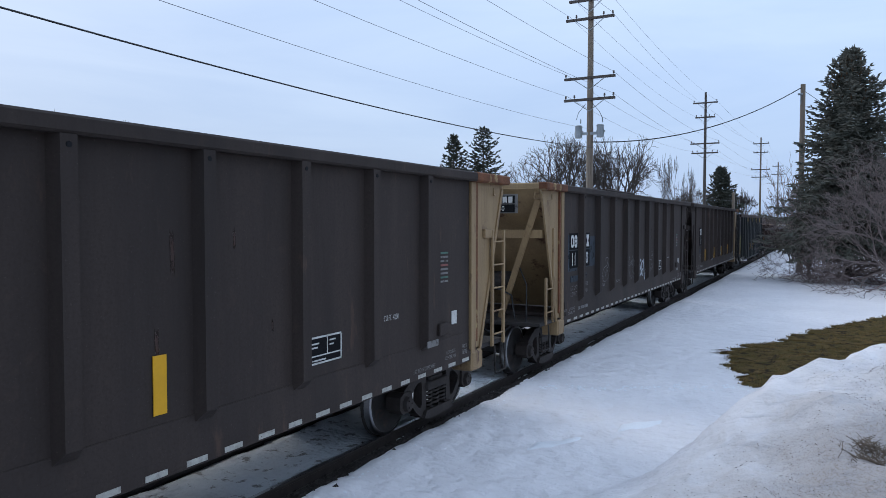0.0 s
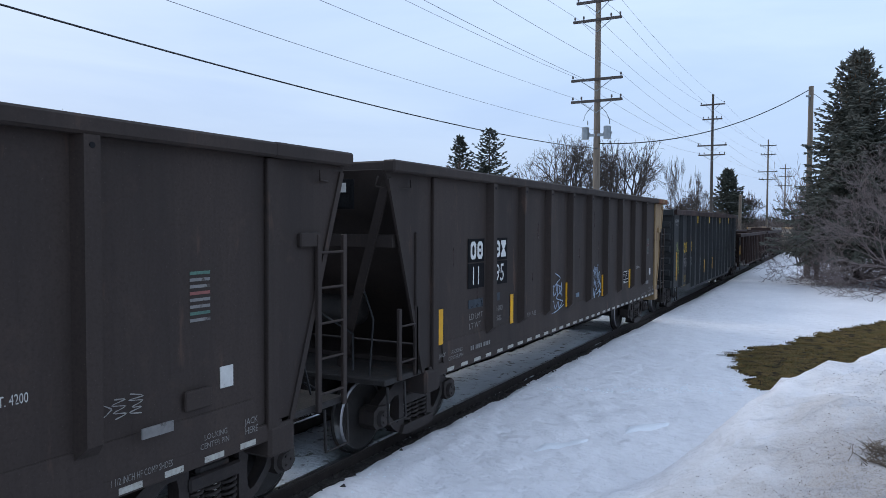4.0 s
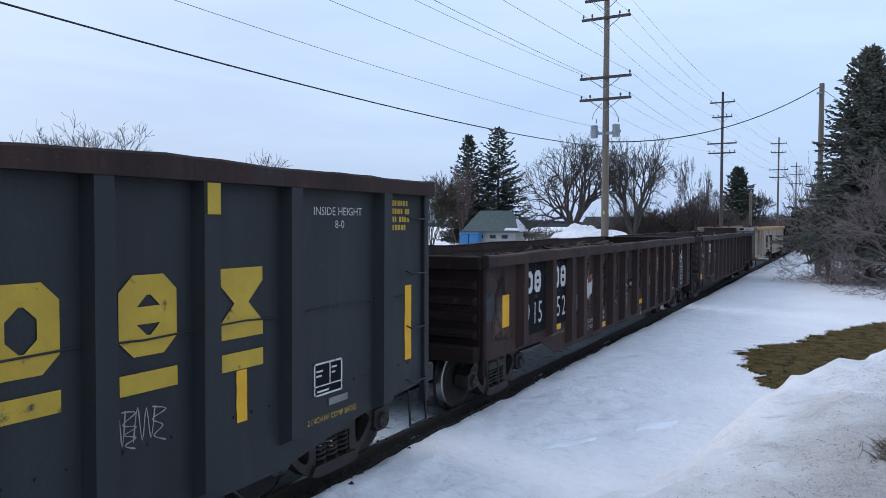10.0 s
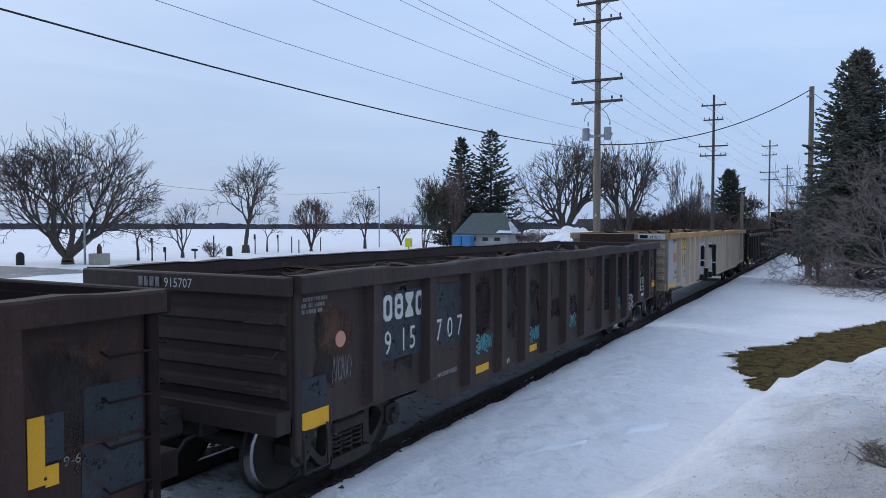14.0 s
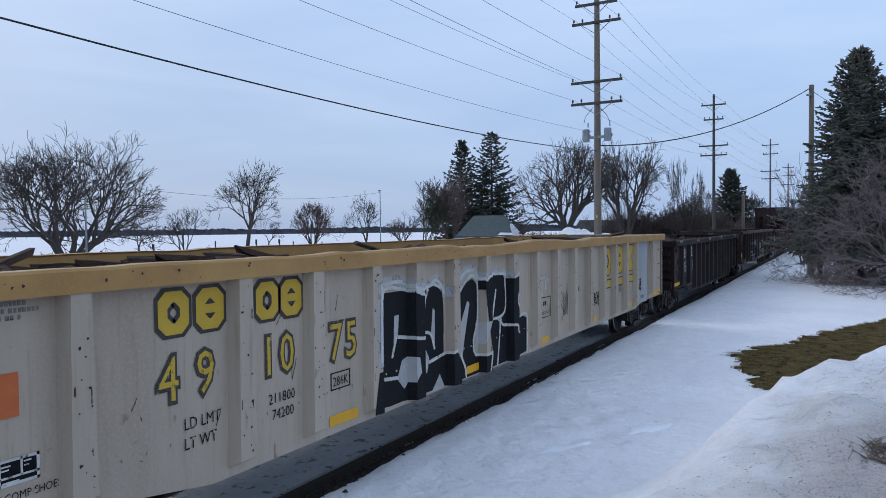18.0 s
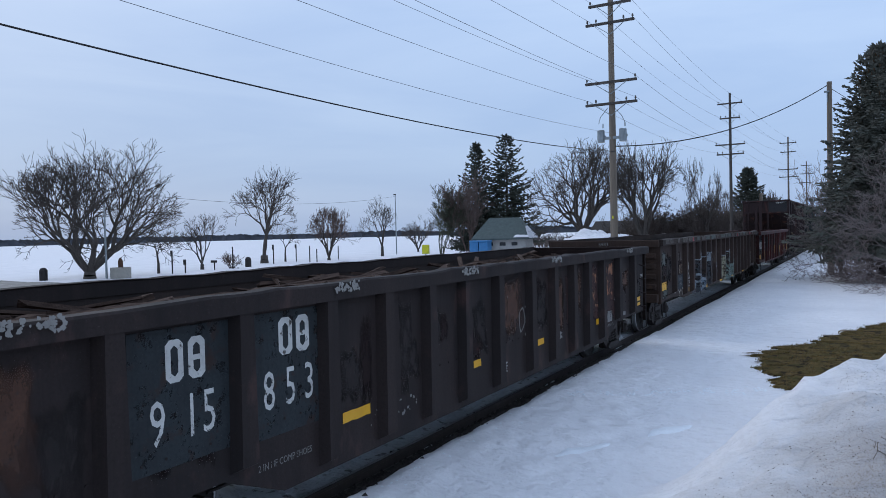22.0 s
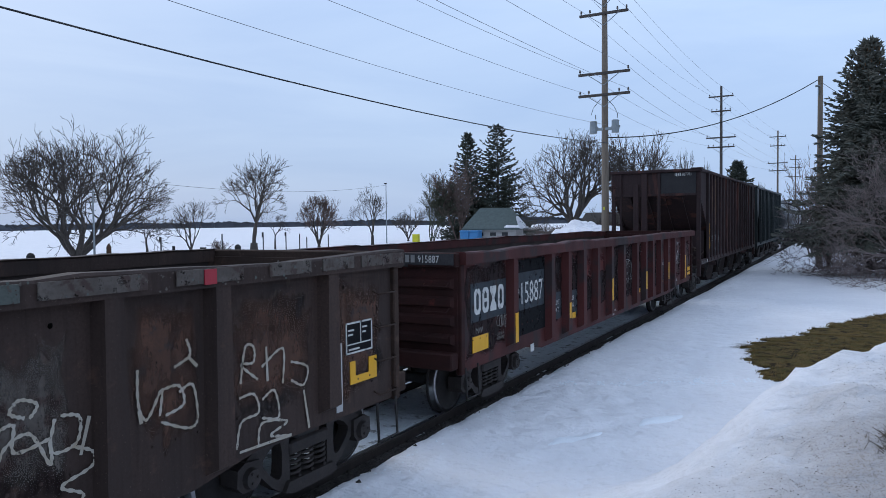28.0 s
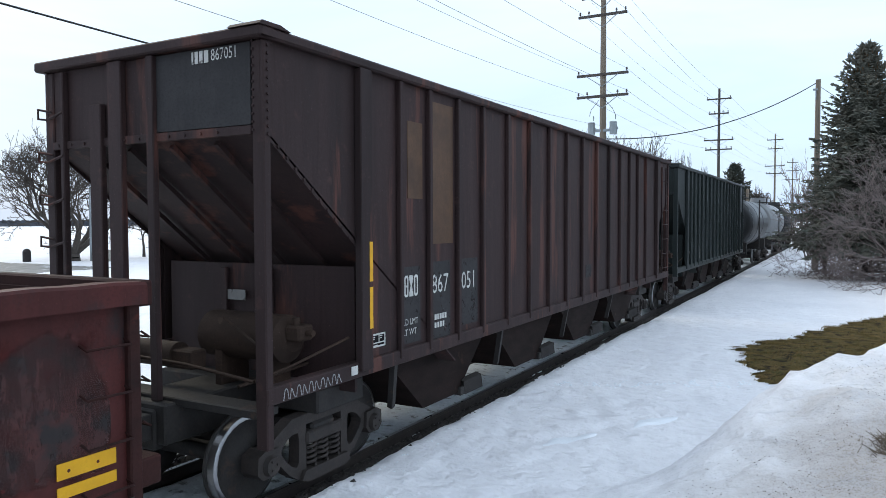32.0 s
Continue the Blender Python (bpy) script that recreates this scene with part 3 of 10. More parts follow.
gx = graded(-3000, 3000, -8.0, 3.5, 0.11, 1.10)
gy = graded(-300, 3500, 2.0, 17.0, 0.11, 1.07)
gs = Shape()
gs.v = [(x, y, ground_z(x, y)) for x in gx for y in gy]
ny = len(gy)
for i in range(len(gx) - 1):
    for j in range(ny - 1):
        gs.f.append((i * ny + j, (i + 1) * ny + j, (i + 1) * ny + j + 1, i * ny + j + 1))
        cx, cy = 0.5 * (gx[i] + gx[i + 1]), 0.5 * (gy[j] + gy[j + 1])
        gs.m.append(1 if abs(cx - TRACK) < 1.15 and cy < 60 else 0)
        gs.s.append(True)
ground = solid("ground", gs, [m_snow, m_ice], "old snow over a field, a ploughed bank and a frozen lake", "snow", kind="structure")
dirt = ground.data.attributes.new("ploughed", "FLOAT", "POINT")
for k, (x, y, z) in enumerate(gs.v):
    if y < 30 and x > -4.5:
        e = x - bank_line(y) + .35 * noise.noise((x * 1.3, y * 1.3, 5)) + .2 * noise.noise((x * 5, y * 5, 2))
        e += .5 * noise.noise((x * .7, y * .7, 8))
        dirt.data[k].value = sstep(-.1, 1.4 + .5 * sstep(9, 6, y), e) * sstep(30, 22, y)

# ---- the track ----
for side, lab in ((1, "near"), (-1, "far")):
    c = TRACK + side * 0.7535
    s = Shape()
    for a, b, z0, z1, mi in ((-0.036, 0.036, -0.042, 0.0, 0), (-0.009, 0.009, -0.15, -0.042, 0), (-0.07, 0.07, -0.165, -0.15, 0), (-0.026, 0.020, 0.0005, 0.002, 1)):
        s.box(c + a, c + b, -40, 420, z0, z1, 0.004 if mi == 0 else 0.0, mi)
    solid("rail", s, [m_rail, m_railtop], "worn steel rail with a bright running band", "rail", "rails of the line", "structure")
rnd = random.Random(4)
bs = Shape()
for k in range(15000):
    y = rnd.uniform(2.0, 17) if k < 10500 else rnd.uniform(17, 70)
    side = rnd.random()
    x = TRACK + (rnd.gauss(0.95, 0.09) if side < 0.8 else rnd.gauss(-1.05, 0.15))
    r = rnd.uniform(0.012, 0.042)
    z = max(ground_z(x, y), -0.2) + r * 0.3
    v = [(x + r * rnd.uniform(-1, 1) * .4 + dx * r, y + dy * r * rnd.uniform(.7, 1.3), z + dz * r * rnd.uniform(.6, 1.1)) for dx, dy, dz in ((1, 0, 0), (-.5, .9, 0), (-.5, -.9, 0), (.2, .1, 1), (0, 0, -1))]
    bs.add(v, [(0, 1, 3), (1, 2, 3), (2, 0, 3), (1, 0, 4), (2, 1, 4), (0, 2, 4)])
bed = Shape()
yy = [2 + 0.35 * k for k in range(180)] + [66 + 8 * k for k in range(44)]
for sgn, a0, a1 in ((1, 0.80, 0.98), (-1, 0.82, 1.1)):
    v = []
    for y in yy:
        e = 0.09 * noise.noise((y * 1.3, sgn, 0)) + 0.05 * noise.noise((y * 5, sgn, 3))
        for a in (a0, (a0 + a1) / 2, a1 + e):
            x = TRACK + sgn * a
            v.append((x, y, ground_z(x, y) + 0.018 if a != a0 else -0.14))
    f = [(3 * k + j, 3 * k + 1 + j, 3 * k + 4 + j, 3 * k + 3 + j) for k in range(len(yy) - 1) for j in (0, 1)]
    bed.add(v, f, 0, True)
solid("ballast_bed", bed, m_ballast, "dark wet ballast bared along the rails", "ballast", kind="structure")
solid("ballast_stones", bs, m_ballast, "loose dark ballast stones beside the rail", "stones", kind="stuff")

# ---- icy flakes, clods and grit on the snow ----
m_flake = surface("glazed_snow", (0.86, 0.88, 0.91), (0.78, 0.81, 0.86), 0.45, scale=2, bump=0.05)
for ax, ay, bx, by, wd in ((-2.50, 9.75, -2.05, 10.5, .15), (-3.30, 8.4, -2.82, 9.15, .14)):
    s = Shape()
    n = 14
    d = Vector((bx - ax, by - ay))
    nn = Vector((-d.y, d.x)).normalized()
    v = []
    for k in range(n + 1):
        f = k / n
        c = Vector((ax, ay)) + d * f + nn * .05 * math.sin(f * 2.6)
        w = wd * math.sin(3.1415 * f) ** .7 * (1 + .35 * noise.noise((f * 5, ax, 0))) + .004
        for o, h in ((-1, -.004), (-.5, .010), (.4, .014), (1, -.004)):
            q = c + nn * (o * w)
            v.append((q.x, q.y, ground_z(q.x, q.y) + h + .004))
    solid("snow_crust", s.add(v, [(4 * k + m_, 4 * k + m_ + 1, 4 * k + m_ + 5, 4 * k + m_ + 4) for k in range(n) for m_ in range(3)], 0, True), m_flake, "smooth glazed flake of crusted snow", "snow crust", "glazed flakes on the snow")
rnd = random.Random(61)
cl = Shape()
for k in range(300):
    f = rnd.random()
    if k < 140:
        f = (int(f * 9) + .5 + rnd.gauss(0, .22)) / 9
        x, y = -4.4 + 3.5 * f + rnd.gauss(0, .03), 11.7 + 1.95 * f + rnd.gauss(0, .16)
    else:
        y = rnd.uniform(6, 24)
        x = TRACK + 1.25 + abs(rnd.gauss(0, .35))
    r = rnd.uniform(.010, .032) * (1 if k < 140 else .7)
    z = ground_z(x, y) + r * .25
    ring = [(x + r * 1.4 * rnd.uniform(.7, 1.2) * math.cos(a * 1.047), y + r * 1.4 * rnd.uniform(.7, 1.2) * math.sin(a * 1.047), z - r * .4) for a in range(6)]
    cl.add(ring + [(x, y, z + r * rnd.uniform(.4, .9))], [(a, (a + 1) % 6, 6) for a in range(6)], 0, True)
solid("snow_clods", cl, m_flake, "small clods of crusted snow", "snow clods", kind="stuff")
m_grit = surface("brown_grit", (0.15, 0.115, 0.085), (0.085, 0.065, 0.05), 0.9, scale=9, bump=0.1)
gr = Shape()
for k in range(30000):
    y = rnd.uniform(3.0, 13.0)
    x = bank_line(y) + .35 + 3.2 * rnd.random() ** .7
    if noise.noise((x * 1.1, y * .8, 3)) + .5 * noise.noise((x * 3, y * 3, 7)) < rnd.uniform(-.35, .45) or x > 3:
        continue
    r = rnd.uniform(.003, .0055) if rnd.random() < .85 else rnd.uniform(.005, .008)
    z = ground_z(x, y) + r * .5
    a = rnd.uniform(0, 6)
    gr.add([(x + r * 1.3 * math.cos(a), y + r * 1.3 * math.sin(a), z), (x + r * math.cos(a + 2.1), y + r * math.sin(a + 2.1), z), (x + r * math.cos(a + 4.2), y + r * math.sin(a + 4.2), z), (x, y, z + r)], [(0, 1, 3), (1, 2, 3), (2, 0, 3)])
for k in range(260):
    x, y = .36 + rnd.gauss(0, .10), 6.5 + rnd.gauss(0, .12)
    z, a, L = ground_z(x, y) + .01, rnd.uniform(0, 3.14), rnd.uniform(.03, .11)
    gr.tube((x, y, z), (x + L * math.cos(a), y + L * math.sin(a), z + rnd.uniform(0, .05)), .004, .002, n=3, caps=False)
solid("bank_grit", gr, m_grit, "brown grit and grass bits on the ploughed snow", "grit", kind="stuff")

# ---- the bared grass ----
rnd = random.Random(8)
outline = [(-1.98, 16.4), (-1.55, 17.7), (-0.9, 19.2), (-0.2, 21.0), (0.6, 23.2), (1.3, 25.3), (3.5, 27.0), (6.0, 25.5), (6.5, 20), (5.5, 15), (2.5, 13.2), (0.2, 12.6), (-1.2, 13.6), (-1.62, 15.2)]
ol = [Vector(p) for p in outline]
edge, base = [], []
for k in range(len(ol)):
    a, b = ol[k], ol[(k + 1) % len(ol)]
    for i in range(26):
        p = a.lerp(b, i / 26)
        q = p + Vector((noise.noise((p.x * 2.2, p.y * 2.2, 1)), noise.noise((p.x * 2.2, p.y * 2.2, 5)))) * 0.34
        q += Vector((noise.noise((p.x * 9, p.y * 9, 1)), noise.noise((p.x * 9, p.y * 9, 5)))) * 0.2
        q += Vector((1.0, .5)) * .22 * noise.noise((p.x * 5 + 3, p.y * 5, 2))
        edge.append(q)
        base.append(p)
cen = Vector((2.0, 19.0))
ps, ne = Shape(), len(edge)
rings = [1.0, 0.985] + [0.97 - 0.97 * k / 70 for k in range(70)]
ps.v = [(p.x, p.y, ground_z(p.x, p.y) + (0.03 if r < 1 else -0.03)) for r in rings for p in (cen.lerp(b, r) + (e - b) * sstep(.80, 1, r) for e, b in zip(edge, base))]
ps.f = [(i * ne + k, i * ne + (k + 1) % ne, (i + 1) * ne + (k + 1) % ne, (i + 1) * ne + k) for i in range(len(rings) - 1) for k in range(ne)]
ps.m, ps.s = [0] * len(ps.f), [True] * len(ps.f)
for k in range(120):
    # thin tongues of grass in the melting rim
    f = rnd.random()
    x, y = -1.92 + 1.5 * abs(2 * f - 1) + rnd.gauss(0, .13), 14.3 + 4.6 * f + rnd.gauss(0, .2)
    a, w = rnd.uniform(.04, .24), rnd.uniform(.012, .045)
    ring = [(x + a * math.cos(q * .785), y + w * math.sin(q * .785) + .3 * a * math.cos(q * .785) * rnd.uniform(.5, 1.2)) for q in range(8)]
    ps.add([(u, v_, ground_z(u, v_) + .02) for u, v_ in ring], [tuple(range(8))])
patch = solid("grass_patch", ps, m_grass, "dormant brown-green lawn bared by melting snow", "grass", kind="structure")
bl = Shape()
for k in range(42000):
    i = rnd.randrange(ne)
    e = edge[i].lerp(edge[(i + 1) % ne], rnd.random())
    p = cen.lerp(e, 1.01 - rnd.random() ** 1.6)
    if noise.noise((p.x * 1.8, p.y * 1.8, 6)) + .6 * noise.noise((p.x * 6, p.y * 6, 2)) < rnd.uniform(-.7, .4):
        continue
    if p.x > 3.5 + (p.y - 13) * 0.1:
        continue
    z, h, a = ground_z(p.x, p.y) + 0.025, rnd.uniform(0.015, 0.055), rnd.uniform(0, 6.28)
    bl.add([(p.x - 0.006 * math.cos(a), p.y - 0.006 * math.sin(a), z), (p.x + 0.006 * math.cos(a), p.y + 0.006 * math.sin(a), z), (p.x + rnd.uniform(-.03, .03), p.y + rnd.uniform(-.03, .03), z + h)], [(0, 1, 2)])
solid("grass_blades", bl, m_blades, "flattened dormant grass blades", "grass", kind="stuff")

# ---- the train ----
NEAR = 1.58       # half of a car's width
WHEEL_R = 0.457


def rolled(t):
    """Metres that the train has gone by t."""
    return 5.258 * t + 0.00086 * t * t


def wheelset_mesh():
    s = Shape()
    r = WHEEL_R
    for sg in (1, -1):
        prof = [(0.665, 0.10), (0.668, 0.17), (0.69, 0.22), (0.675, 0.33), (0.672, r - 0.055), (0.675, r + 0.022), (0.705, r + 0.026), (0.712, r + 0.004)]
        s.lathe_x([(sg * x, q) for x, q in prof], mi=0)
        s.lathe_x([(sg * x, q) for x, q in ((0.712, r + 0.004), (0.795, r - 0.004))], mi=1)
        s.lathe_x([(sg * x, q) for x, q in ((0.795, r - 0.004), (0.803, r - 0.012), (0.803, r - 0.045))], mi=1)
        s.lathe_x([(sg * x, q) for x, q in ((0.803, r - 0.045), (0.78, r - 0.06), (0.755, 0.30), (0.765, 0.20), (0.80, 0.15), (0.81, 0.09), (0.83, 0.09), (0.98, 0.085), (0.985, 0.0))], mi=0)
        for k in range(3):
            a = 2.0944 * k
            s.tube((sg * 0.98, 0.045 * math.cos(a), 0.045 * math.sin(a)), (sg * 1.0, 0.045 * math.cos(a), 0.045 * math.sin(a)), 0.014, n=6)
    s.tube((-0.7, 0, 0), (0.7, 0, 0), 0.08, n=14, caps=False)
    return s.mesh("wheelset", [m_under, m_tread])


def holed_plate(s, outer, inner, x0, x1):
    """A plate with one window: outer and inner outlines of as many points, in (y, z), from x0 to x1."""
    n = len(outer)
    v = [(x, y, z) for x in (x0, x1) for ring in (outer, inner) for y, z in ring]
    f = []
    for k in range(n):
        j = (k + 1) % n
        f += [(k, j, n + j, n + k), (2 * n + k, 3 * n + k, 3 * n + j, 2 * n + j), (k, 2 * n + k, 2 * n + j, j), (n + k, n + j, 3 * n + j, 3 * n + k)]
    s.add(v, f)


def side_frame_mesh(sg):
    """A cast truck side frame in (y, z) about the truck's centre: an arched top, a hanging bottom, two rounded windows and bearing ends."""
    s = Shape()
    R = WHEEL_R
    x0, x1 = sorted((sg * 0.91, sg * 1.05))
    for k in (-1, 1):
        outer = [(k * y, R + z) for y, z in ((.30, .36), (.52, .35), (.72, .25), (.90, .15), (1.00, .10), (.80, .02), (.68, -.10), (.56, -.22), (.42, -.31), (.30, -.32), (.30, -.10), (.30, .14))]
        inner = [(k * y, R + z) for y, z in ((.43, .19), (.52, .19), (.60, .15), (.68, .08), (.68, .03), (.64, -.03), (.57, -.10), (.50, -.16), (.45, -.17), (.42, -.13), (.41, -.02), (.41, .10))]
        holed_plate(s, outer, inner, x0, x1)
        xm0, xm1 = sorted((sg * 0.87, sg * 1.09))
        s.prism([(k * .889 + a * k, R + z) for a, z in ((-.14, .13), (.06, .15), (.16, .10), (.17, -.06), (.10, -.13), (-.08, -.13), (-.15, -.05))], xm0, xm1)
        s.tube((sg * 1.09, k * .889, R - .01), (sg * 1.14, k * .889, R - .01), .105, .09, n=14)
        for q in range(3):
            s.tube((sg * 1.14, k * .889 + .05 * math.cos(2.094 * q), R + .05 * math.sin(2.094 * q)), (sg * 1.155, k * .889 + .05 * math.cos(2.094 * q), R + .05 * math.sin(2.094 * q)), .015, n=6)
    s.prism([(-.30, R + .25), (-.30, R + .36), (.30, R + .36), (.30, R + .25)], x0, x1)
    s.prism([(-.42, R - .31), (-.36, R - .22), (.36, R - .22), (.42, R - .31), (.30, R - .35), (-.30, R - .35)], *sorted((sg * 0.86, sg * 1.10)))
    return s.mesh("side_frame", m_truck)


def spring_mesh(sg):
    s = Shape()
    for dy in (-.2, 0, .2):
        pts = []
        for k in range(41):
            a = k / 40 * 6.28318 * 4.5
            pts.append((sg * 1.0 + .068 * math.cos(a), dy + .078 * math.sin(a), WHEEL_R - .22 + .25 * k / 40))
        s.path(pts, 0.019, 5)
    s.box(min(sg * .9, sg * 1.08), max(sg * .9, sg * 1.08), -.31, .31, WHEEL_R + .03, WHEEL_R + .17, 0.02)
    return s.mesh("spring_nest", m_truck)


MESH_WHEEL = wheelset_mesh()
MESH_FRAME = {sg: side_frame_mesh(sg) for sg in (1, -1)}
MESH_SPRING = {sg: spring_mesh(sg) for sg in (1, -1)}
MESH_BOLSTER = Shape().box(-1.05, 1.05, -.2, .2, WHEEL_R + .02, WHEEL_R + .24, .03).tube((0, 0, .6), (0, 0, .82), .2, n=14).box(-.8, .8, -.62, -.52, .30, .42).box(-.8, .8, .52, .62, .30, .42).mesh("truck", m_under)
cp = Shape().box(-.09, .09, 0.0, 0.55, -.10, .10, .02).box(-.17, .17, -.30, 0.02, -.15, .15, .05).box(.06, .19, -.40, -.22, -.13, .13, .04).box(-.24, .24, .30, .42, -.2, .2, .02)
MESH_COUPLER = cp.mesh("coupler", m_under)
hs = Shape().path([(.25, 0.1, 0), (.24, -.12, -.05), (.2, -.3, -.28), (.12, -.42, -.36), (.02, -.5, -.3)], .022, 6)
MESH_HOSE = hs.mesh("air_hose", m_wire)
WHEELSETS, MOVERS = [], []


def shared(name, mesh, parent, m=None, label=""):
    ob = new(name, mesh)
    ob.parent = parent
    if m is not None:
        ob.matrix_basis = m
    if label:
        ob["label"] = label
    return ob


def running_gear(car, length, inset, ends=(0, 0)):
    """Two trucks, couplers and hoses; ends: how far the draft sills reach past the body."""
    front, rear = inset if isinstance(inset, tuple) else (inset, inset)
    for y in (front, length - rear):
        tr = shared("truck", MESH_BOLSTER, car, pose(0, y, 0), "four-wheel freight truck with coil springs")
        for sg in (1, -1):
            shared("side_frame", MESH_FRAME[sg], tr)
            shared("spring_nest", MESH_SPRING[sg], tr)
        for k in (-0.889, 0.889):
            w = shared("wheelset", MESH_WHEEL, tr, pose(0, k, WHEEL_R), "dark wheels with bright worn treads")
            WHEELSETS.append((w, k))
    shared("coupler", MESH_COUPLER, car, pose(0, -ends[0] - 0.15, 0.84))
    shared("coupler", MESH_COUPLER, car, pose(0, length + ends[1] + 0.15, 0.84, 0, 0, 180))
    shared("air_hose", MESH_HOSE, car, pose(0, -ends[0] - 0.1, 0.72))
    shared("air_hose", MESH_HOSE, car, pose(0, length + ends[1] + 0.1, 0.72, 0, 0, 180))


def words(car, text, y, z, h, mat=None, x=None, name="lettering", label="", squeeze=1.0, end=False, bold=0.0):
    """Stencilled writing on the near side (or, with end, on the front end), its lower left corner at y (or x), z."""
    cu = bpy.data.curves.new("t", "FONT")
    cu.body, cu.size, cu.resolution_u, cu.offset = text, h * 1.38, 2, bold
    tmp = bpy.data.objects.new("t", cu)
    me = bpy.data.meshes.new_from_object(tmp)
    bpy.data.objects.remove(tmp)
    x = NEAR + 0.004 if x is None else x
    for v in me.vertices:
        a, b = v.co.x * squeeze, v.co.y
        v.co = (y + a, x, z + b) if end else (x, y + a, z + b)
    me.materials.clear()
    me.materials.append(flaky(mat or m_wht, .60, 16.0))
    me.name = name
    ob = new(name, me)
    ob.parent = car
    if label:
        ob["label"] = label
    return ob


def plate(car, name, mat, y0, y1, z0, z1, x, label="", t=0.004):
    s = Shape().box(x - t, x + t, y0, y1, z0, z1, 0.0)
    return part(name, s, flaky(mat, .60) if name.endswith("_patch") else mat, car, label)


def bars(car, y, z, w, h, n=3, mat=None, x=None, gap=0.5, name="stencil_line"):
    """Lines of writing too small to read."""
    s = Shape()
    r = random.Random(int(y * 100 + z * 10))
    x = NEAR + 0.003 if x is None else x
    lh = h / (n + (n - 1) * gap)
    for k in range(n):
        zz, p = z + h - (k + 1) * lh - k * lh * gap, y
        while p < y + w * r.uniform(.75, 1.0):
            q = p + lh * r.uniform(.5, .75)
            s.box(x - .002, x + .001, p, q, zz, zz + lh, 0)
            p = q + lh * (r.uniform(.25, .4) if r.random() < .8 else .9)
    return part(name, s, mat or m_greyst, car)


def open_block(y, z, w, h, g, k):
    """A plain painted shape: an octagonal ring, a barred ring or an hourglass."""
    c = w * .24
    def octagon(q):
        e = c * (1 - q / w)
        return [(y + e + q, z + q), (y + w - e - q, z + q), (y + w - q, z + e + q), (y + w - q, z + h - e - q), (y + w - e - q, z + h - q), (y + e + q, z + h - q), (y + q, z + h - e - q), (y + q, z + e + q)]
    if k == 2:
        m = w * .16
        return [[(y - g, z - g), (y + w + g, z - g), (y + w + g, z + h * .2), (y + w / 2 + m + g, z + h / 2), (y + w + g, z + h * .8), (y + w + g, z + h + g), (y - g, z + h + g), (y - g, z + h * .8), (y + w / 2 - m - g, z + h / 2), (y - g, z + h * .2)]]
    a, b = octagon(-g), octagon(w * .30 + g)
    out = [[a[i], a[(i + 1) % 8], b[(i + 1) % 8], b[i]] for i in range(8)]
    if k == 1:
        out.append([(y + w * .2, z + h * .5 - w * .13 - g), (y + w * .8, z + h * .5 - w * .13 - g), (y + w * .8, z + h * .5 + w * .13 + g), (y + w * .2, z + h * .5 + w * .13 + g)])
    return out


def placard(car, y, z, w=.62, h=.36, x=None):
    """The framed white repair stencil."""
    x = NEAR - 0.1 if x is None else x
    s = Shape()
    t = .018
    for a, b, c, d in ((0, w, 0, t), (0, w, h - t, h), (0, t, 0, h), (w - t, w, 0, h), (w * .54, w * .54 + t * .7, h * .3, h), (0, w, h * .28, h * .28 + t * .7)):
        s.box(x - .003, x + .003, y + a, y + b, z + c, z + d, 0)
    for a, b, c in ((.08, .30, .72), (.08, .26, .58), (.62, .80, .76), (.62, .74, .60), (.10, .50, .11)):
        s.box(x - .003, x + .003, y + a * w, y + b * w, z + h * c, z + h * (c + .055), 0)
    part("stencil_ground", Shape().box(x - .006, x - .001, y + t * .5, y + w - t * .5, z + t * .5, z + h - t * .5, 0), m_blk2, car, "black ground of the stencil block")
    part("stencil_box", s, m_wht, car, "white framed stencil block")


def scribble(car, y, z, w, h, seed, mat=None, x=None, width=.018, strokes=5, label="spray-painted scribble"):
    r = random.Random(seed)
    x = NEAR - 0.095 if x is None else x
    s = Shape()
    for k in range(strokes):
        cx = y + w * (k + .5) / strokes
        pts = []
        kind = r.randrange(3)
        n = r.randrange(5, 9)
        for i in range(n):
            if kind == 0:
                a = i / (n - 1) * 6.28 * r.uniform(.9, 1.15)
                pts.append((cx + w / strokes * .55 * math.cos(a), z + h * .5 + h * .42 * math.sin(a) * r.uniform(.6, 1)))
            elif kind == 1:
                pts.append((cx + w / strokes * (.55 if i % 2 else -.5) * r.uniform(.5, 1), z + h * (1 - i / (n - 1)) * r.uniform(.85, 1)))
            else:
                pts.append((cx + w / strokes * (i / (n - 1) - .5) * 1.5, z + h * (.15 + .8 * (i % 2)) * r.uniform(.8, 1)))
        s.strip(pts, width, x + .0004 * k)
    part("graffiti", s, mat or m_scrib, car, label)


def ladder(car, y, z0, z1, x, mat, width=.42, rungs=5, along="y"):
    s = Shape()
    if along == "y":
        for d in (0, width):
            s.box(x - .03, x + .01, y + d - .03, y + d + .03, z0, z1, .006)
        for k in range(rungs):
            zz = z0 + (z1 - z0) * (k + .5) / rungs
            s.tube((x, y, zz), (x, y + width, zz), .013, n=6)
    else:
        for d in (0, width):
            s.box(x + d - .03, x + d + .03, y - .02, y + .02, z0, z1, .006)
        for k in range(rungs):
            zz = z0 + (z1 - z0) * (k + .5) / rungs
            s.tube((x, y, zz), (x + width, y, zz), .013, n=6)
    part("ladder", s, mat, car)


def grab(car, pts, mat, r=.011):
    part("grab_iron", Shape().path(pts, r, 6), mat, car)


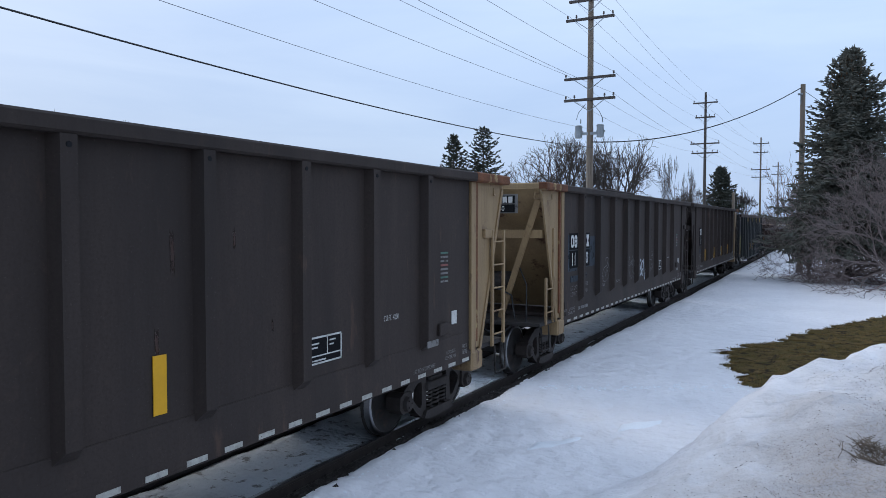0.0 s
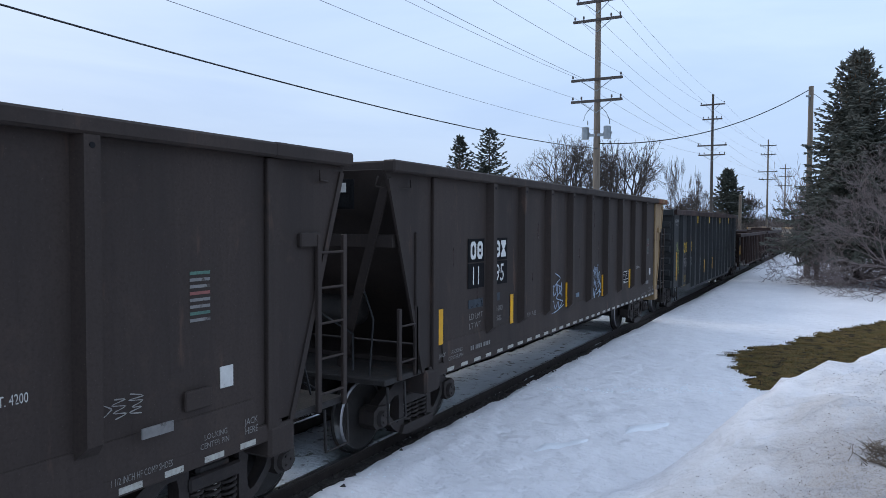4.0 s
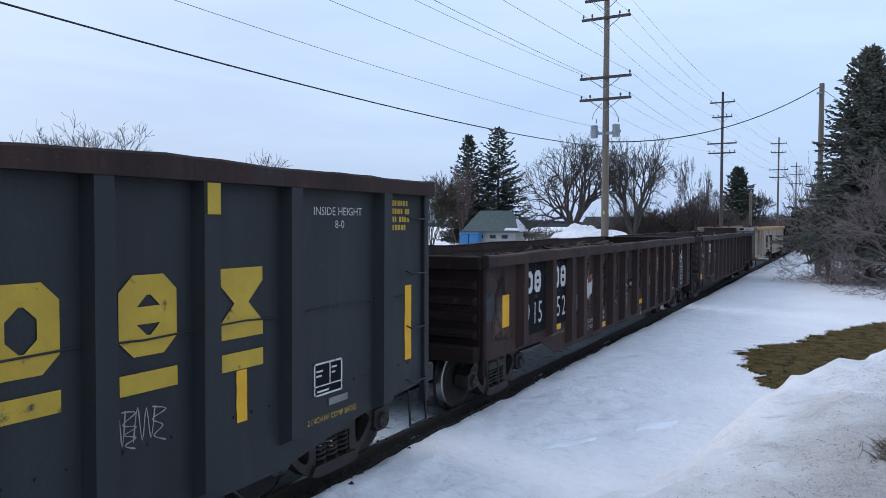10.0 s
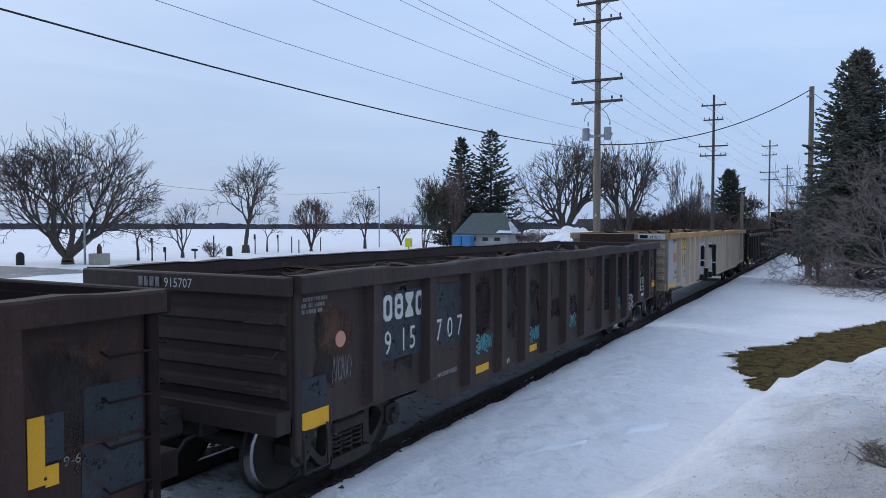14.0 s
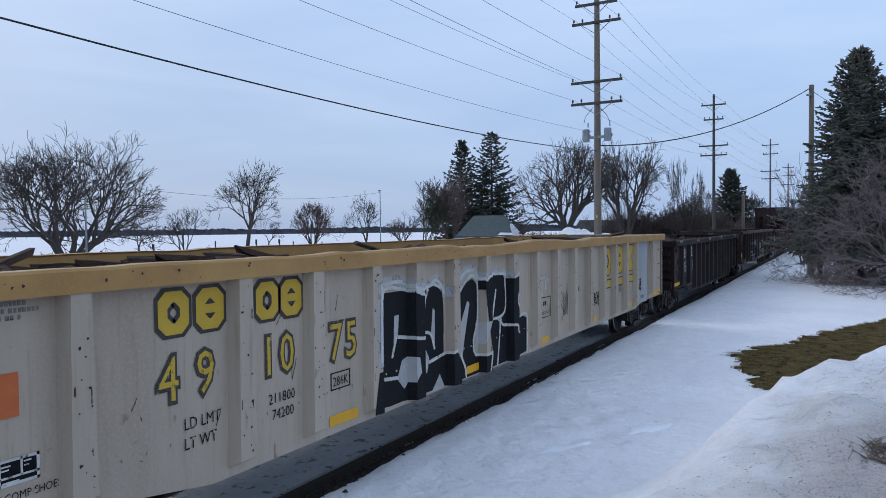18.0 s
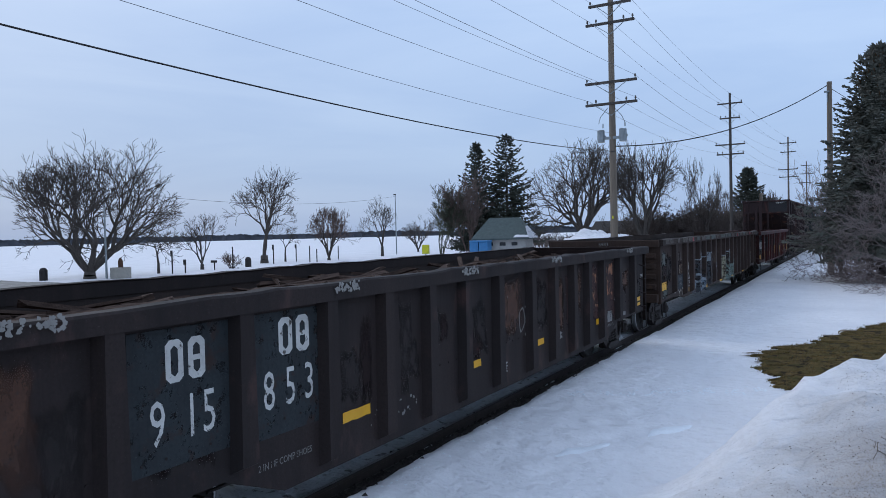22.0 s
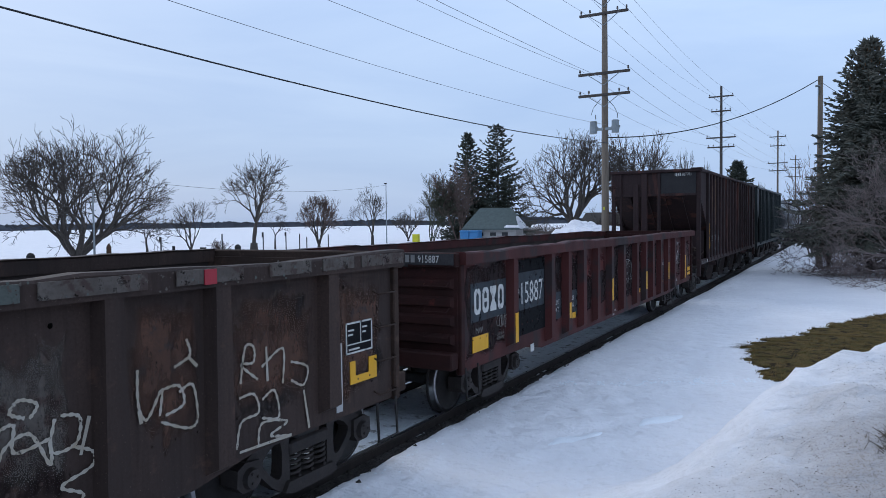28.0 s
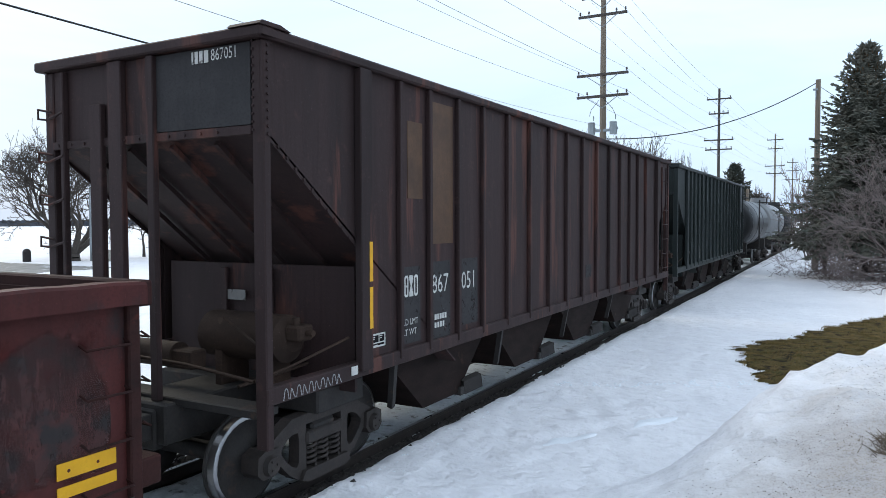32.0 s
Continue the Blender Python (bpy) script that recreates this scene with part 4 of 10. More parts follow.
def stirrup(car, y, mat, z=.75):
    s = Shape()
    s.path([(NEAR - .08, y, z), (NEAR - .06, y, z - .42), (NEAR - .06, y + .36, z - .42), (NEAR - .08, y + .36, z)], .016, 6)
    part("stirrup_step", s, mat, car)


def car_thing(name, label, start):
    car = thing(name, label, "freight car", "cars of the train", at=(TRACK, start, 0))
    MOVERS.append((car, start, 0.0))
    return car


# -- coal gondolas with sloped end sheets --
m_rustflange = surface("rust_flange", (0.19, 0.070, 0.028), (0.085, 0.036, 0.020), 0.85, scale=4, bump=0.2, third=(0.31, 0.225, 0.105), third_amount=0.5, third_scale=3)


def coal_gondola(start, length, label, front_mat, rear_mat, seed):
    car = car_thing("coal_gondola", label, start)
    top, bot, X = 3.57, .88, NEAR - .11
    n = 9
    for sg in (1, -1):
        x0, x1 = sorted((sg * X, sg * (X - .02)))
        part("side_sheet", Shape().box(x0, x1, 0, length, bot + .05, top - .1, .004), m_coal, car)
        x0, x1 = sorted((sg * (X - .04), sg * (NEAR + .01)))
        s = Shape().box(x0, x1, -1.15, length + 1.15, top - .13, top, .02)
        if seed == 1 and sg == 1:
            s.box(x0 - .03, x1, 2.6, 5.2, top, top + .035, .015)
        part("top_chord", s, m_coal, car)
        x0, x1 = sorted((sg * (X - .06), sg * (X + .03)))
        part("side_sill", Shape().box(x0, x1, -.2, length + .2, bot, bot + .16, .012), m_coal, car)
        part("side_skirt", Shape().beam((sg * (X + .002), length / 2, bot + .42), (sg * (X + .026), length / 2, bot + .15), length - .3, .008, (0, 1, 0)), m_coal, car)
        for k in range(n):
            y = (1.08 if seed == 1 else 1.53) + 1.165 * k
            w = .06
            if sg == 1:
                v = [(X, y - w - .03, bot + .35), (X, y + w + .03, bot + .35), (NEAR, y + w, bot + .45), (NEAR, y - w, bot + .45),
                     (X, y - w - .03, top - .13), (X, y + w + .03, top - .13), (NEAR, y + w, top - .13), (NEAR, y - w, top - .13)]
                f = [(0, 1, 2, 3), (3, 2, 6, 7), (0, 3, 7, 4), (2, 1, 5, 6), (4, 7, 6, 5)]
                s = Shape().add(v, f)
                s.tube((NEAR, y, top - .2), (NEAR + .004, y, top - .2), .022, n=8, mi=1)
                part("side_post", s, [m_coal, m_black], car)
            else:
                part("side_post", Shape().box(-NEAR, -X, y - w, y + w, bot + .35, top - .13, .01), m_coal, car)
    part("tub_floor", Shape().box(-X + .03, X - .03, -.2, length + .2, 1.05, 1.12, .01), m_interior, car)
    for y0, sg, mat in ((0, -1, front_mat), (length, 1, rear_mat)):
        # sloped end sheet, its flange, the tapering tan corner panels and the end platform
        e = y0 + sg * 1.15
        s = Shape()
        a, b = Vector((0, e, top - .1)), Vector((0, y0 - sg * .75, 1.15))
        s.beam(a, b, 2 * X - .08, .03)
        s.beam((0, e + sg * -.28, top - .85), (0, e + sg * -.28, top - 1.0), 2 * X - .1, .14)
        part("end_slope_sheet", s, mat, car)
        part("end_chord", Shape().box(-NEAR, NEAR, min(e, e - sg * .14), max(e, e - sg * .14), top - .14, top - .005, .02), mat, car)
        for sx in (1, -1):
            x0, x1 = sorted((sx * X, sx * (X - .02)))
            s = Shape().prism([(y0, bot + .12), (y0, top - .12), (e, top - .12), (e - sg * .1, top - .4), (y0 + sg * .32, bot + .12)], x0, x1)
            part("end_corner_panel", s, mat, car)
            if sx == 1 and mat is m_tan:
                a, b = sorted((y0 + sg * .145, y0 + sg * .225))
                part("rusty_flange", Shape().box(X - .005, X + .03, a, b, bot + .25, top - .13, .006), m_rustflange, car, "rust-brown flange on the tan end")
            s = Shape().beam((sx * (X + .004), e - sg * .06, top - .2), (sx * (X + .004), y0 + sg * .33, bot + .12), .035, .06)
            part("corner_brace", s, mat, car)
            s = Shape().box(*sorted((sx * X, sx * (X + .045))), min(y0, y0 + sg * .14), max(y0, y0 + sg * .14), bot + .1, top - .135, .008)
            part("corner_post", s, mat, car)
            part("jacking_pad", Shape().box(*sorted((sx * (X - .3), sx * (X + .06))), min(y0, y0 + sg * .34), max(y0, y0 + sg * .34), bot - .16, bot + .13, .03), mat, car)
        part("end_platform", Shape().box(-X, X, min(y0 - sg * .2, e), max(y0 - sg * .2, e), .98, 1.05, .012).box(-.35, .35, min(y0 - sg * 1.0, e), max(y0 - sg * 1.0, e), .66, .98, .02), m_under, car)
        for sx in (1, -1):
            part("end_strut", Shape().beam((sx * (X - .05), e - sg * .10, top - .22), (sx * .52, e - sg * .42, 1.05), .11, .03), mat, car)
        part("air_reservoir", Shape().tube((-.35, y0 + sg * .35, 1.72), (.55, y0 + sg * .35, 1.72), .19, n=16).tube((.55, y0 + sg * .35, 1.72), (.62, y0 + sg * .35, 1.72), .19, .10, n=16), m_under, car)
        part("brake_pipe", Shape().path([(.95, e - sg * .1, 1.1), (.8, e - sg * .3, 1.5), (.2, e - sg * .35, 1.75), (-.5, e - sg * .25, 1.35)], .016).path([(1.15, e - sg * .15, 1.05), (1.1, e - sg * .3, 1.7), (.9, e - sg * .35, 2.1)], .012).path([(.3, e, .9), (.7, e + sg * .05, .8), (.9, e - sg * .2, 1.0)], .02), m_wire, car)
        part("chord_end", Shape().box(X - .045, NEAR + .014, *sorted((y0 + sg * .02, e + sg * .004)), top - .134, top + .004, .02), m_rustflange if mat is m_tan else mat, car, "rust-stained end of the top chord")
        if sg == 1:
            ladder(car, e - .46, .98, 2.74, X + .05, m_coal if seed == 3 else mat, .40, 5)
            part("ladder_bracket", Shape().box(X - .01, X + .05, e - .72, e - .42, 2.62, 2.76, .012), mat, car)
        else:
            ladder(car, e + .28, 1.0, 1.85, X + .02, mat, .36, 2)
            part("ladder_post", Shape().box(X - .02, X + .03, e + .62, e + .68, 1.0, 2.75, .01), mat, car)
        grab(car, [(X - .1, e, top - .18), (X - .1, e + sg * .06, top - .3), (X + .05, e - sg * .45, top - .3), (X + .05, e - sg * .45, top - .2)], mat)
        stirrup(car, e if sg == -1 else e - .36, m_under, .98)
    running_gear(car, length, .19, (1.0, 1.0))
    part("centre_sill", Shape().box(-.33, .33, -1.0, length + 1.0, .62, .95, .02), m_under, car)
    part("brake_rigging", Shape().box(-.5, .5, 4.2, 5.3, .45, .7, .03).tube((-.6, 6.5, .6), (.6, 6.5, .6), .18, n=12).path([(.5, 2, .5), (.5, 10, .5)], .02), m_under, car)
    # reflective dashes along the sill
    r = random.Random(seed)
    y = .25
    while y < length:
        s = Shape().box(X + .026, X + .034, y, y + r.uniform(.17, .21), bot + .022, bot + .070, 0)
        part("reflector", s, m_reflect, car)
        y += .385 + r.uniform(-.01, .01)
    return car


m_datared = surface("faded_red_print", (0.26, 0.09, 0.08), (0.17, 0.07, 0.06), 0.7, scale=9, bump=0.02)
m_datagreen = surface("faded_green_print", (0.08, 0.17, 0.13), (0.06, 0.12, 0.10), 0.7, scale=9, bump=0.02)


def coal_common(car, length, board):
    X = NEAR - .105
    for k in range(8):
        part("data_line", Shape().box(X - .002, X + .001, length - .82, length - .62, 2.06 + .054 * k, 2.085 + .054 * k, 0), (m_greyst, m_datared, m_greyst, m_datagreen)[(k * 3 + k // 3) % 4], car)
    placard(car, board, 1.43, .52, .28, X)
    words(car, "CU.FT. 4200", board + 1.3, 1.71, .07, m_wht, X, squeeze=.62)
    plate(car, "defect_card", m_wht, length - .52, length - .38, 1.47, 1.65, X)
    part("card_board", Shape().box(X, X + .04, length - .90, length - .64, 1.36, 1.52, .01), m_coal, car)
    words(car, "1 1/2 INCH HF COMP SHOES", length - 1.55, .98, .055, m_greyst, NEAR - .07, squeeze=.55)
    words(car, "LOCKING", length - .72, 1.09, .05, m_greyst, NEAR - .07, squeeze=.8)
    words(car, "CENTER PIN", length - .76, 1.02, .05, m_greyst, NEAR - .07, squeeze=.8)
    words(car, "JACK", length - .28, 1.10, .06, m_greyst, NEAR - .07, squeeze=.8)
    words(car, "HERE", length - .28, 1.02, .06, m_greyst, NEAR - .07, squeeze=.8)
    part("routing_board", Shape().box(NEAR, NEAR + .012, length - 1.35, length - 1.08, 1.28, 1.36, 0), m_greyst, car)


c0 = coal_gondola(-3.45, 12.1, "dark brown steel coal gondola with tan sloped ends", m_tan, m_tan, 2)
coal_common(c0, 12.1, 8.66)
plate(c0, "reflector_strip", m_yel, 6.88, 7.00, 1.38, 1.84, NEAR - .10, "worn yellow reflective strip")
c1 = coal_gondola(13.33, 12.1, "dark brown steel coal gondola with tan rust-stained sloped ends", m_tan, m_coal, 1)
coal_common(c1, 12.1, 8.41)
plate(c1, "decal", m_wht, 8.26, 8.37, 1.49, 1.71, NEAR - .10, "small white decal")
c2 = coal_gondola(29.12, 12.1, "dark brown coal gondola with one tan end and blue-white graffiti", m_coal, m_tan, 3)
coal_common(c2, 12.1, 8.89)


m_figure = surface("white_figures", (0.66, 0.66, 0.64), (0.55, 0.55, 0.53), 0.6, scale=6, bump=0.02)


def black_patch_marks(car, texts, z=2.31):
    """White marks on black patches: the owner's letters as plain bars, the number as figures."""
    X = NEAR - .10
    for k, (t, yy) in enumerate(texts):
        plate(car, "black_panel", m_blk2, yy, yy + .5, z - .37, z - .02, X)
        words(car, t, yy + .07, z - .32, .27, m_figure, X + .008, squeeze=.85)
        plate(car, "black_panel", m_blk2, yy, yy + .5, z, z + .33, X)
        s = Shape()
        for j in (0, 1):
            for poly in open_block(yy + .06 + .21 * j, z + .04, .17, .25, 0, (0, 1, 1, 2)[2 * k + j]):
                s.add([(X + .007 + .0004 * (len(poly) == 4), a, b) for a, b in poly], [tuple(range(len(poly)))])
        part("owner_mark", s, m_figure, car, "plain white shapes of the owner's mark")


m_slatepanel = surface("slate_panel", (0.046, 0.058, 0.072), (0.036, 0.043, 0.052), 0.7, scale=3, bump=0.05, third=(0.045, 0.034, 0.030), third_amount=0.25, third_scale=5, spec=0.2, wear=0.3)
plate(c1, "slate_patch", m_slatepanel, .34, .90, 1.88, 2.61, NEAR - .107, "slate-blue repainted panel", .003)
plate(c1, "slate_patch", m_slatepanel, 1.22, 2.10, 1.92, 2.56, NEAR - .107, "slate-blue repainted panel", .003)
black_patch_marks(c1, (("11", .42), ("60", 1.20)))
black_patch_marks(c2, (("11", .86), ("95", 1.66)))
for car, o in ((c1, 0), (c2, .40)):
    X = NEAR - .10
    words(car, "LD LMT", .5 + o, 1.50, .09, m_greyst, X)
    words(car, "LT WT", .5 + o, 1.37, .09, m_greyst, X)
    words(car, "210100", 1.24 + o, 1.53, .09, m_greyst, X)
    words(car, "52900", 1.27 + o, 1.38, .09, m_greyst, X)
    plate(car, "blue_patch", m_slatepanel, 1.23 + o, 1.5 + o, 1.69, 1.81, X - .001)
    plate(car, "blue_patch", m_slatepanel, .48 + o, .93 + o, 1.66, 1.78, X - .001)
    words(car, "LOCKING", .32, 1.12, .055, m_greyst, X + .03)
    words(car, "CENTER PIN", .26, 1.04, .055, m_greyst, X + .03)
    words(car, "JACK", .02, 1.12, .055, m_greyst, X + .03)
    bars(car, .9, 1.08, .8, .06, 1, m_greyst, X + .03)
words(c1, "NEW 8-85", 2.42, 1.40, .08, m_greyst, NEAR - .10)
# owner's plates on the sloped end sheets of the tan car
for car, mat, no in ((c1, m_blk2, "1160"), (c2, m_blk2, "1195")):
    s = Shape().box(.45, 1.05, -1.19, -1.165, 3.02, 3.36, 0)
    part("end_plate", s, m_greyst if car is c1 else mat, car, "marking plate on the end sheet")
    for z in (3.04, 3.20):
        part("end_plate_panel", Shape().box(.5, 1.0, -1.20, -1.19, z, z + .14, 0), mat, car)
    words(car, no, .56, 3.06, .10, m_wht, -1.205, squeeze=.9, end=True)
    s = Shape()
    for j in range(4):
        s.box(.55 + .11 * j, .63 + .11 * j, -1.205, -1.2, 3.21, 3.32, 0)
    part("owner_mark", s, m_wht, car)
def pen(car, name, strokes, width, mat, label, x=None, soft=3):
    """Hand-drawn strokes of chalk or spray on a car's side."""
    for k, st in enumerate(strokes):
        part(name, Shape().strip([(p.x, p.y) for p in smooth_line(st, soft)], width, (NEAR - .10 if x is None else x) + .0003 * k), mat, car, label)


CHALK = [[(4.78, 1.69), (4.83, 1.97), (4.84, 1.96), (4.87, 1.69)], [(4.8, 1.78), (4.87, 1.8)], [(4.94, 1.69), (4.98, 1.95), (4.95, 1.91), (4.96, 1.68)], [(5.0, 1.69), (5.07, 1.91), (5.06, 1.96), (5.0, 1.54), (4.98, 1.36), (5.04, 1.36), (5.1, 1.46), (5.04, 1.73)], [(5.1, 1.72), (5.13, 1.8), (5.17, 1.74), (5.2, 1.83), (5.22, 1.75), (5.27, 1.87), (5.29, 1.76)]]
CHALK += [[(5.29, 1.76), (5.34, 1.89), (5.43, 2.0), (5.39, 1.71), (5.35, 1.48), (5.27, 1.4), (5.23, 1.48), (5.25, 1.61)], [(5.44, 1.72), (5.55, 1.96), (5.51, 1.7)], [(5.4, 1.83), (5.59, 1.87)], [(5.59, 1.73), (5.61, 1.83), (5.69, 1.86), (5.67, 1.74), (5.59, 1.73)], [(5.49, 1.55), (5.45, 1.4), (5.55, 1.34), (5.65, 1.34), (5.68, 1.48), (5.63, 1.5), (5.59, 1.42), (5.53, 1.42), (5.55, 1.53), (5.49, 1.55)], [(4.76, 1.44), (4.75, 1.5), (4.92, 1.6), (4.94, 1.55), (4.75, 1.37)]]
CHALK += [[(7.67, 1.76), (7.45, 1.79), (7.28, 1.68), (7.22, 1.56), (7.3, 1.47), (7.49, 1.46), (7.7, 1.59), (7.77, 1.8), (7.7, 1.9), (7.58, 1.89), (7.72, 1.92), (7.75, 1.98), (7.62, 2.04), (7.52, 2.01)], [(7.27, 1.51), (7.38, 1.64), (7.42, 1.66), (7.47, 1.52), (7.57, 1.66), (7.75, 1.53)]]
SPRAY = [[(5.87, 1.60), (5.87, 1.40), (5.98, 1.46)], [(6.02, 1.6), (6.14, 1.59), (6.23, 1.67), (6.17, 1.75), (6.08, 1.75), (6.0, 1.69), (5.97, 1.61), (5.98, 1.52), (6.08, 1.47), (6.2, 1.47)], [(6.17, 1.75), (6.23, 1.84), (6.31, 1.81), (6.36, 1.71), (6.28, 1.63), (6.2, 1.61), (6.32, 1.59), (6.34, 1.49), (6.25, 1.42), (6.17, 1.44)], [(6.43, 1.54), (6.55, 1.58), (6.6, 1.67), (6.55, 1.78), (6.46, 1.78), (6.4, 1.68), (6.38, 1.52), (6.45, 1.42)]]
SPRAY += [[(6.54, 1.39), (6.6, 1.67), (6.64, 1.83), (6.67, 1.66), (6.73, 1.33), (6.80, 1.33), (6.85, 1.63), (6.93, 1.86), (6.87, 1.92)]]
BLUE_TAG = [[(6.57, 1.99), (6.45, 2.0), (6.41, 1.89), (6.48, 1.82), (6.56, 1.89), (6.61, 1.81)], [(6.63, 1.95), (6.64, 1.81), (6.7, 1.8), (6.72, 1.94)], [(6.75, 1.71), (6.76, 1.89), (6.82, 1.9), (6.83, 1.7)], [(6.87, 1.99), (6.88, 1.65)], [(6.92, 1.61), (6.92, 1.75), (6.99, 1.82), (7.04, 1.7), (6.99, 1.6), (6.92, 1.61)], [(6.37, 1.6), (6.34, 1.74), (6.48, 1.79), (6.52, 1.65), (6.37, 1.66)]]
BLUE_TAG += [[(6.61, 1.78), (6.62, 1.56), (6.68, 1.65), (6.79, 1.45), (6.84, 1.63)], [(6.92, 1.51), (7.04, 1.58), (7.09, 1.48), (6.94, 1.4), (7.13, 1.38)], [(6.51, 1.43), (6.52, 1.29), (6.56, 1.5), (6.61, 1.33), (6.71, 1.47), (6.65, 1.29)], [(6.75, 1.35), (7.04, 1.41), (6.95, 1.28)]]
CHALK += [[(2.91, 1.99), (2.96, 2.04), (3.1, 2.04), (3.12, 1.98), (3.02, 1.94), (3.13, 1.9), (3.12, 1.83), (3.04, 1.8)], [(2.98, 1.86), (2.76, 1.8), (2.68, 1.66), (2.74, 1.54), (2.94, 1.51), (3.16, 1.61), (3.22, 1.77), (3.13, 1.9), (2.98, 1.86)], [(2.74, 1.58), (2.83, 1.71), (2.88, 1.72), (2.94, 1.62), (2.98, 1.77), (3.04, 1.78), (3.11, 1.67)]]
CHALK += [[(3.77, 1.86), (3.72, 1.6), (3.63, 1.37), (3.72, 1.35), (3.82, 1.36), (3.8, 1.6), (3.77, 1.85)], [(3.58, 1.44), (3.77, 1.62), (3.63, 1.45), (3.77, 1.54), (3.65, 1.39), (3.8, 1.45)], [(3.93, 1.48), (3.86, 1.46), (3.88, 1.41), (3.95, 1.42)], [(3.96, 1.4), (4.0, 1.47), (4.03, 1.4)], [(4.07, 1.47), (4.07, 1.4)], [(4.19, 1.48), (4.12, 1.44), (4.19, 1.41), (4.12, 1.4)]]
m_chalk = surface("white_chalk", (0.34, 0.34, 0.34), (0.2, 0.2, 0.2), 0.8, scale=9, bump=0.02)
m_spraywhite = surface("thin_white_spray", (0.50, 0.54, 0.58), (0.36, 0.40, 0.44), 0.6, scale=5, bump=0.02)
pen(c1, "chalk_stroke", CHALK, .009, m_chalk, "thin white chalk stroke")
scribble(c1, 10.45, 1.45, .4, .16, 15, m_scrib, width=.010, strokes=3)
pen(c2, "spray_stroke", BLUE_TAG, .030, m_gblue, "pale blue spray stroke")
pen(c2, "spray_stroke", [[(4.30, 1.95), (4.55, 1.85), (4.35, 1.75), (4.66, 1.65), (4.36, 1.5), (4.68, 1.42)], [(4.0, 1.9), (3.95, 1.5), (4.2, 1.55)], [(4.02, 1.78), (4.06, 1.5), (4.16, 1.75)], [(4.2, 1.74), (4.22, 1.56), (4.34, 1.6), (4.34, 1.74), (4.22, 1.7)], [(4.4, 1.76), (4.42, 1.54)], [(4.48, 1.74), (4.56, 1.55), (4.62, 1.76), (4.64, 1.5)], [(4.05, 1.3), (4.2, 1.45), (4.3, 1.3), (4.45, 1.42), (4.5, 1.3), (4.7, 1.42)], [(4.1, 1.22), (4.4, 1.26), (4.75, 1.34)]], .022, m_gblue, "pale blue spray stroke")
for y in (.05, 2.3, 4.86, 7.18, 9.45):
    plate(c2, "reflector_strip", m_yel, y, y + .11, 1.28, 1.74, NEAR - .10)
words(c2, "NEW 7-85", 2.9, 1.3, .08, m_greyst, NEAR - .10)
plate(c2, "sticker", surface("faded_blue_sticker", (0.15, 0.21, 0.26), (0.10, 0.14, 0.18), 0.6, scale=9, bump=0.02), 5.46, 5.64, 1.41, 1.49, NEAR - .10, "pale blue sticker")


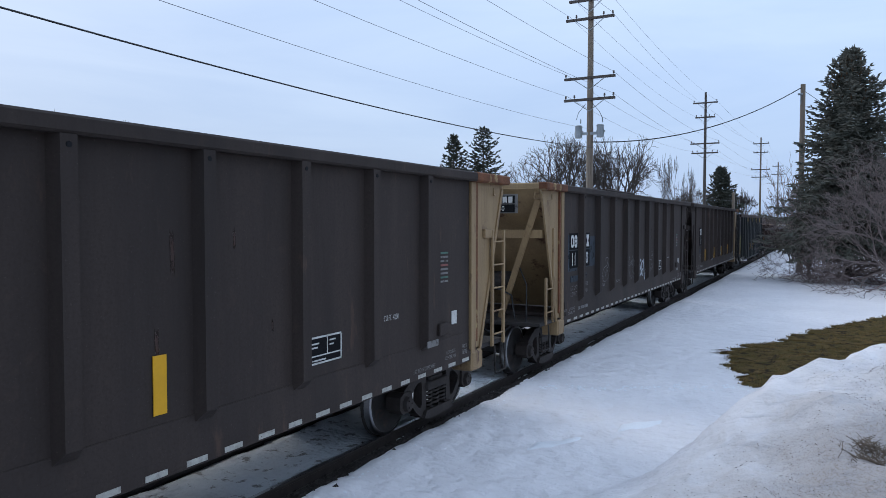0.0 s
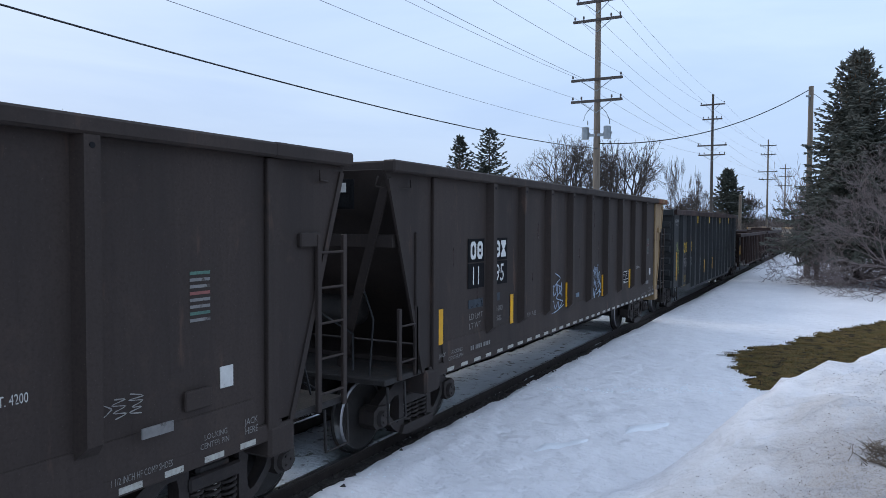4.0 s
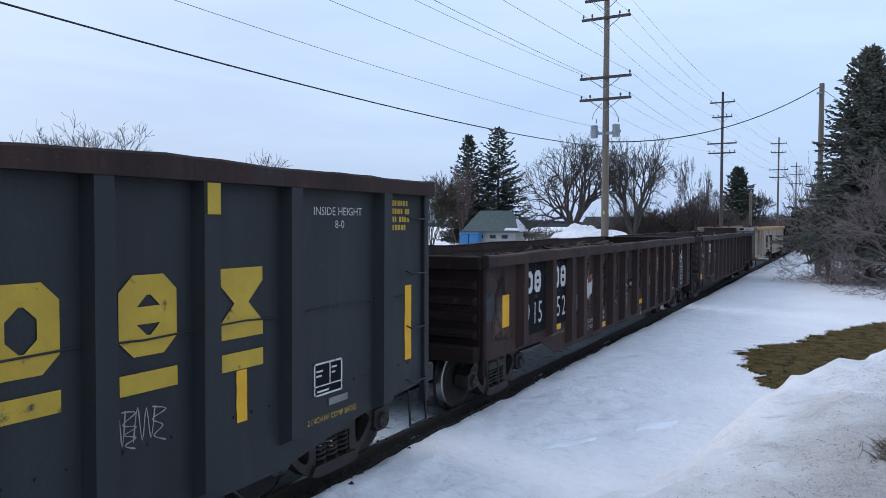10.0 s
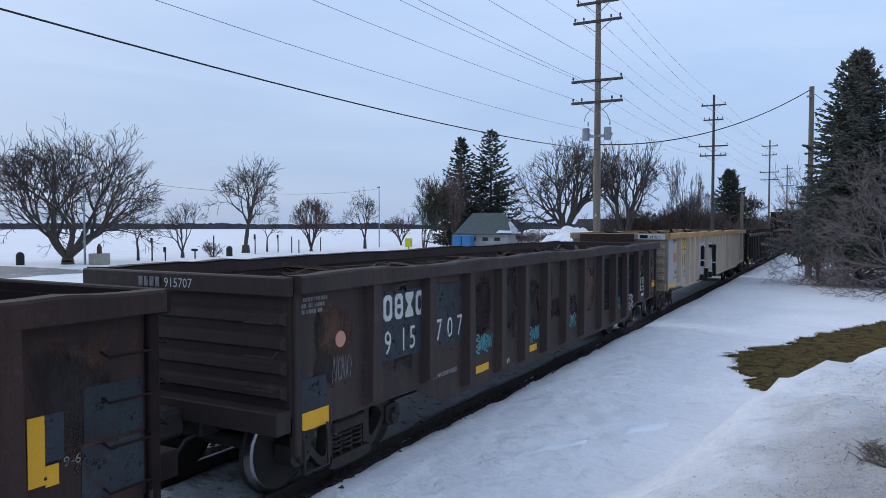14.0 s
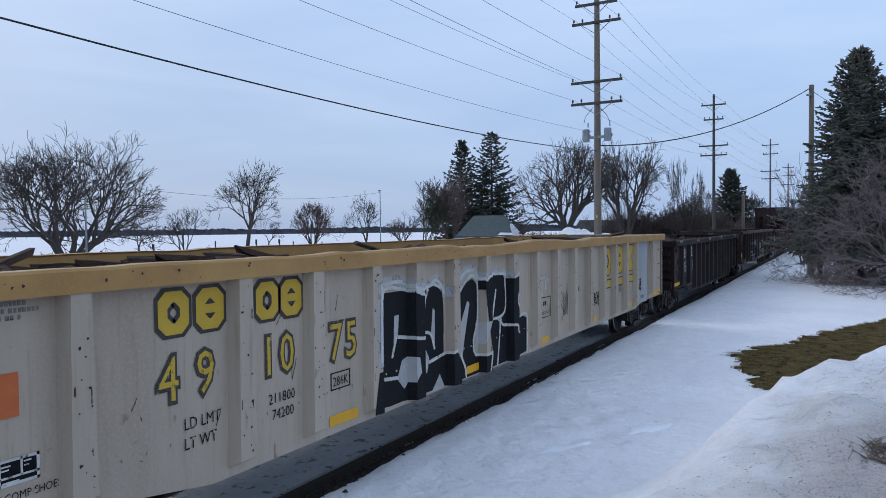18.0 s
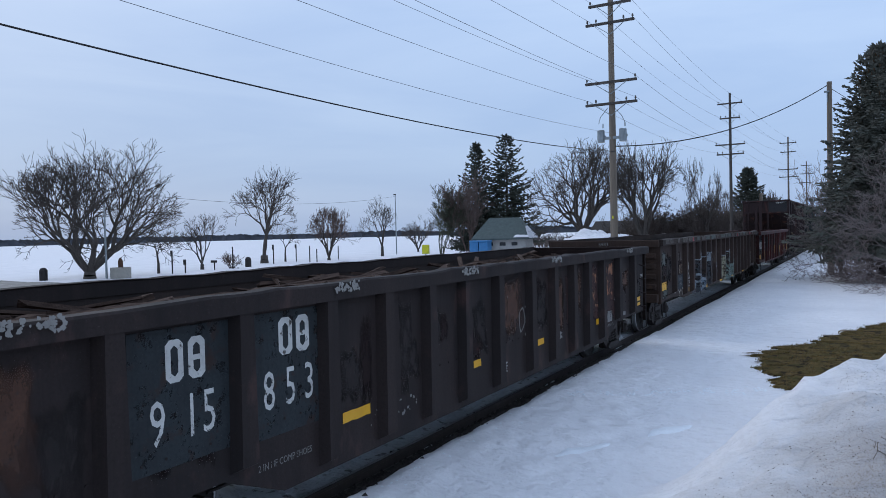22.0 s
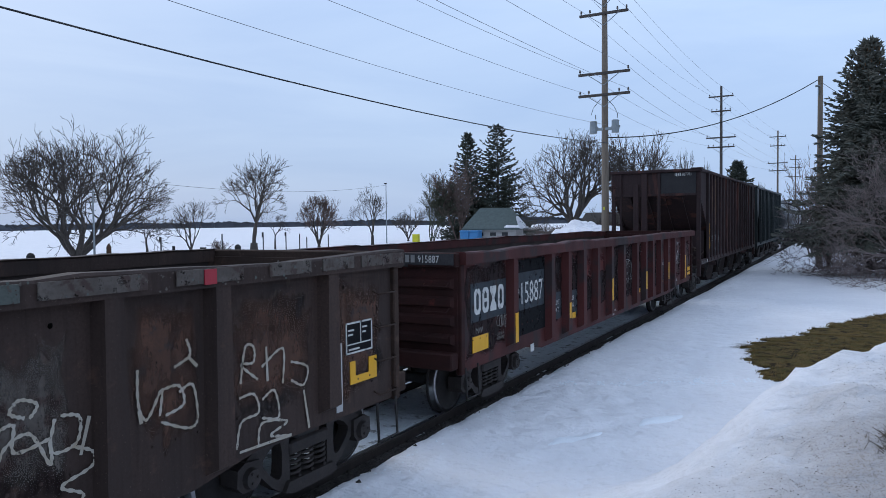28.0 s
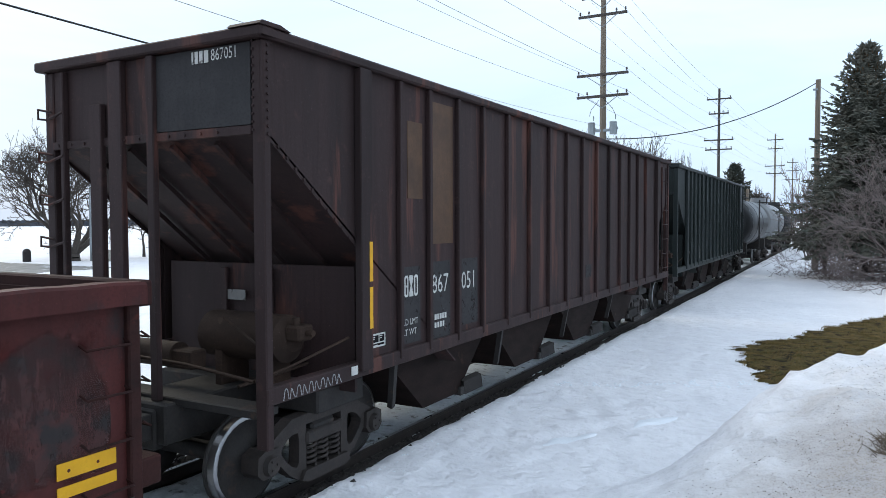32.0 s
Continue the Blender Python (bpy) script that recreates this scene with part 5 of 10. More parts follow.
# -- gondolas --
def gondola(name, start, length, top, bot, mat, label, posts, seed, chord=None, post_mat=None, belly=False, ribs=4, end_mat=None, post_w=.075, trucks=(1.4, 1.3), rise=.12):
    car = car_thing(name, label, start)
    r = random.Random(seed)
    X = NEAR - .13
    chord, post_mat, end_mat = chord or mat, post_mat or mat, end_mat or mat
    for sg in (1, -1):
        x0, x1 = sorted((sg * X, sg * (X - .018)))
        s = Shape()
        if belly:
            s.prism([(0, bot + .35), (1.2, bot + .25), (2.6, bot), (length - 2.6, bot), (length - 1.2, bot + .25), (length, bot + .35), (length, top - .1), (0, top - .1)], x0, x1)
        else:
            s.prism([(0, bot + rise), (2.2, bot + rise), (2.9, bot), (length - 2.9, bot), (length - 2.2, bot + rise), (length, bot + rise), (length, top - .1), (0, top - .1)], x0, x1)
        part("side_sheet", s, mat, car)
        # dented top chord in short runs
        s = Shape()
        x0, x1 = sorted((sg * (X - .05), sg * NEAR))
        runs = 60
        ys = [length * k / runs for k in range(runs + 1)]
        dz = [.035 * noise.noise((y * .55, seed, sg)) + .022 * noise.noise((y * 2.3, seed, sg + 5)) - .05 * max(0, noise.noise((y * .9, seed, sg + 9)) - .32) for y in ys]
        dx = [.014 * noise.noise((y * .4, seed, sg + 20)) + .008 * noise.noise((y * 2.0, seed, sg + 30)) for y in ys]
        dx[0] = dx[-1] = 0
        v = []
        for y, d, e in zip(ys, dz, dx):
            v += [(x0 + e, y, top - .17), (x1 + e, y, top - .17), (x1 + e, y, top + d - .02), (x1 + e - .02 * sg, y, top + d), (x0 + e, y, top + d)]
        f = [(5 * k + j, 5 * k + (j + 1) % 5, 5 * k + 5 + (j + 1) % 5, 5 * k + 5 + j) for k in range(runs) for j in range(5)] + [(0, 1, 2, 3, 4), tuple(5 * runs + j for j in (4, 3, 2, 1, 0))]
        part("top_chord", s.add(v, f), chord, car)
        for y in posts:
            w0, w1 = post_w, post_w * 1.25
            zb = bot + (.14 if 2.6 < y < length - 2.6 else max(.3, rise + .1))
            o = sg * NEAR - sg * .01
            v = [(sg * X, y - w1 - .03, zb - .06), (sg * X, y + w1 + .03, zb - .06), (o, y + w1, zb), (o, y - w1, zb),
                 (sg * X, y - w0 - .03, top - .15), (sg * X, y + w0 + .03, top - .15), (o, y + w0, top - .16), (o, y - w0, top - .16)]
            part("side_post", Shape().add(v, [(0, 1, 2, 3), (3, 2, 6, 7), (0, 3, 7, 4), (2, 1, 5, 6), (4, 7, 6, 5)]), post_mat, car)
        x0, x1 = sorted((sg * (X - .06), sg * (X - .02)))
        part("side_sill", Shape().box(x0, x1, .02, length - .02, bot + (.35 if belly else rise), bot + (.43 if belly else rise + .08), .008), mat, car)
        for y in (.0, length - .1):
            x0, x1 = sorted((sg * (X - .04), sg * (X + .05)))
            part("corner_post", Shape().box(x0, x1, y, y + .1, bot + .1, top - .1, .012), end_mat, car)
    for y0, sg in ((0, -1), (length, 1)):
        s = Shape().box(-X, X, y0 - .02, y0 + .02, 1.0, top - .1, .004)
        part("end_sheet", s, end_mat, car)
        part("end_chord", Shape().box(-X - .04, X + .04, min(y0, y0 + sg * .12), max(y0, y0 + sg * .12), top - .2, top - .01, .015), end_mat, car)
        for k in range(ribs):
            z = 1.12 + (top - 1.42) * (k + .5) / ribs
            hgt = (top - 1.42) / ribs * .36
            v = [(-X + .03, y0, z - hgt), (X - .03, y0, z - hgt), (X - .03, y0, z + hgt), (-X + .03, y0, z + hgt),
                 (-X + .08, y0 + sg * .075, z - hgt * .5), (X - .08, y0 + sg * .075, z - hgt * .5), (X - .08, y0 + sg * .075, z + hgt * .5), (-X + .08, y0 + sg * .075, z + hgt * .5)]
            part("end_rib", Shape().add(v, [(4, 5, 6, 7), (0, 1, 5, 4), (1, 2, 6, 5), (2, 3, 7, 6), (3, 0, 4, 7)]), end_mat, car)
        part("end_sill", Shape().box(-X, X, min(y0, y0 + sg * .2), max(y0, y0 + sg * .2), .86, 1.08, .015), end_mat, car)
        for k in range(4):
            z = .95 + (top - 1.4) * k / 3
            grab(car, [(X - .44, y0 + sg * .1, z + .05), (X - .44, y0 + sg * .17, z), (X - .08, y0 + sg * .17, z), (X - .08, y0 + sg * .1, z + .05)], end_mat, .009)
            yy = y0 - sg * .12
            if sg == 1:
                grab(car, [(X, yy + .02, z + .03), (X + .075, yy + .02, z), (X + .075, yy - .32, z), (X, yy - .32, z + .03)], end_mat, .010)
        stirrup(car, .1 if y0 == 0 else length - .46, m_under, .86)
    part("floor_plate", Shape().box(-X + .03, X - .03, .02, length - .02, 1.02, 1.1, .004), m_interior, car)
    part("inner_liner", Shape().box(-X + .02, -X + .03, .04, length - .04, 1.1, top - .12, 0), m_interior, car)
    part("centre_sill", Shape().box(-.34, .34, -.1, length + .1, .68, 1.0, .02).box(-1.3, 1.3, 1.75, 2.05, .8, 1.02, .02).box(-1.3, 1.3, length - 2.05, length - 1.75, .8, 1.02, .02), m_under, car)
    part("brake_rigging", Shape().tube((-.7, length * .45, .66), (.2, length * .45, .66), .17, n=12).box(.3, .7, length * .55, length * .55 + .5, .5, .75, .03).path([(.9, 2.5, .55), (.9, length - 2.5, .55)], .018).path([(-.2, 2.5, .6), (-.2, length - 2.5, .6)], .02), m_under, car)
    running_gear(car, length, trucks)
    # a rivet line along the foot of the panels
    s = Shape()
    y = .4
    while y < length - .3:
        s.tube((X, y, .70 + .48), (X + .012, y, .70 + .48), .013, n=5)
        y += .21
    part("rivet_row", s, mat, car)
    return car


def timber_load(start, length, top, seed, count, heap, label):
    """Old ties and planks heaped in an open car."""
    ld = thing("timber_load", label, "scrap timber", at=(TRACK, start, 0))
    MOVERS.append((ld, start, 0.0))
    r = random.Random(seed)
    s = Shape()
    vv, ys, xs = [], [k * length / 50 for k in range(1, 50)], [-1.38, -1.0, -.5, 0, .5, 1.0, 1.38]
    for y in ys:
        for x in xs:
            vv.append((x, y, top - .30 + heap * .6 * (.3 + noise.noise((x, y * .8, seed))) + .14 * noise.noise((x * 4, y * 4, seed))))
    nx = len(xs)
    s.add(vv, [(a * nx + b, a * nx + b + 1, a * nx + nx + b + 1, a * nx + nx + b) for a in range(len(ys) - 1) for b in range(nx - 1)])
    part("bark_rubble", s, m_wood, ld)
    kinds = []
    for q in range(9):
        L, w, h = r.uniform(.25, .9), r.uniform(.018, .055), r.uniform(.012, .036)
        v = []
        for k in range(5):
            y = L * (k / 2 - 1) + (r.uniform(-.12, .12) if k in (0, 4) else 0)
            for sx, sz in ((-1, -1), (1, -1), (1, 1), (-1, 1)):
                v.append((sx * w * r.uniform(.8, 1.1) + .03 * math.sin(k + q), y + (r.uniform(-.1, .1) if k in (0, 4) else 0), sz * h * r.uniform(.75, 1.1)))
        f = [(4 * k + m, 4 * k + (m + 1) % 4, 4 * k + 4 + (m + 1) % 4, 4 * k + 4 + m) for k in range(4) for m in range(4)] + [(3, 2, 1, 0), (16, 17, 18, 19)]
        kinds.append((L, Shape().add(v, f).mesh("beam", m_wood)))
    for k in range(count):
        L, me = r.choice(kinds)
        ob = new("beam", me)
        ob.parent = ld
        y = r.uniform(1.3, length - 1.3)
        turn = r.choice((r.gauss(0, 14), r.gauss(0, 14), r.uniform(-80, 80)))
        room = 1.30 - L * abs(math.sin(radians(turn))) - .12
        ob.matrix_basis = pose(r.uniform(-room, room), y, top - .24 + heap * (.9 * max(-.3, noise.noise((.3, y * .35, seed))) + r.uniform(0, .6)), r.gauss(0, 5), r.uniform(-35, 35), turn)
    return ld


def logo_blocks(car, ys, z, w, h, mat, x, bar=True, edge=None):
    """The line's large mark as plain painted shapes with bars below."""
    for k, y in enumerate(ys):
        for mt, g, xx in ((edge, .03, x), (mat, 0, x + .004)):
            if mt is None:
                continue
            s = Shape()
            for poly in open_block(y, z, w, h, g, k if len(ys) > 2 else k % 2):
                s.add([(xx + (.0004 if len(poly) == 4 and k == 1 and poly[0][0] == y + w * .2 else 0), a, b) for a, b in poly], [tuple(range(len(poly)))])
            if bar:
                s.box(xx - .002, xx + .002, y - g, y + w + g, z - .27 - g, z - .12 + g, 0)
            part("logo_block", s, mt, car, "large plain shape of the line's painted mark")


def mark_bars(car, ys, z, w, h, mat, x):
    s = Shape()
    for k, y in enumerate(ys):
        for poly in open_block(y, z, w, h, 0, k % 3):
            s.add([(x + (.0004 if k % 3 == 1 and poly[0][0] == y + w * .2 else 0), a, b) for a, b in poly], [tuple(range(len(poly)))])
    part("owner_mark", s, mat, car, "plain shapes of the owner's mark")


FACE = NEAR - .126
POSTS4 = [1.33, 2.54, 3.5, 4.14, 5.11, 6.01, 6.93, 7.95, 8.89, 9.75, 10.66, 11.52, 12.58, 13.78]
POSTS6 = [1.72, 3.2, 4.15, 5.13, 6.02, 6.95, 7.91, 8.88, 9.83, 10.79, 11.74, 12.7, 13.64, 14.54, 15.47, 16.42, 18.08]
c3 = gondola("high_side_gondola", 44.45, 15.5, 3.33, .54, m_charcoal, "tall charcoal steel gondola with yellow block marks", [1.18, 2.50, 3.46, 4.47, 5.44, 6.35, 7.36, 8.38, 9.30, 10.2, 11.12, 12.05, 13.05, 14.52], 5, chord=m_brown, belly=True, ribs=5, end_mat=m_charcoal)
c4 = gondola("gondola", 61.84, 14.9, 2.37, .52, m_brown, "low brown gondola with peeling cream paint", POSTS4, 6, end_mat=m_endbrown, trucks=(1.3, .78), rise=.30)
c5 = gondola("gondola", 79.11, 15.0, 2.37, .52, m_brown5, "low dark brown gondola with white figures", [1.25, 2.45, 3.53, 4.57, 5.47, 6.44, 7.41, 8.46, 9.64, 10.7, 11.65, 12.75, 13.88], 7, end_mat=m_brown5, rise=.30)
c6 = gondola("long_gondola", 96.21, 19.45, 2.61, .74, m_white, "long dirty white gondola with an ochre top rail and large graffiti", POSTS6, 8, chord=m_chord, ribs=5, end_mat=surface("dirty_cream_end", (0.29, 0.235, 0.18), (0.14, 0.098, 0.07), 0.65, scale=2, stretch=STREAK, bump=0.06, third=(0.10, 0.06, 0.045), third_amount=0.35, third_scale=3))
c7 = gondola("gondola", 118.0, 15.2, 2.37, .52, m_brown2, "low black-brown gondola filled with timber", [1.2, 2.4, 3.5, 4.45, 5.35, 6.22, 7.2, 8.35, 9.29, 10.2, 11.0, 11.87, 12.94, 14.06], 9, end_mat=m_endbrown, rise=.30)
c8 = gondola("long_gondola", 135.14, 19.2, 2.50, .72, m_rusty, "long rusty brown gondola covered in scribbled graffiti", [1.63, 3.0, 3.95, 4.92, 5.93, 6.82, 7.8, 8.8, 9.8, 10.75, 11.72, 12.68, 13.66, 14.6, 15.58, 16.55, 17.95], 10, end_mat=m_endrust, trucks=(1.4, 1.06))
c9 = gondola("gondola", 156.29, 15.85, 2.42, .67, m_red, "oxide red gondola with white figures", [1.62, 3.17, 4.0, 4.84, 5.70, 6.66, 7.58, 8.74, 9.56, 10.30, 11.2, 12.06, 12.92, 14.34], 11, ribs=4, end_mat=m_endred, trucks=(1.75, 1.5))
t4 = timber_load(61.84, 14.9, 2.29, 21, 230, .22, "broken dark ties and planks heaped in the brown gondola")
t5 = timber_load(79.11, 15.0, 2.31, 22, 220, .12, "broken dark ties heaped in the dark gondola")
t6 = timber_load(96.21, 19.45, 2.57, 23, 230, .18, "broken dark ties heaped in the white gondola")
t7 = timber_load(118.0, 15.2, 2.33, 24, 260, .12, "brown split timber filling the gondola")
t9 = timber_load(156.29, 15.85, 2.2, 26, 60, .12, "a few brown ties lying in the red gondola")


# -- painted marks on the gondolas --
def raster(car, name, mat, strokes, width, y0, y1, z0, z1, posts, lift, cell=.010, post_w=.1, label="", areas=()):
    """Broad painted strokes laid over a ribbed side: on the sheet between the posts, on the faces of the posts where they stand."""
    ny_, nz_ = int((y1 - y0) / cell), int((z1 - z0) / cell)
    yy, zz = np.meshgrid(y0 + (np.arange(ny_) + .5) * cell, z0 + (np.arange(nz_) + .5) * cell, indexing="ij")
    best = np.full(yy.shape, 9.0)
    for st in strokes:
        P = smooth_line(st, 5)
        for a, b in zip(P, P[1:]):
            d = b - a
            t = np.clip(((yy - a.x) * d.x + (zz - a.y) * d.y) / max(1e-6, d.length_squared), 0, 1)
            best = np.minimum(best, np.hypot(yy - a.x - t * d.x, zz - a.y - t * d.y))
    on = best < width / 2
    for area in areas:
        inside = np.zeros(yy.shape, dtype=bool)
        for (ay, az), (by, bz) in zip(area, area[1:] + area[:1]):
            if az != bz:
                inside ^= ((zz > min(az, bz)) & (zz <= max(az, bz)) & (yy < ay + (zz - az) * (by - ay) / (bz - az)))
        on |= inside
    s = Shape()
    for i in range(ny_):
        y = y0 + i * cell
        x = (NEAR - .01 if any(abs(y + cell / 2 - p) < post_w for p in posts) else NEAR - .13) + lift
        j = 0
        while j < nz_:
            if on[i, j]:
                k = j
                while k < nz_ and on[i, k]:
                    k += 1
                s.add([(x, y, z0 + j * cell), (x, y + cell, z0 + j * cell), (x, y + cell, z0 + k * cell), (x, y, z0 + k * cell)], [(0, 1, 2, 3)])
                j = k
            else:
                j += 1
    for p in posts:
        i = int((p - .11 - y0) / cell)
        if not 0 <= i < ny_:
            continue
        j = 0
        while j < nz_:
            if on[i, j]:
                k = j
                while k < nz_ and on[i, k]:
                    k += 1
                a, b = z0 + j * cell, z0 + k * cell
                u, w = (NEAR - .13 + lift * .5, p - .129 - lift * .3), (NEAR - .01 + lift, p - .098 - lift * .3)
                s.add([(*u, a), (*w, a), (*w, b), (*u, b)], [(0, 1, 2, 3)])
                j = k
            else:
                j += 1
    return part(name, s, mat, car, label)


for n_, st in enumerate(SPRAY):
    raster(c1, "spray_stroke", m_spraywhite, [st], .046, 5.8, 7.05, 1.25, 2.0, [], .031 + .0004 * n_, .006, label="broad white spray stroke")


def strip(car, y0, y1, z0, z1, x=None):
    """A yellow reflective strip, 18 by 4 inches, with a slightly torn edge."""
    x = FACE + .003 if x is None else x
    s = Shape()
    wide = (y1 - y0) > (z1 - z0)
    n = 6
    r = random.Random(int(y0 * 37 + z0 * 11))
    v = []
    for k in range(n + 1):
        e = r.uniform(-.006, .006) * (k in (2, 3, 5))
        v += ([(x, y0 + (y1 - y0) * k / n, z0 + e), (x, y0 + (y1 - y0) * k / n, z1 + e * .5)] if wide else [(x, y0 + e, z0 + (z1 - z0) * k / n), (x, y1 + e * .5, z0 + (z1 - z0) * k / n)])
    part("reflector_strip", s.add(v, [(2 * k, 2 * k + 1, 2 * k + 3, 2 * k + 2) for k in range(n)]), m_yel, car, "yellow reflective strip")


def pointer_mark(car, y, z, h):
    """A small white pointing mark."""
    s = Shape().strip([(y, z + h), (y, z)], h * .16, FACE + .002).strip([(y - h * .3, z + h * .5), (y, z)], h * .14, FACE + .002).strip([(y + h * .3, z + h * .5), (y, z)], h * .14, FACE + .002)
    part("pointer_mark", s, m_wht, car)


def spaced(car, text, ys, z, h, mat, squeeze=.9, x=None):
    for ch, y in zip(text, ys):
        words(car, ch, y, z, h, mat, FACE + .005 if x is None else x, name="numeral", squeeze=squeeze)


def block_mark(car, y0, y1, z0, z1, n, mat):
    w = (y1 - y0) / (n + (n - 1) * .28)
    mark_bars(car, [y0 + w * 1.28 * k for k in range(n)], z0, w, z1 - z0, mat, FACE + .004)


def chips(car, y0, y1, z0, z1, mat, seed, n=40, size=.07, x=None):
    """Flecks of old paint; black ones stand for unlit holes."""
    r = random.Random(seed)
    s = Shape()
    x = FACE + .002 if x is None else x
    for k in range(n):
        y, z, q = r.uniform(y0, y1), r.uniform(z0, z1), size * r.uniform(.25, 1)
        a0 = r.uniform(0, 6)
        v = [(x + k * 4e-5, y + q * r.uniform(.4, 1.1) * math.cos(a0 + a * 1.047), z + q * r.uniform(.4, 1.1) * math.sin(a0 + a * 1.047)) for a in range(6)]
        s.add(v, [tuple(range(6))])
    part("side_fleck", s, mat, car, "flecks of old paint, black ones for unlit holes")


SOFT = []


def stain(car, name, mat, y0, y1, z0, z1, seed, lift=0.0004, rough=.30, label="", full=False):
    """A ragged-edged field of old paint, soot or rust on the side sheet."""
    cy, cz = (y0 + y1) / 2, (z0 + z1) / 2
    n, X = 24, NEAR - .13 + lift
    rings = []
    for share in ((1.0, .9, .5) if full else (1.0, .72, .42)):
        ring = []
        for k in range(n):
            a = 6.28318 * k / n
            c, s_ = math.cos(a), math.sin(a)
            q = max(abs(c), abs(s_)) ** (-1.0 if full else -0.75)
            e = share * (1 + rough * (noise.noise((c * 1.7, s_ * 1.7, seed)) + .5 * noise.noise((c * 5, s_ * 5, seed + 9))))
            y, z = cy + (y1 - y0) / 2 * c * q * e, cz + (z1 - z0) / 2 * s_ * q * e
            ring.append((X, min(max(y, y0 - .02), y1 + .02), min(max(z, z0 - .04), z1 + .04)))
        rings += ring
    f = [(b * n + k, b * n + (k + 1) % n, (b + 1) * n + (k + 1) % n, (b + 1) * n + k) for b in (0, 1) for k in range(n)] + [(2 * n + k, 2 * n + (k + 1) % n, 3 * n) for k in range(n)]
    ob = part(name, Shape().add(rings + [(X, cy, cz)], f), flaky(mat, None, 6.0 if mat in SOFT else 15.0, mat in SOFT), car, label)
    cover = ob.data.attributes.new("cover", "FLOAT", "POINT")
    for k, v in enumerate(([.26] * n + [.52] * n + [.60] * n + [.62]) if full else ([.12] * n + [.44] * n + [.60] * n + [.66])):
        cover.data[k].value = v


def weather(car, posts, length, z0, z1, mats, seed, per_bay=3):
    """Uneven stains bay by bay between the posts."""
    r = random.Random(seed)
    ys = [0.12] + sorted(posts) + [length - .12]
    for a, b in zip(ys, ys[1:]):
        a, b = a + .11, b - .11
        for k in range(per_bay):
            nm, mt = r.choice(mats)
            w, h = (b - a) * r.uniform(.3, 1.0), (z1 - z0) * r.uniform(.35, 1.0)
            y, z = r.uniform(a, b - w), r.uniform(z0, z1 - h)
            stain(car, nm, mt, y, y + w, z, z + h, r.uniform(0, 90), .0003 + .0002 * k, .45)


m_soot = surface("soot_brown", (0.026, 0.015, 0.014), (0.016, 0.012, 0.012), 0.8, scale=2, bump=0.08, third=(0.055, 0.020, 0.017), third_amount=0.45, third_scale=4, spec=0.12, wear=0.6)
m_brightred = surface("bright_old_red", (0.125, 0.018, 0.016), (0.050, 0.013, 0.012), 0.6, scale=4, bump=0.05, third=(0.03, 0.016, 0.016), third_amount=0.45, third_scale=5, spec=0.15)
m_rustpatch = surface("rust_patch", (0.085, 0.036, 0.020), (0.05, 0.024, 0.016), 0.8, scale=5, bump=0.15, third=(0.03, 0.02, 0.018), third_amount=0.5, third_scale=7)
m_darkpatch = surface("oily_dark_patch", (0.033, 0.026, 0.025), (0.022, 0.019, 0.018), 0.75, scale=3, bump=0.06, spec=0.14, wear=0.5)
m_greygreen = surface("grey_green_primer", (0.085, 0.10, 0.088), (0.06, 0.066, 0.058), 0.7, scale=3, bump=0.08, third=(0.05, 0.028, 0.02), third_amount=0.4, third_scale=6)
m_palescrape = surface("pale_scraped_paint", (0.105, 0.088, 0.075), (0.06, 0.046, 0.038), 0.75, scale=6, bump=0.1, third=(0.05, 0.03, 0.024), third_amount=0.7, third_scale=8)
m_palepeel = surface("peeling_pale_paint", (0.40, 0.40, 0.39), (0.26, 0.24, 0.22), 0.7, scale=8, bump=0.3, third=(0.035, 0.018, 0.016), third_amount=0.95, third_scale=7)
m_whitepatch = surface("flaking_white", (0.46, 0.46, 0.45), (0.34, 0.33, 0.31), 0.7, scale=5, bump=0.1, third=(0.15, 0.075, 0.035), third_amount=0.42, third_scale=11)
m_mottle = surface("mottled_red", (0.070, 0.018, 0.016), (0.028, 0.013, 0.012), 0.7, scale=5, bump=0.08, third=(0.016, 0.011, 0.011), third_amount=0.7, third_scale=3.5)
m_soot7 = surface("dark_red_rust", (0.045, 0.014, 0.011), (0.022, 0.010, 0.009), 0.8, scale=5, bump=0.12)
m_scale = surface("scaling_orange", (0.30, 0.095, 0.03), (0.30, 0.20, 0.13), 0.8, scale=9, bump=0.3, third=(0.040, 0.014, 0.012), third_amount=0.95, third_scale=4.5)
m_void = surface("unlit_inside", (0.004, 0.004, 0.004), (0.003, 0.003, 0.003), 1.0, scale=3, bump=0.0, spec=0.0)
SOFT += [m_soot, m_brightred, m_rustpatch, m_darkpatch, m_greygreen, m_palescrape, m_mottle]
DARKS = [("dark_stain", m_darkpatch), ("dark_stain", m_soot), ("rust_stain", m_rustpatch)]
MIXED = DARKS + [("scraped_patch", m_palescrape), ("rust_stain", m_rustpatch)]
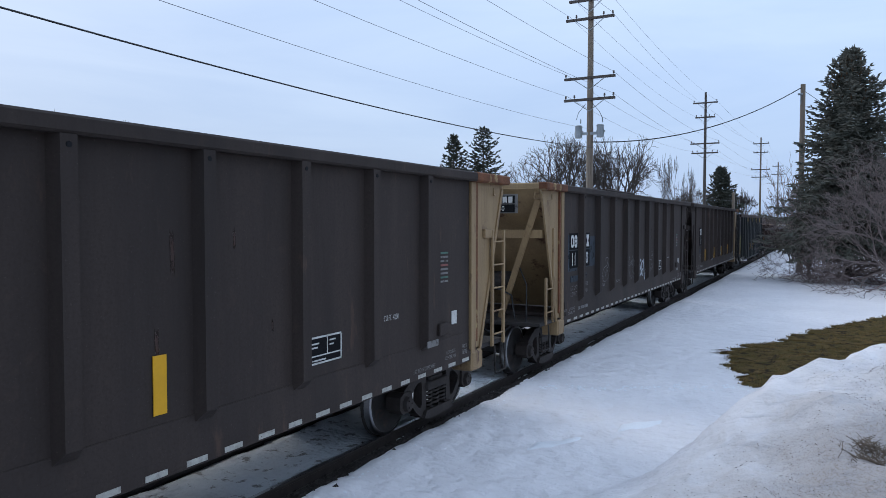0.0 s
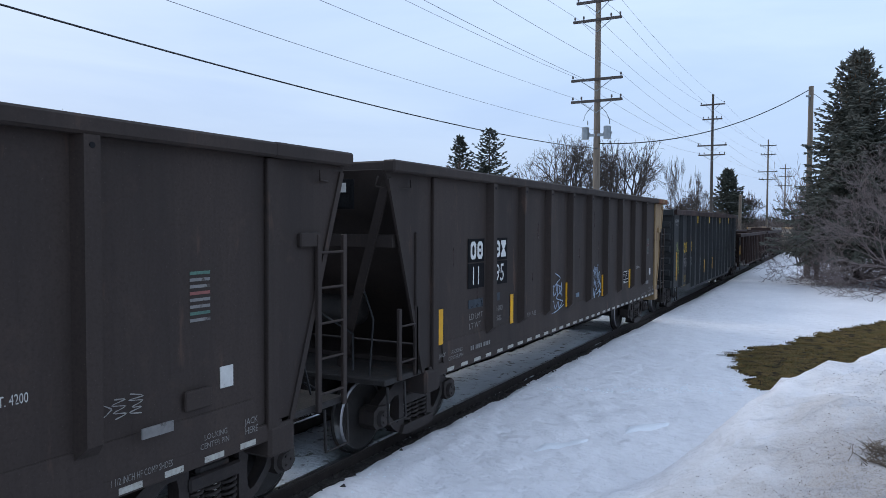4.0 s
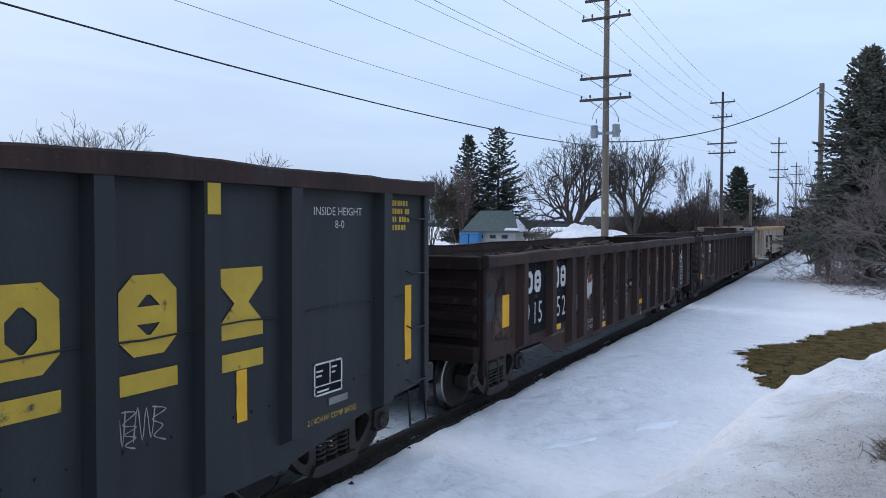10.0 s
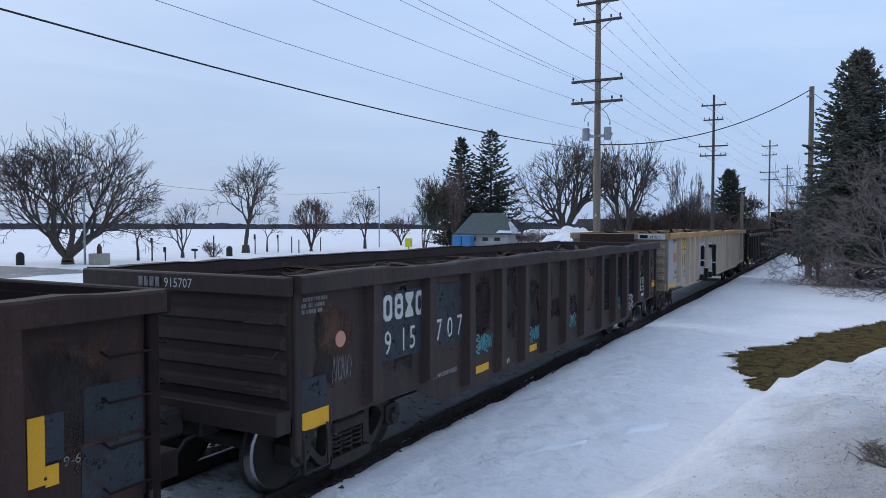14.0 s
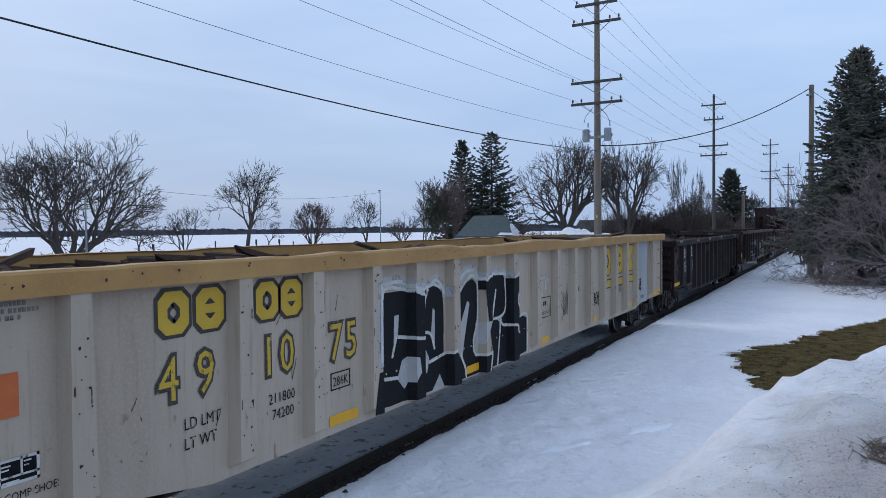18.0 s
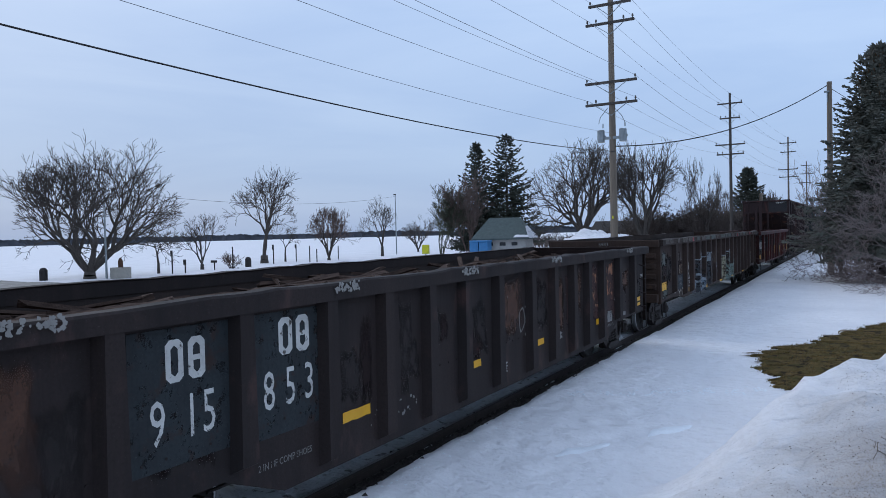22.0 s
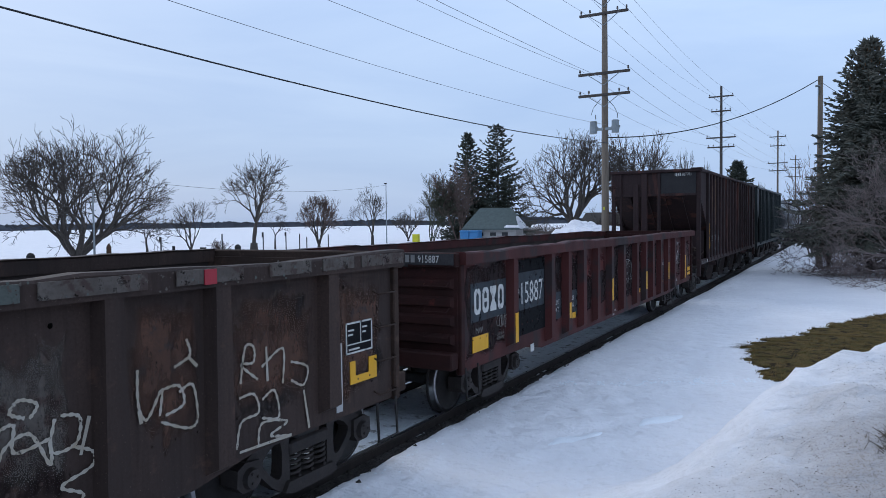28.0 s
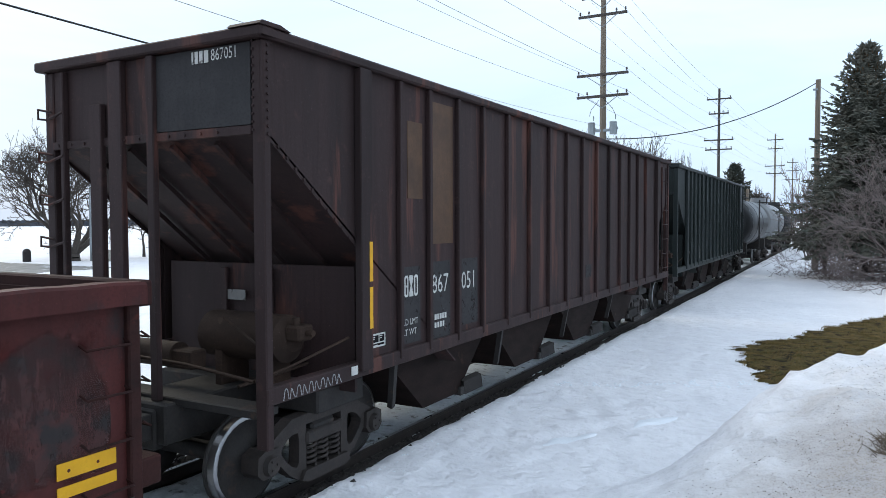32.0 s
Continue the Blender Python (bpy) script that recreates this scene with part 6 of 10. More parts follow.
# worn panels and drips on the coal cars
m_coaldrip = surface("dark_rust_drip", (0.060, 0.030, 0.022), (0.026, 0.018, 0.016), 0.8, scale=4, bump=0.05)
SOFT.append(m_coaldrip)
for car, shift, sd in ((c0, 1.53, 411), (c1, 1.08, 412), (c2, 1.53, 413)):
    r = random.Random(sd)
    ys = [.1] + [shift + 1.165 * k for k in range(9)] + [12.0]
    for k, (a, b) in enumerate(zip(ys, ys[1:])):
        for q in range(r.choice((0, 1, 2))):
            y, z = r.uniform(a + .15, b - .25), r.uniform(1.4, 2.9)
            stain(car, "rust_drip", m_coaldrip, y, y + r.uniform(.02, .06), z, z + r.uniform(.15, .5), sd + k + q * .37, .0222, .4)
weather(c4, POSTS4, 14.9, .95, 2.2, DARKS, 302, 3)
weather(c5, [1.25, 2.45, 3.53, 4.57, 5.47, 6.44, 7.41, 8.46, 9.64, 10.7, 11.65, 12.75, 13.88], 15.0, .95, 2.2, DARKS, 303, 2)
weather(c7, [1.2, 2.4, 3.5, 4.45, 5.35, 6.22, 7.2, 8.35, 9.29, 10.2, 11.0, 11.87, 12.94, 14.06], 15.2, .95, 2.2, DARKS, 304, 2)
weather(c8, [1.63, 3.0, 3.95, 4.92, 5.93, 6.82, 7.8, 8.8, 9.8, 10.75, 11.72, 12.68, 13.66, 14.6, 15.58, 16.55, 17.95], 19.2, .95, 2.3, MIXED, 305, 4)
stain(c8, "primer_patch", m_greygreen, .28, .86, 1.72, 2.18, 3.3, .0016, .25, "grey-green primer showing through")
stain(c8, "primer_patch", m_greygreen, .3, 1.1, .86, 1.2, 5.1, .0014, .3, "grey-green primer showing through")
for z0, ys in ((.97, [.22 + .115 * k for k in range(11)]), (1.30, [.30 + .2 * k for k in range(6)])):
    for y in ys:
        part("bolt_head", Shape().tube((FACE - .004, y, z0), (FACE + .014, y, z0), .017, .012, n=6), m_rusty, c8)
# black flecks laid on as the dark inside of small holes
chips(c8, 14.7, 18.9, 1.0, 2.2, m_void, 77, 16, .028, FACE + .003)
rs = random.Random(95)
y = .2
while y < 18.4:
    w = rs.uniform(.3, 1.1)
    plate(c8, "scraped_patch", rs.choice((m_palescrape, m_greygreen)), y, y + w, 2.37, 2.485, NEAR + .008, t=.008)
    y += w + rs.uniform(.05, .5)
# the red car: a sooty field in each bay, with bright red left at its edge
P9 = [0.1, 1.62, 3.17, 4.0, 4.84, 5.70, 6.66, 7.58, 8.74, 9.56, 10.30, 11.2, 12.06, 12.92, 14.34, 15.75]
for k, (a, b) in enumerate(zip(P9, P9[1:])):
    stain(c9, "bright_red_patch", m_brightred, a + .12, b - .12, 1.35 if k < 11 else 1.0, 2.2, 20 + k, .0004, .4)
    if k < 11:
        stain(c9, "sooty_field", m_soot, a + .09, b - .09, .92 + .06 * (k % 3), 2.27 - (.55 if k in (4, 5) else .05), 50 + 1.7 * k, .0008, .34 if k in (4, 5) else .24, "blackened field of paint", full=True)
    else:
        stain(c9, "sooty_field", m_mottle, a + .12, b - .14, 1.05, 2.1, 50 + 1.7 * k, .0008, .4, "mottled dark stain on red paint", full=True)
# tall charcoal car
words(c3, "INSIDE HEIGHT", 0.22, 2.92, .085, m_wht, FACE + .004, squeeze=.92)
words(c3, "8-0", 0.52, 2.79, .085, m_wht, FACE + .004)
words(c3, "INSIDE HEIGHT", 13.40, 2.91, .085, m_wht, FACE + .004, squeeze=.98)
words(c3, "8-0", 13.73, 2.78, .085, m_wht, FACE + .004)
words(c3, "MW", 0.02, 1.62, .12, m_greyst, FACE + .004)
for a in ((.60, .71, 1.04, 1.95), (3.66, 3.77, 1.02, 1.48), (9.82, 9.94, 1.10, 1.56), (12.40, 12.52, 1.12, 1.57), (15.02, 15.16, 1.22, 2.10)):
    strip(c3, *a)
for a in ((7.30, 7.42, 1.08, 1.54), (5.34, 5.46, 1.05, 1.52)):
    strip(c3, *a, NEAR - .006)
block_mark(c3, 1.87, 2.42, 1.90, 2.24, 2, m_csyel)
block_mark(c3, 2.83, 3.43, 1.91, 2.24, 2, m_csyel)
plate(c3, "faded_patch", m_hopgrey, 1.47, 2.67, 1.3, 1.8, FACE - .002)
plate(c3, "faded_patch", m_hopgrey, 3.88, 4.57, 1.38, 1.8, FACE - .002)
spaced(c3, "915", (1.90, 2.08, 2.22), 1.40, .33, m_greyst, .8)
spaced(c3, "28", (2.84, 3.14), 1.40, .33, m_wht, .8)
spaced(c3, "5", (3.94,), 1.41, .31, m_wht, .8)
words(c3, "186700", 2.83, 1.06, .09, m_csyel, FACE + .004, squeeze=.9)
words(c3, "76300", 2.88, .93, .09, m_csyel, FACE + .004, squeeze=.9)
words(c3, "LD LMT", 1.80, 1.02, .10, m_csyel, FACE + .004)
words(c3, "LT WT", 1.78, .88, .10, m_csyel, FACE + .004)
words(c3, "2 INCH HF COMP SHOES", 1.47, .76, .06, m_csyel, FACE + .004, squeeze=.85)
words(c3, "2 INCH HF COMP SHOES", 13.3, .86, .06, m_csyel, FACE + .004, squeeze=.85)
words(c3, "RELEASE ROD", 7.58, .70, .07, m_csyel, FACE + .004, squeeze=.56)
pointer_mark(c3, 7.79, .58, .11)
words(c3, "RETAINING VALVE", 8.62, .72, .07, m_csyel, FACE + .004, squeeze=.58)
pointer_mark(c3, 8.75, .57, .12)
bars(c3, 8.62, .86, .42, .04, 1, m_greyst, FACE)
m_lime = surface("lime_spray", (0.34, 0.38, 0.12), (0.22, 0.26, 0.1), 0.6, scale=5, bump=0.02, third=(0.04, 0.045, 0.045), third_amount=0.35, third_scale=7)
LIME = [[(0.57, 2.28), (0.49, 2.16), (0.5, 2.02), (0.59, 1.98), (0.66, 2.08), (0.65, 2.23), (0.57, 2.28)], [(0.52, 1.93), (0.59, 1.95), (0.61, 2.05), (0.7, 2.07), (0.7, 1.87), (0.76, 1.9), (0.79, 1.88)], [(0.87, 2.02), (0.81, 2.0), (0.82, 1.92), (0.88, 1.89), (0.92, 1.95), (0.87, 2.02)]]
LIME += [[(0.63, 1.76), (0.81, 1.85), (0.64, 1.75), (0.71, 1.66), (0.76, 1.78), (0.88, 1.7), (0.74, 1.52), (0.85, 1.55), (0.83, 1.47)], [(0.52, 1.71), (0.64, 1.67), (0.53, 1.59), (0.67, 1.64), (0.56, 1.51), (0.68, 1.45), (0.66, 1.56)], [(0.8, 1.37), (0.92, 1.38), (0.91, 1.45), (0.82, 1.42), (0.8, 1.32), (0.86, 1.26), (0.91, 1.3)]]
pen(c3, "spray_stroke", [[(a + .12, b) for a, b in k] for k in LIME], .032, m_lime, "lime spray stroke", FACE + .002)
scribble(c3, 4.74, 1.3, .6, .33, 64, m_scrib, FACE + .002, .016, 4)
scribble(c3, 4.80, .95, .45, .3, 65, m_scrib, FACE + .002, .016, 3)
pen(c3, "spray_stroke", [[(5.43, 1.62), (5.52, 1.62), (5.65, 1.58), (5.7, 1.5), (5.67, 1.41), (5.59, 1.38), (5.57, 1.35)], [(5.74, 1.41), (5.7, 1.56), (5.82, 1.65), (5.95, 1.61), (6.04, 1.45), (6.03, 1.26), (5.9, 1.18), (5.77, 1.19), (5.72, 1.27), (5.74, 1.36), (5.74, 1.41)], [(5.57, 1.39), (5.64, 1.4), (5.76, 1.29), (5.74, 1.19), (5.62, 1.15), (5.55, 1.15)], [(5.74, 1.19), (5.9, 1.2), (6.0, 1.13), (6.01, 0.98), (6.0, 0.9)], [(5.58, 1.04), (5.66, 1.16), (5.81, 1.14), (5.89, 1.02), (5.88, 0.94)]], .02, surface("thin_grey_spray", (0.16, 0.165, 0.175), (0.09, 0.095, 0.10), 0.7, scale=6, bump=0.02), "thin grey spray outline", FACE + .002)
scribble(c3, 9.6, 1.25, .38, .52, 67, m_scrib, FACE + .002, .014, 4)
scribble(c3, 11.18, 1.18, .5, .32, 68, m_scrib, FACE + .002, .012, 4)
scribble(c3, 14.5, 1.4, .2, .2, 69, m_scrib, FACE + .002, .01, 2)
part("stencil_disc", Shape().tube((FACE, 6.74, 1.14), (FACE + .002, 6.74, 1.14), .10, n=20), flaky(m_csyel, .40, 16.0), c3, "small round faded yellow stencil")
logo_blocks(c3, (10.36, 11.29, 12.21), 1.85, .50, .60, m_csyel, FACE + .002)
placard(c3, 13.40, 1.12, .44, .33, FACE + .002)
plate(c3, "routing_board", m_greyst, 13.62, 13.92, 1.0, 1.07, FACE + .006)
bars(c3, 14.75, 2.75, .35, .34, 4, m_csyel, FACE)
for y in (3.75, 6.39, 9.25, 12.0):
    plate(c3, "yellow_chip", m_csyel, y, y + .13, 2.90, 3.15, NEAR - .004)
stain(c3, "rust_stain", m_soot7, 5.63, 5.87, 2.0, 2.40, 9.1, .003, .3)
# no opening is cut: a flat black patch paints the hole's unlit inside
part("torn_hole", Shape().add([(FACE + .005, 5.64, 2.03), (FACE + .005, 5.82, 2.04), (FACE + .005, 5.85, 2.2), (FACE + .005, 5.82, 2.33), (FACE + .005, 5.72, 2.25), (FACE + .005, 5.65, 2.13)], [(0, 1, 2, 3, 4, 5)]), m_void, c3, "ragged hole torn in the side")
part("weld_rod", Shape().path([(FACE + .01, k * .5, 1.98 + .015 * math.sin(k * 2.1)) for k in range(1, 31)], .009, 5), m_charcoal, c3)
words(c3, "915285", -.2, 3.17, .11, m_greyst, -.125, end=True)
# brown car with peeling paint
plate(c4, "black_patch", m_blk2, 1.48, 2.40, 1.0, 2.2, FACE - .002)
plate(c4, "black_patch", m_blk2, 2.68, 3.46, 1.02, 2.2, FACE - .002)
for a in ((1.48, 2.38, 1.53, 1.68), (1.5, 2.38, 2.0, 2.2), (2.68, 3.46, 1.48, 1.70), (2.70, 3.44, 1.86, 2.2), (1.5, 2.3, .98, 1.14),):
    stain(c4, 'scraped_patch', m_palescrape, a[0], a[1], a[2], a[3], a[0] * 10, .0026, .3)
block_mark(c4, 1.56, 2.18, 1.68, 2.04, 2, m_wht)
block_mark(c4, 2.77, 3.34, 1.68, 2.06, 2, m_wht)
spaced(c4, "915", (1.54, 1.84, 2.06), 1.16, .38, m_wht, .72)
spaced(c4, "152", (2.68, 2.90, 3.16), 1.16, .38, m_wht, .72)
for a in ((2.66, 3.12, .92, 1.02), (5.30, 5.76, .62, .73), (8.5, 8.95, .82, .93), (10.84, 11.29, .87, .97)):
    strip(c4, *a)
plate(c4, "reflector_strip", m_yel, 13.94, 14.05, 1.14, 1.60, FACE + .003)
plate(c4, "reflector_strip", m_yel, 14.051, 14.14, 1.12, 1.26, FACE + .003)
words(c4, "2 IN HF COMP SHOES", 2.64, .83, .065, m_greyst, FACE + .004, squeeze=.82)
plate(c4, "reflector_strip", m_yel, .70, .93, 1.25, 1.74, FACE + .003)
plate(c4, "slate_patch", m_bluep, .08, .40, 1.40, 1.80, FACE - .002)
stain(c4, "scraped_patch", m_palescrape, .45, 1.05, 1.1, 1.8, 4.4, .0022, .3)
words(c4, "915152", -.1, 2.06, .10, m_greyst, -.125, end=True)
words(c4, "MW", .1, 1.74, .10, m_greyst, -.125, end=True)
stain(c4, "white_patch", m_whitepatch, 4.29, 4.98, 1.27, 1.84, 5.5, .0030, .18, "white paint patch flaking to orange rust")
stain(c4, "rust_stain", m_peelr, 4.55, 4.92, 1.62, 1.83, 6.6, .0034, .6)
stain(c4, "primer_patch", m_greygreen, 3.62, 4.2, 1.0, 1.58, 8.1, .0030, .25, "grey-green primer patch")
for y in (5.2, 7.1):
    stain(c4, "scraped_patch", m_palescrape, y, y + .15, .85, 1.72, y, .0030, .2)
words(c4, "LD LMT", 4.6, .82, .08, m_wht, FACE + .004, squeeze=.95)
words(c4, "LT WT", 4.6, .70, .08, m_wht, FACE + .004, squeeze=.95)
words(c4, "194300", 5.34, .90, .08, m_wht, FACE + .004)
words(c4, "68700", 5.40, .78, .08, m_wht, FACE + .004)
plate(c4, "dark_patch", m_blk2, 7.45, 7.95, 1.28, 1.5, FACE - .002)
words(c4, "MW", 7.55, 1.33, .11, m_wht, FACE + .004)
words(c4, "RETAINING VALVE", 8.5, .68, .06, m_greyst, FACE + .004, squeeze=.8)
pointer_mark(c4, 8.62, .52, .13)
pen(c4, "spray_stroke", [[(9.15, 1.47), (9.05, 1.5), (8.97, 1.42), (8.97, 1.32), (9.04, 1.26), (9.15, 1.29)], [(9.37, 1.5), (9.36, 1.32), (9.42, 1.25), (9.5, 1.28), (9.52, 1.5)]], .03, m_scrib, "chalky white letter", FACE + .002)
plate(c4, "reflector_strip", m_greyst, 8.82, 8.87, 1.1, 1.63, FACE + .001)
scribble(c4, 5.9, 1.0, .6, .12, 72, m_scrib, FACE + .002, .02, 3)
for a, sd in (((9.98, 10.50, 1.4, 2.03), 1), ((10.90, 11.36, 1.32, 1.84), 2), ((11.70, 12.34, 1.28, 2.08), 3)):
    stain(c4, "rust_stain", m_rustpatch, a[0] - .06, a[1] + .06, a[2] - .1, a[3] + .04, 20 + sd, .0012, .3)
    stain(c4, "peeling_paint", m_peel if sd != 2 else m_peelr, *a, 30 + sd, .0016, .45, "peeling cream paint on rust")
words(c4, "4x4", 12.92, 1.62, .42, m_wht, FACE + .004, squeeze=.70)
scribble(c4, 13.05, 1.5, .6, .13, 73, m_scrib, FACE + .002, .015, 4)
plate(c4, "blue_patch", m_bluep, 12.98, 13.74, .98, 1.55, FACE - .002)
placard(c4, 13.1, 1.08, .48, .4, FACE + .002)
plate(c4, "routing_board", m_greyst, 13.3, 13.6, .93, 1.0, FACE + .006)
words(c4, "9-6", 14.17, 1.22, .07, m_greyst, FACE + .004)
plate(c4, "blue_patch", m_bluep, 14.05, 14.18, 1.28, 1.60, FACE - .002)
plate(c4, "blue_patch", m_bluep, 14.30, 14.78, .92, 1.30, FACE - .002)
plate(c4, "slate_patch", m_darkslate, 14.32, 14.78, 1.33, 1.72, FACE - .003)
words(c4, "2 IN HF COMP SHOES", 12.0, .86, .065, m_wht, FACE + .004, squeeze=.8)
words(c4, "33-0-S", 5.1, 1.15, .1, m_scrib, FACE + .004, squeeze=1.4)
for y in (6.9, 9.75):
    chips(c4, y, y + .1, .9, 1.7, m_greyst, int(y * 9), 40, .032, NEAR - .004)
# dark car with stencilled figures
plate(c5, "slate_patch", m_bluep, 1.46, 2.41, 1.28, 2.08, FACE - .002)
plate(c5, "slate_patch", m_bluep, 2.66, 3.55, 1.28, 2.08, FACE - .002)
plate(c5, "slate_patch", m_bluep, .05, .50, 1.02, 1.34, FACE - .002)
block_mark(c5, 1.52, 2.39, 1.74, 2.04, 4, m_wht)
spaced(c5, "915", (1.53, 1.86, 2.06), 1.35, .29, m_wht, .78)
spaced(c5, "707", (2.70, 2.99, 3.26), 1.35, .29, m_wht, .82)
part("pink_disc", Shape().tube((FACE, .74, 1.66), (FACE + .002, .74, 1.66), .085, n=24), surface("pink_primer", (.55, .27, .19), (.4, .2, .15), .7, scale=5, bump=.03), c5, "round pink primer spot")
scribble(c5, .62, 1.18, .3, .34, 74, m_greyst, FACE + .002, .008, 4)
for a in ((.08, .54, .83, 1.01), (3.8, 4.26, .70, .81), (5.7, 6.15, .70, .81), (9.62, 10.06, .71, .81)):
    strip(c5, *a)
plate(c5, "reflector_strip", m_yel, 14.58, 14.98, 1.13, 1.31, FACE + .003, "yellow reflective panel")
m_teal = surface("teal_spray", (0.08, 0.30, 0.33), (0.06, 0.22, 0.25), 0.6, scale=5, bump=0.02)
for k, (y, z) in enumerate(((3.85, .98), (5.72, .85), (7.68, .85), (10.9, .86))):
    scribble(c5, y, z, .5, .3, 75 + k, m_teal, FACE + .002, .025, 4)
words(c5, "MW", 4.78, .66, .1, m_wht, FACE + .004)
words(c5, "2IN HF COMP SHOES", 2.62, .86, .06, m_wht, FACE + .004, squeeze=.85)
words(c5, "2IN HF COMP SHOES", 11.75, .72, .06, m_wht, FACE + .004, squeeze=.85)
bars(c5, .1, 1.98, .45, .16, 3, m_greyst, FACE)
for a, sd in (((9.85, 10.3, 1.35, 1.95), 1), ((10.98, 11.42, 1.34, 1.97), 2), ((12.08, 12.52, 1.4, 1.92), 3)):
    stain(c5, "peeling_paint", m_palepeel, *a, 40 + sd, .0030, .45, "peeling pale paint")
for a in ((10.9, 11.49, 1.14, 1.28), (11.92, 12.58, 1.20, 1.34), (9.8, 10.35, 1.14, 1.28)):
    stain(c5, "peeling_paint", m_palepeel, *a, a[0] * 7, .0030, .4)
plate(c5, "dark_patch", m_blk2, 9.75, 10.5, .95, 2.1, FACE - .003)
plate(c5, "dark_patch", m_blk2, 10.85, 11.55, .95, 2.1, FACE - .003)
plate(c5, "dark_patch", m_blk2, 11.9, 12.65, .95, 2.1, FACE - .003)
scribble(c5, 11.8, .78, .8, .38, 79, m_halo, FACE + .003, .045, 3)
pen(c5, "spray_stroke", [[(13.07, 1.57), (13.02, 1.37), (12.91, 1.3), (12.79, 1.37), (12.72, 1.55), (12.73, 1.75), (12.81, 1.89), (12.93, 1.9), (13.04, 1.77), (13.07, 1.6)], [(13.45, 1.79), (13.35, 1.63), (13.23, 1.44)]], .022, m_scrib, "pale spray stroke", FACE + .003)
placard(c5, 13.33, 1.12, .36, .34, FACE + .002)
plate(c5, "rust_strip", m_peelr, 13.1, 13.26, 1.1, 1.42, FACE + .001)
plate(c5, "routing_board", m_wht, 13.4, 13.65, .98, 1.05, FACE + .006)
words(c5, "8-17", 14.5, 1.55, .14, m_scrib, FACE + .004)
words(c5, "915707", -.15, 2.21, .10, m_wht, -.125, end=True)
for car, y, z in ((c4, -.1, 2.06), (c5, -.15, 2.21), (c9, .92, 2.28)):
    s = Shape()
    for j in range(4):
        s.box(y - .36 + .085 * j, y - .30 + .085 * j, -.147, -.142, z, z + .10, 0)
    part("owner_mark", s, m_greyst, car, "plain shapes of the owner's mark")
# long white car
m_edge = surface("dark_letter_edge", (0.05, 0.045, 0.04), None, 0.6, scale=5, bump=0.0)


def outlined(text, y, z, h):
    words(c6, text, y, z, h, m_edge, FACE + .004, squeeze=.8, name="numeral", bold=.03)
    words(c6, text, y + .008, z + .004, h * .98, m_logoyel, FACE + .005, squeeze=.8, name="numeral")


logo_blocks(c6, (2.40, 2.76), 2.04, .29, .34, m_logoyel, FACE + .002, False, m_edge)
logo_blocks(c6, (3.42, 3.74), 2.04, .28, .34, m_logoyel, FACE + .002, False, m_edge)
outlined("4", 2.38, 1.52, .37)
outlined("9", 2.74, 1.52, .37)
outlined("1", 3.46, 1.52, .38)
outlined("0", 3.70, 1.52, .38)
outlined("7", 4.42, 1.50, .40)
outlined("5", 4.68, 1.50, .40)
s = Shape()
for a, b, c, d in ((0, .32, 0, .012), (0, .32, .17, .182), (0, .012, 0, .18), (.308, .32, 0, .18)):
    s.box(FACE - .002, FACE + .002, 4.45 + a, 4.45 + b, 1.19 + c, 1.19 + d, 0)
part("stencil_box", s, m_black, c6)
words(c6, "286K", 4.48, 1.23, .10, m_black, FACE + .004, squeeze=.85)
words(c6, "211800", 3.56, 1.25, .10, m_black, FACE + .004, squeeze=.85)
words(c6, "74200", 3.60, 1.10, .10, m_black, FACE + .004, squeeze=.85)
words(c6, "LD LMT", 2.62, 1.26, .10, m_black, FACE + .004, squeeze=.8)
words(c6, "LT WT", 2.62, 1.10, .10, m_black, FACE + .004, squeeze=.8)
words(c6, "2 INCH HF COMP SHOES", .95, 1.16, .055, m_black, FACE + .004, squeeze=.8)
bars(c6, .98, 2.30, .55, .12, 3, m_greyst, FACE)
for a in ((4.42, 4.9, .82, .93), (.36, 1.25, .90, 1.02), (18.45, 19.35, .90, 1.02), (15.80, 16.25, .86, .97), (12.88, 13.34, .82, .93), (10.1, 10.55, .80, .91), (7.4, 7.86, .80, .91)):
    strip(c6, *a)
plate(c6, "pale_panel", m_palebl, .30, .92, .88, 2.40, FACE - .002)
plate(c6, "pale_panel", m_palebl, 16.56, 17.82, .84, 2.42, FACE - .002)
plate(c6, "orange_placard", m_orange, 1.07, 1.36, 1.69, 1.97, FACE + .002)
plate(c6, "orange_placard", m_orange, 18.24, 18.51, 1.66, 1.96, FACE + .002)
plate(c6, "black_patch", m_blk2, 16.68, 17.12, 1.16, 1.50, FACE + .004)
placard(c6, 16.68, 1.16, .44, .34, FACE + .008)
placard(c6, 1.22, 1.26, .26, .17, FACE + .002)
plate(c6, "routing_board", m_greyst, 17.1, 17.4, .95, 1.04, FACE + .006)
logo_blocks(c6, (13.86, 14.86, 15.80), 1.75, .52, .62, m_logoyel, FACE + .002, True, m_edge)
s = Shape()
for a, b, c, d in ((0, .54, 0, .012), (0, .54, .35, .362), (0, .012, 0, .36), (.528, .54, 0, .36)):
    s.box(FACE - .002, FACE + .002, 10.1 + a, 10.1 + b, 1.25 + c, 1.25 + d, 0)
part("stencil_box", s, m_black, c6)
words(c6, "Quality Car", 10.13, 1.31, .075, m_black, FACE + .004, squeeze=.85)
words(c6, "a", 10.18, 1.46, .075, m_black, FACE + .004)
bars(c6, 10.30, 1.46, .2, .075, 1, m_black, FACE)
scribble(c6, 12.82, 1.17, .7, .3, 81, m_black, FACE + .002, .03, 6)
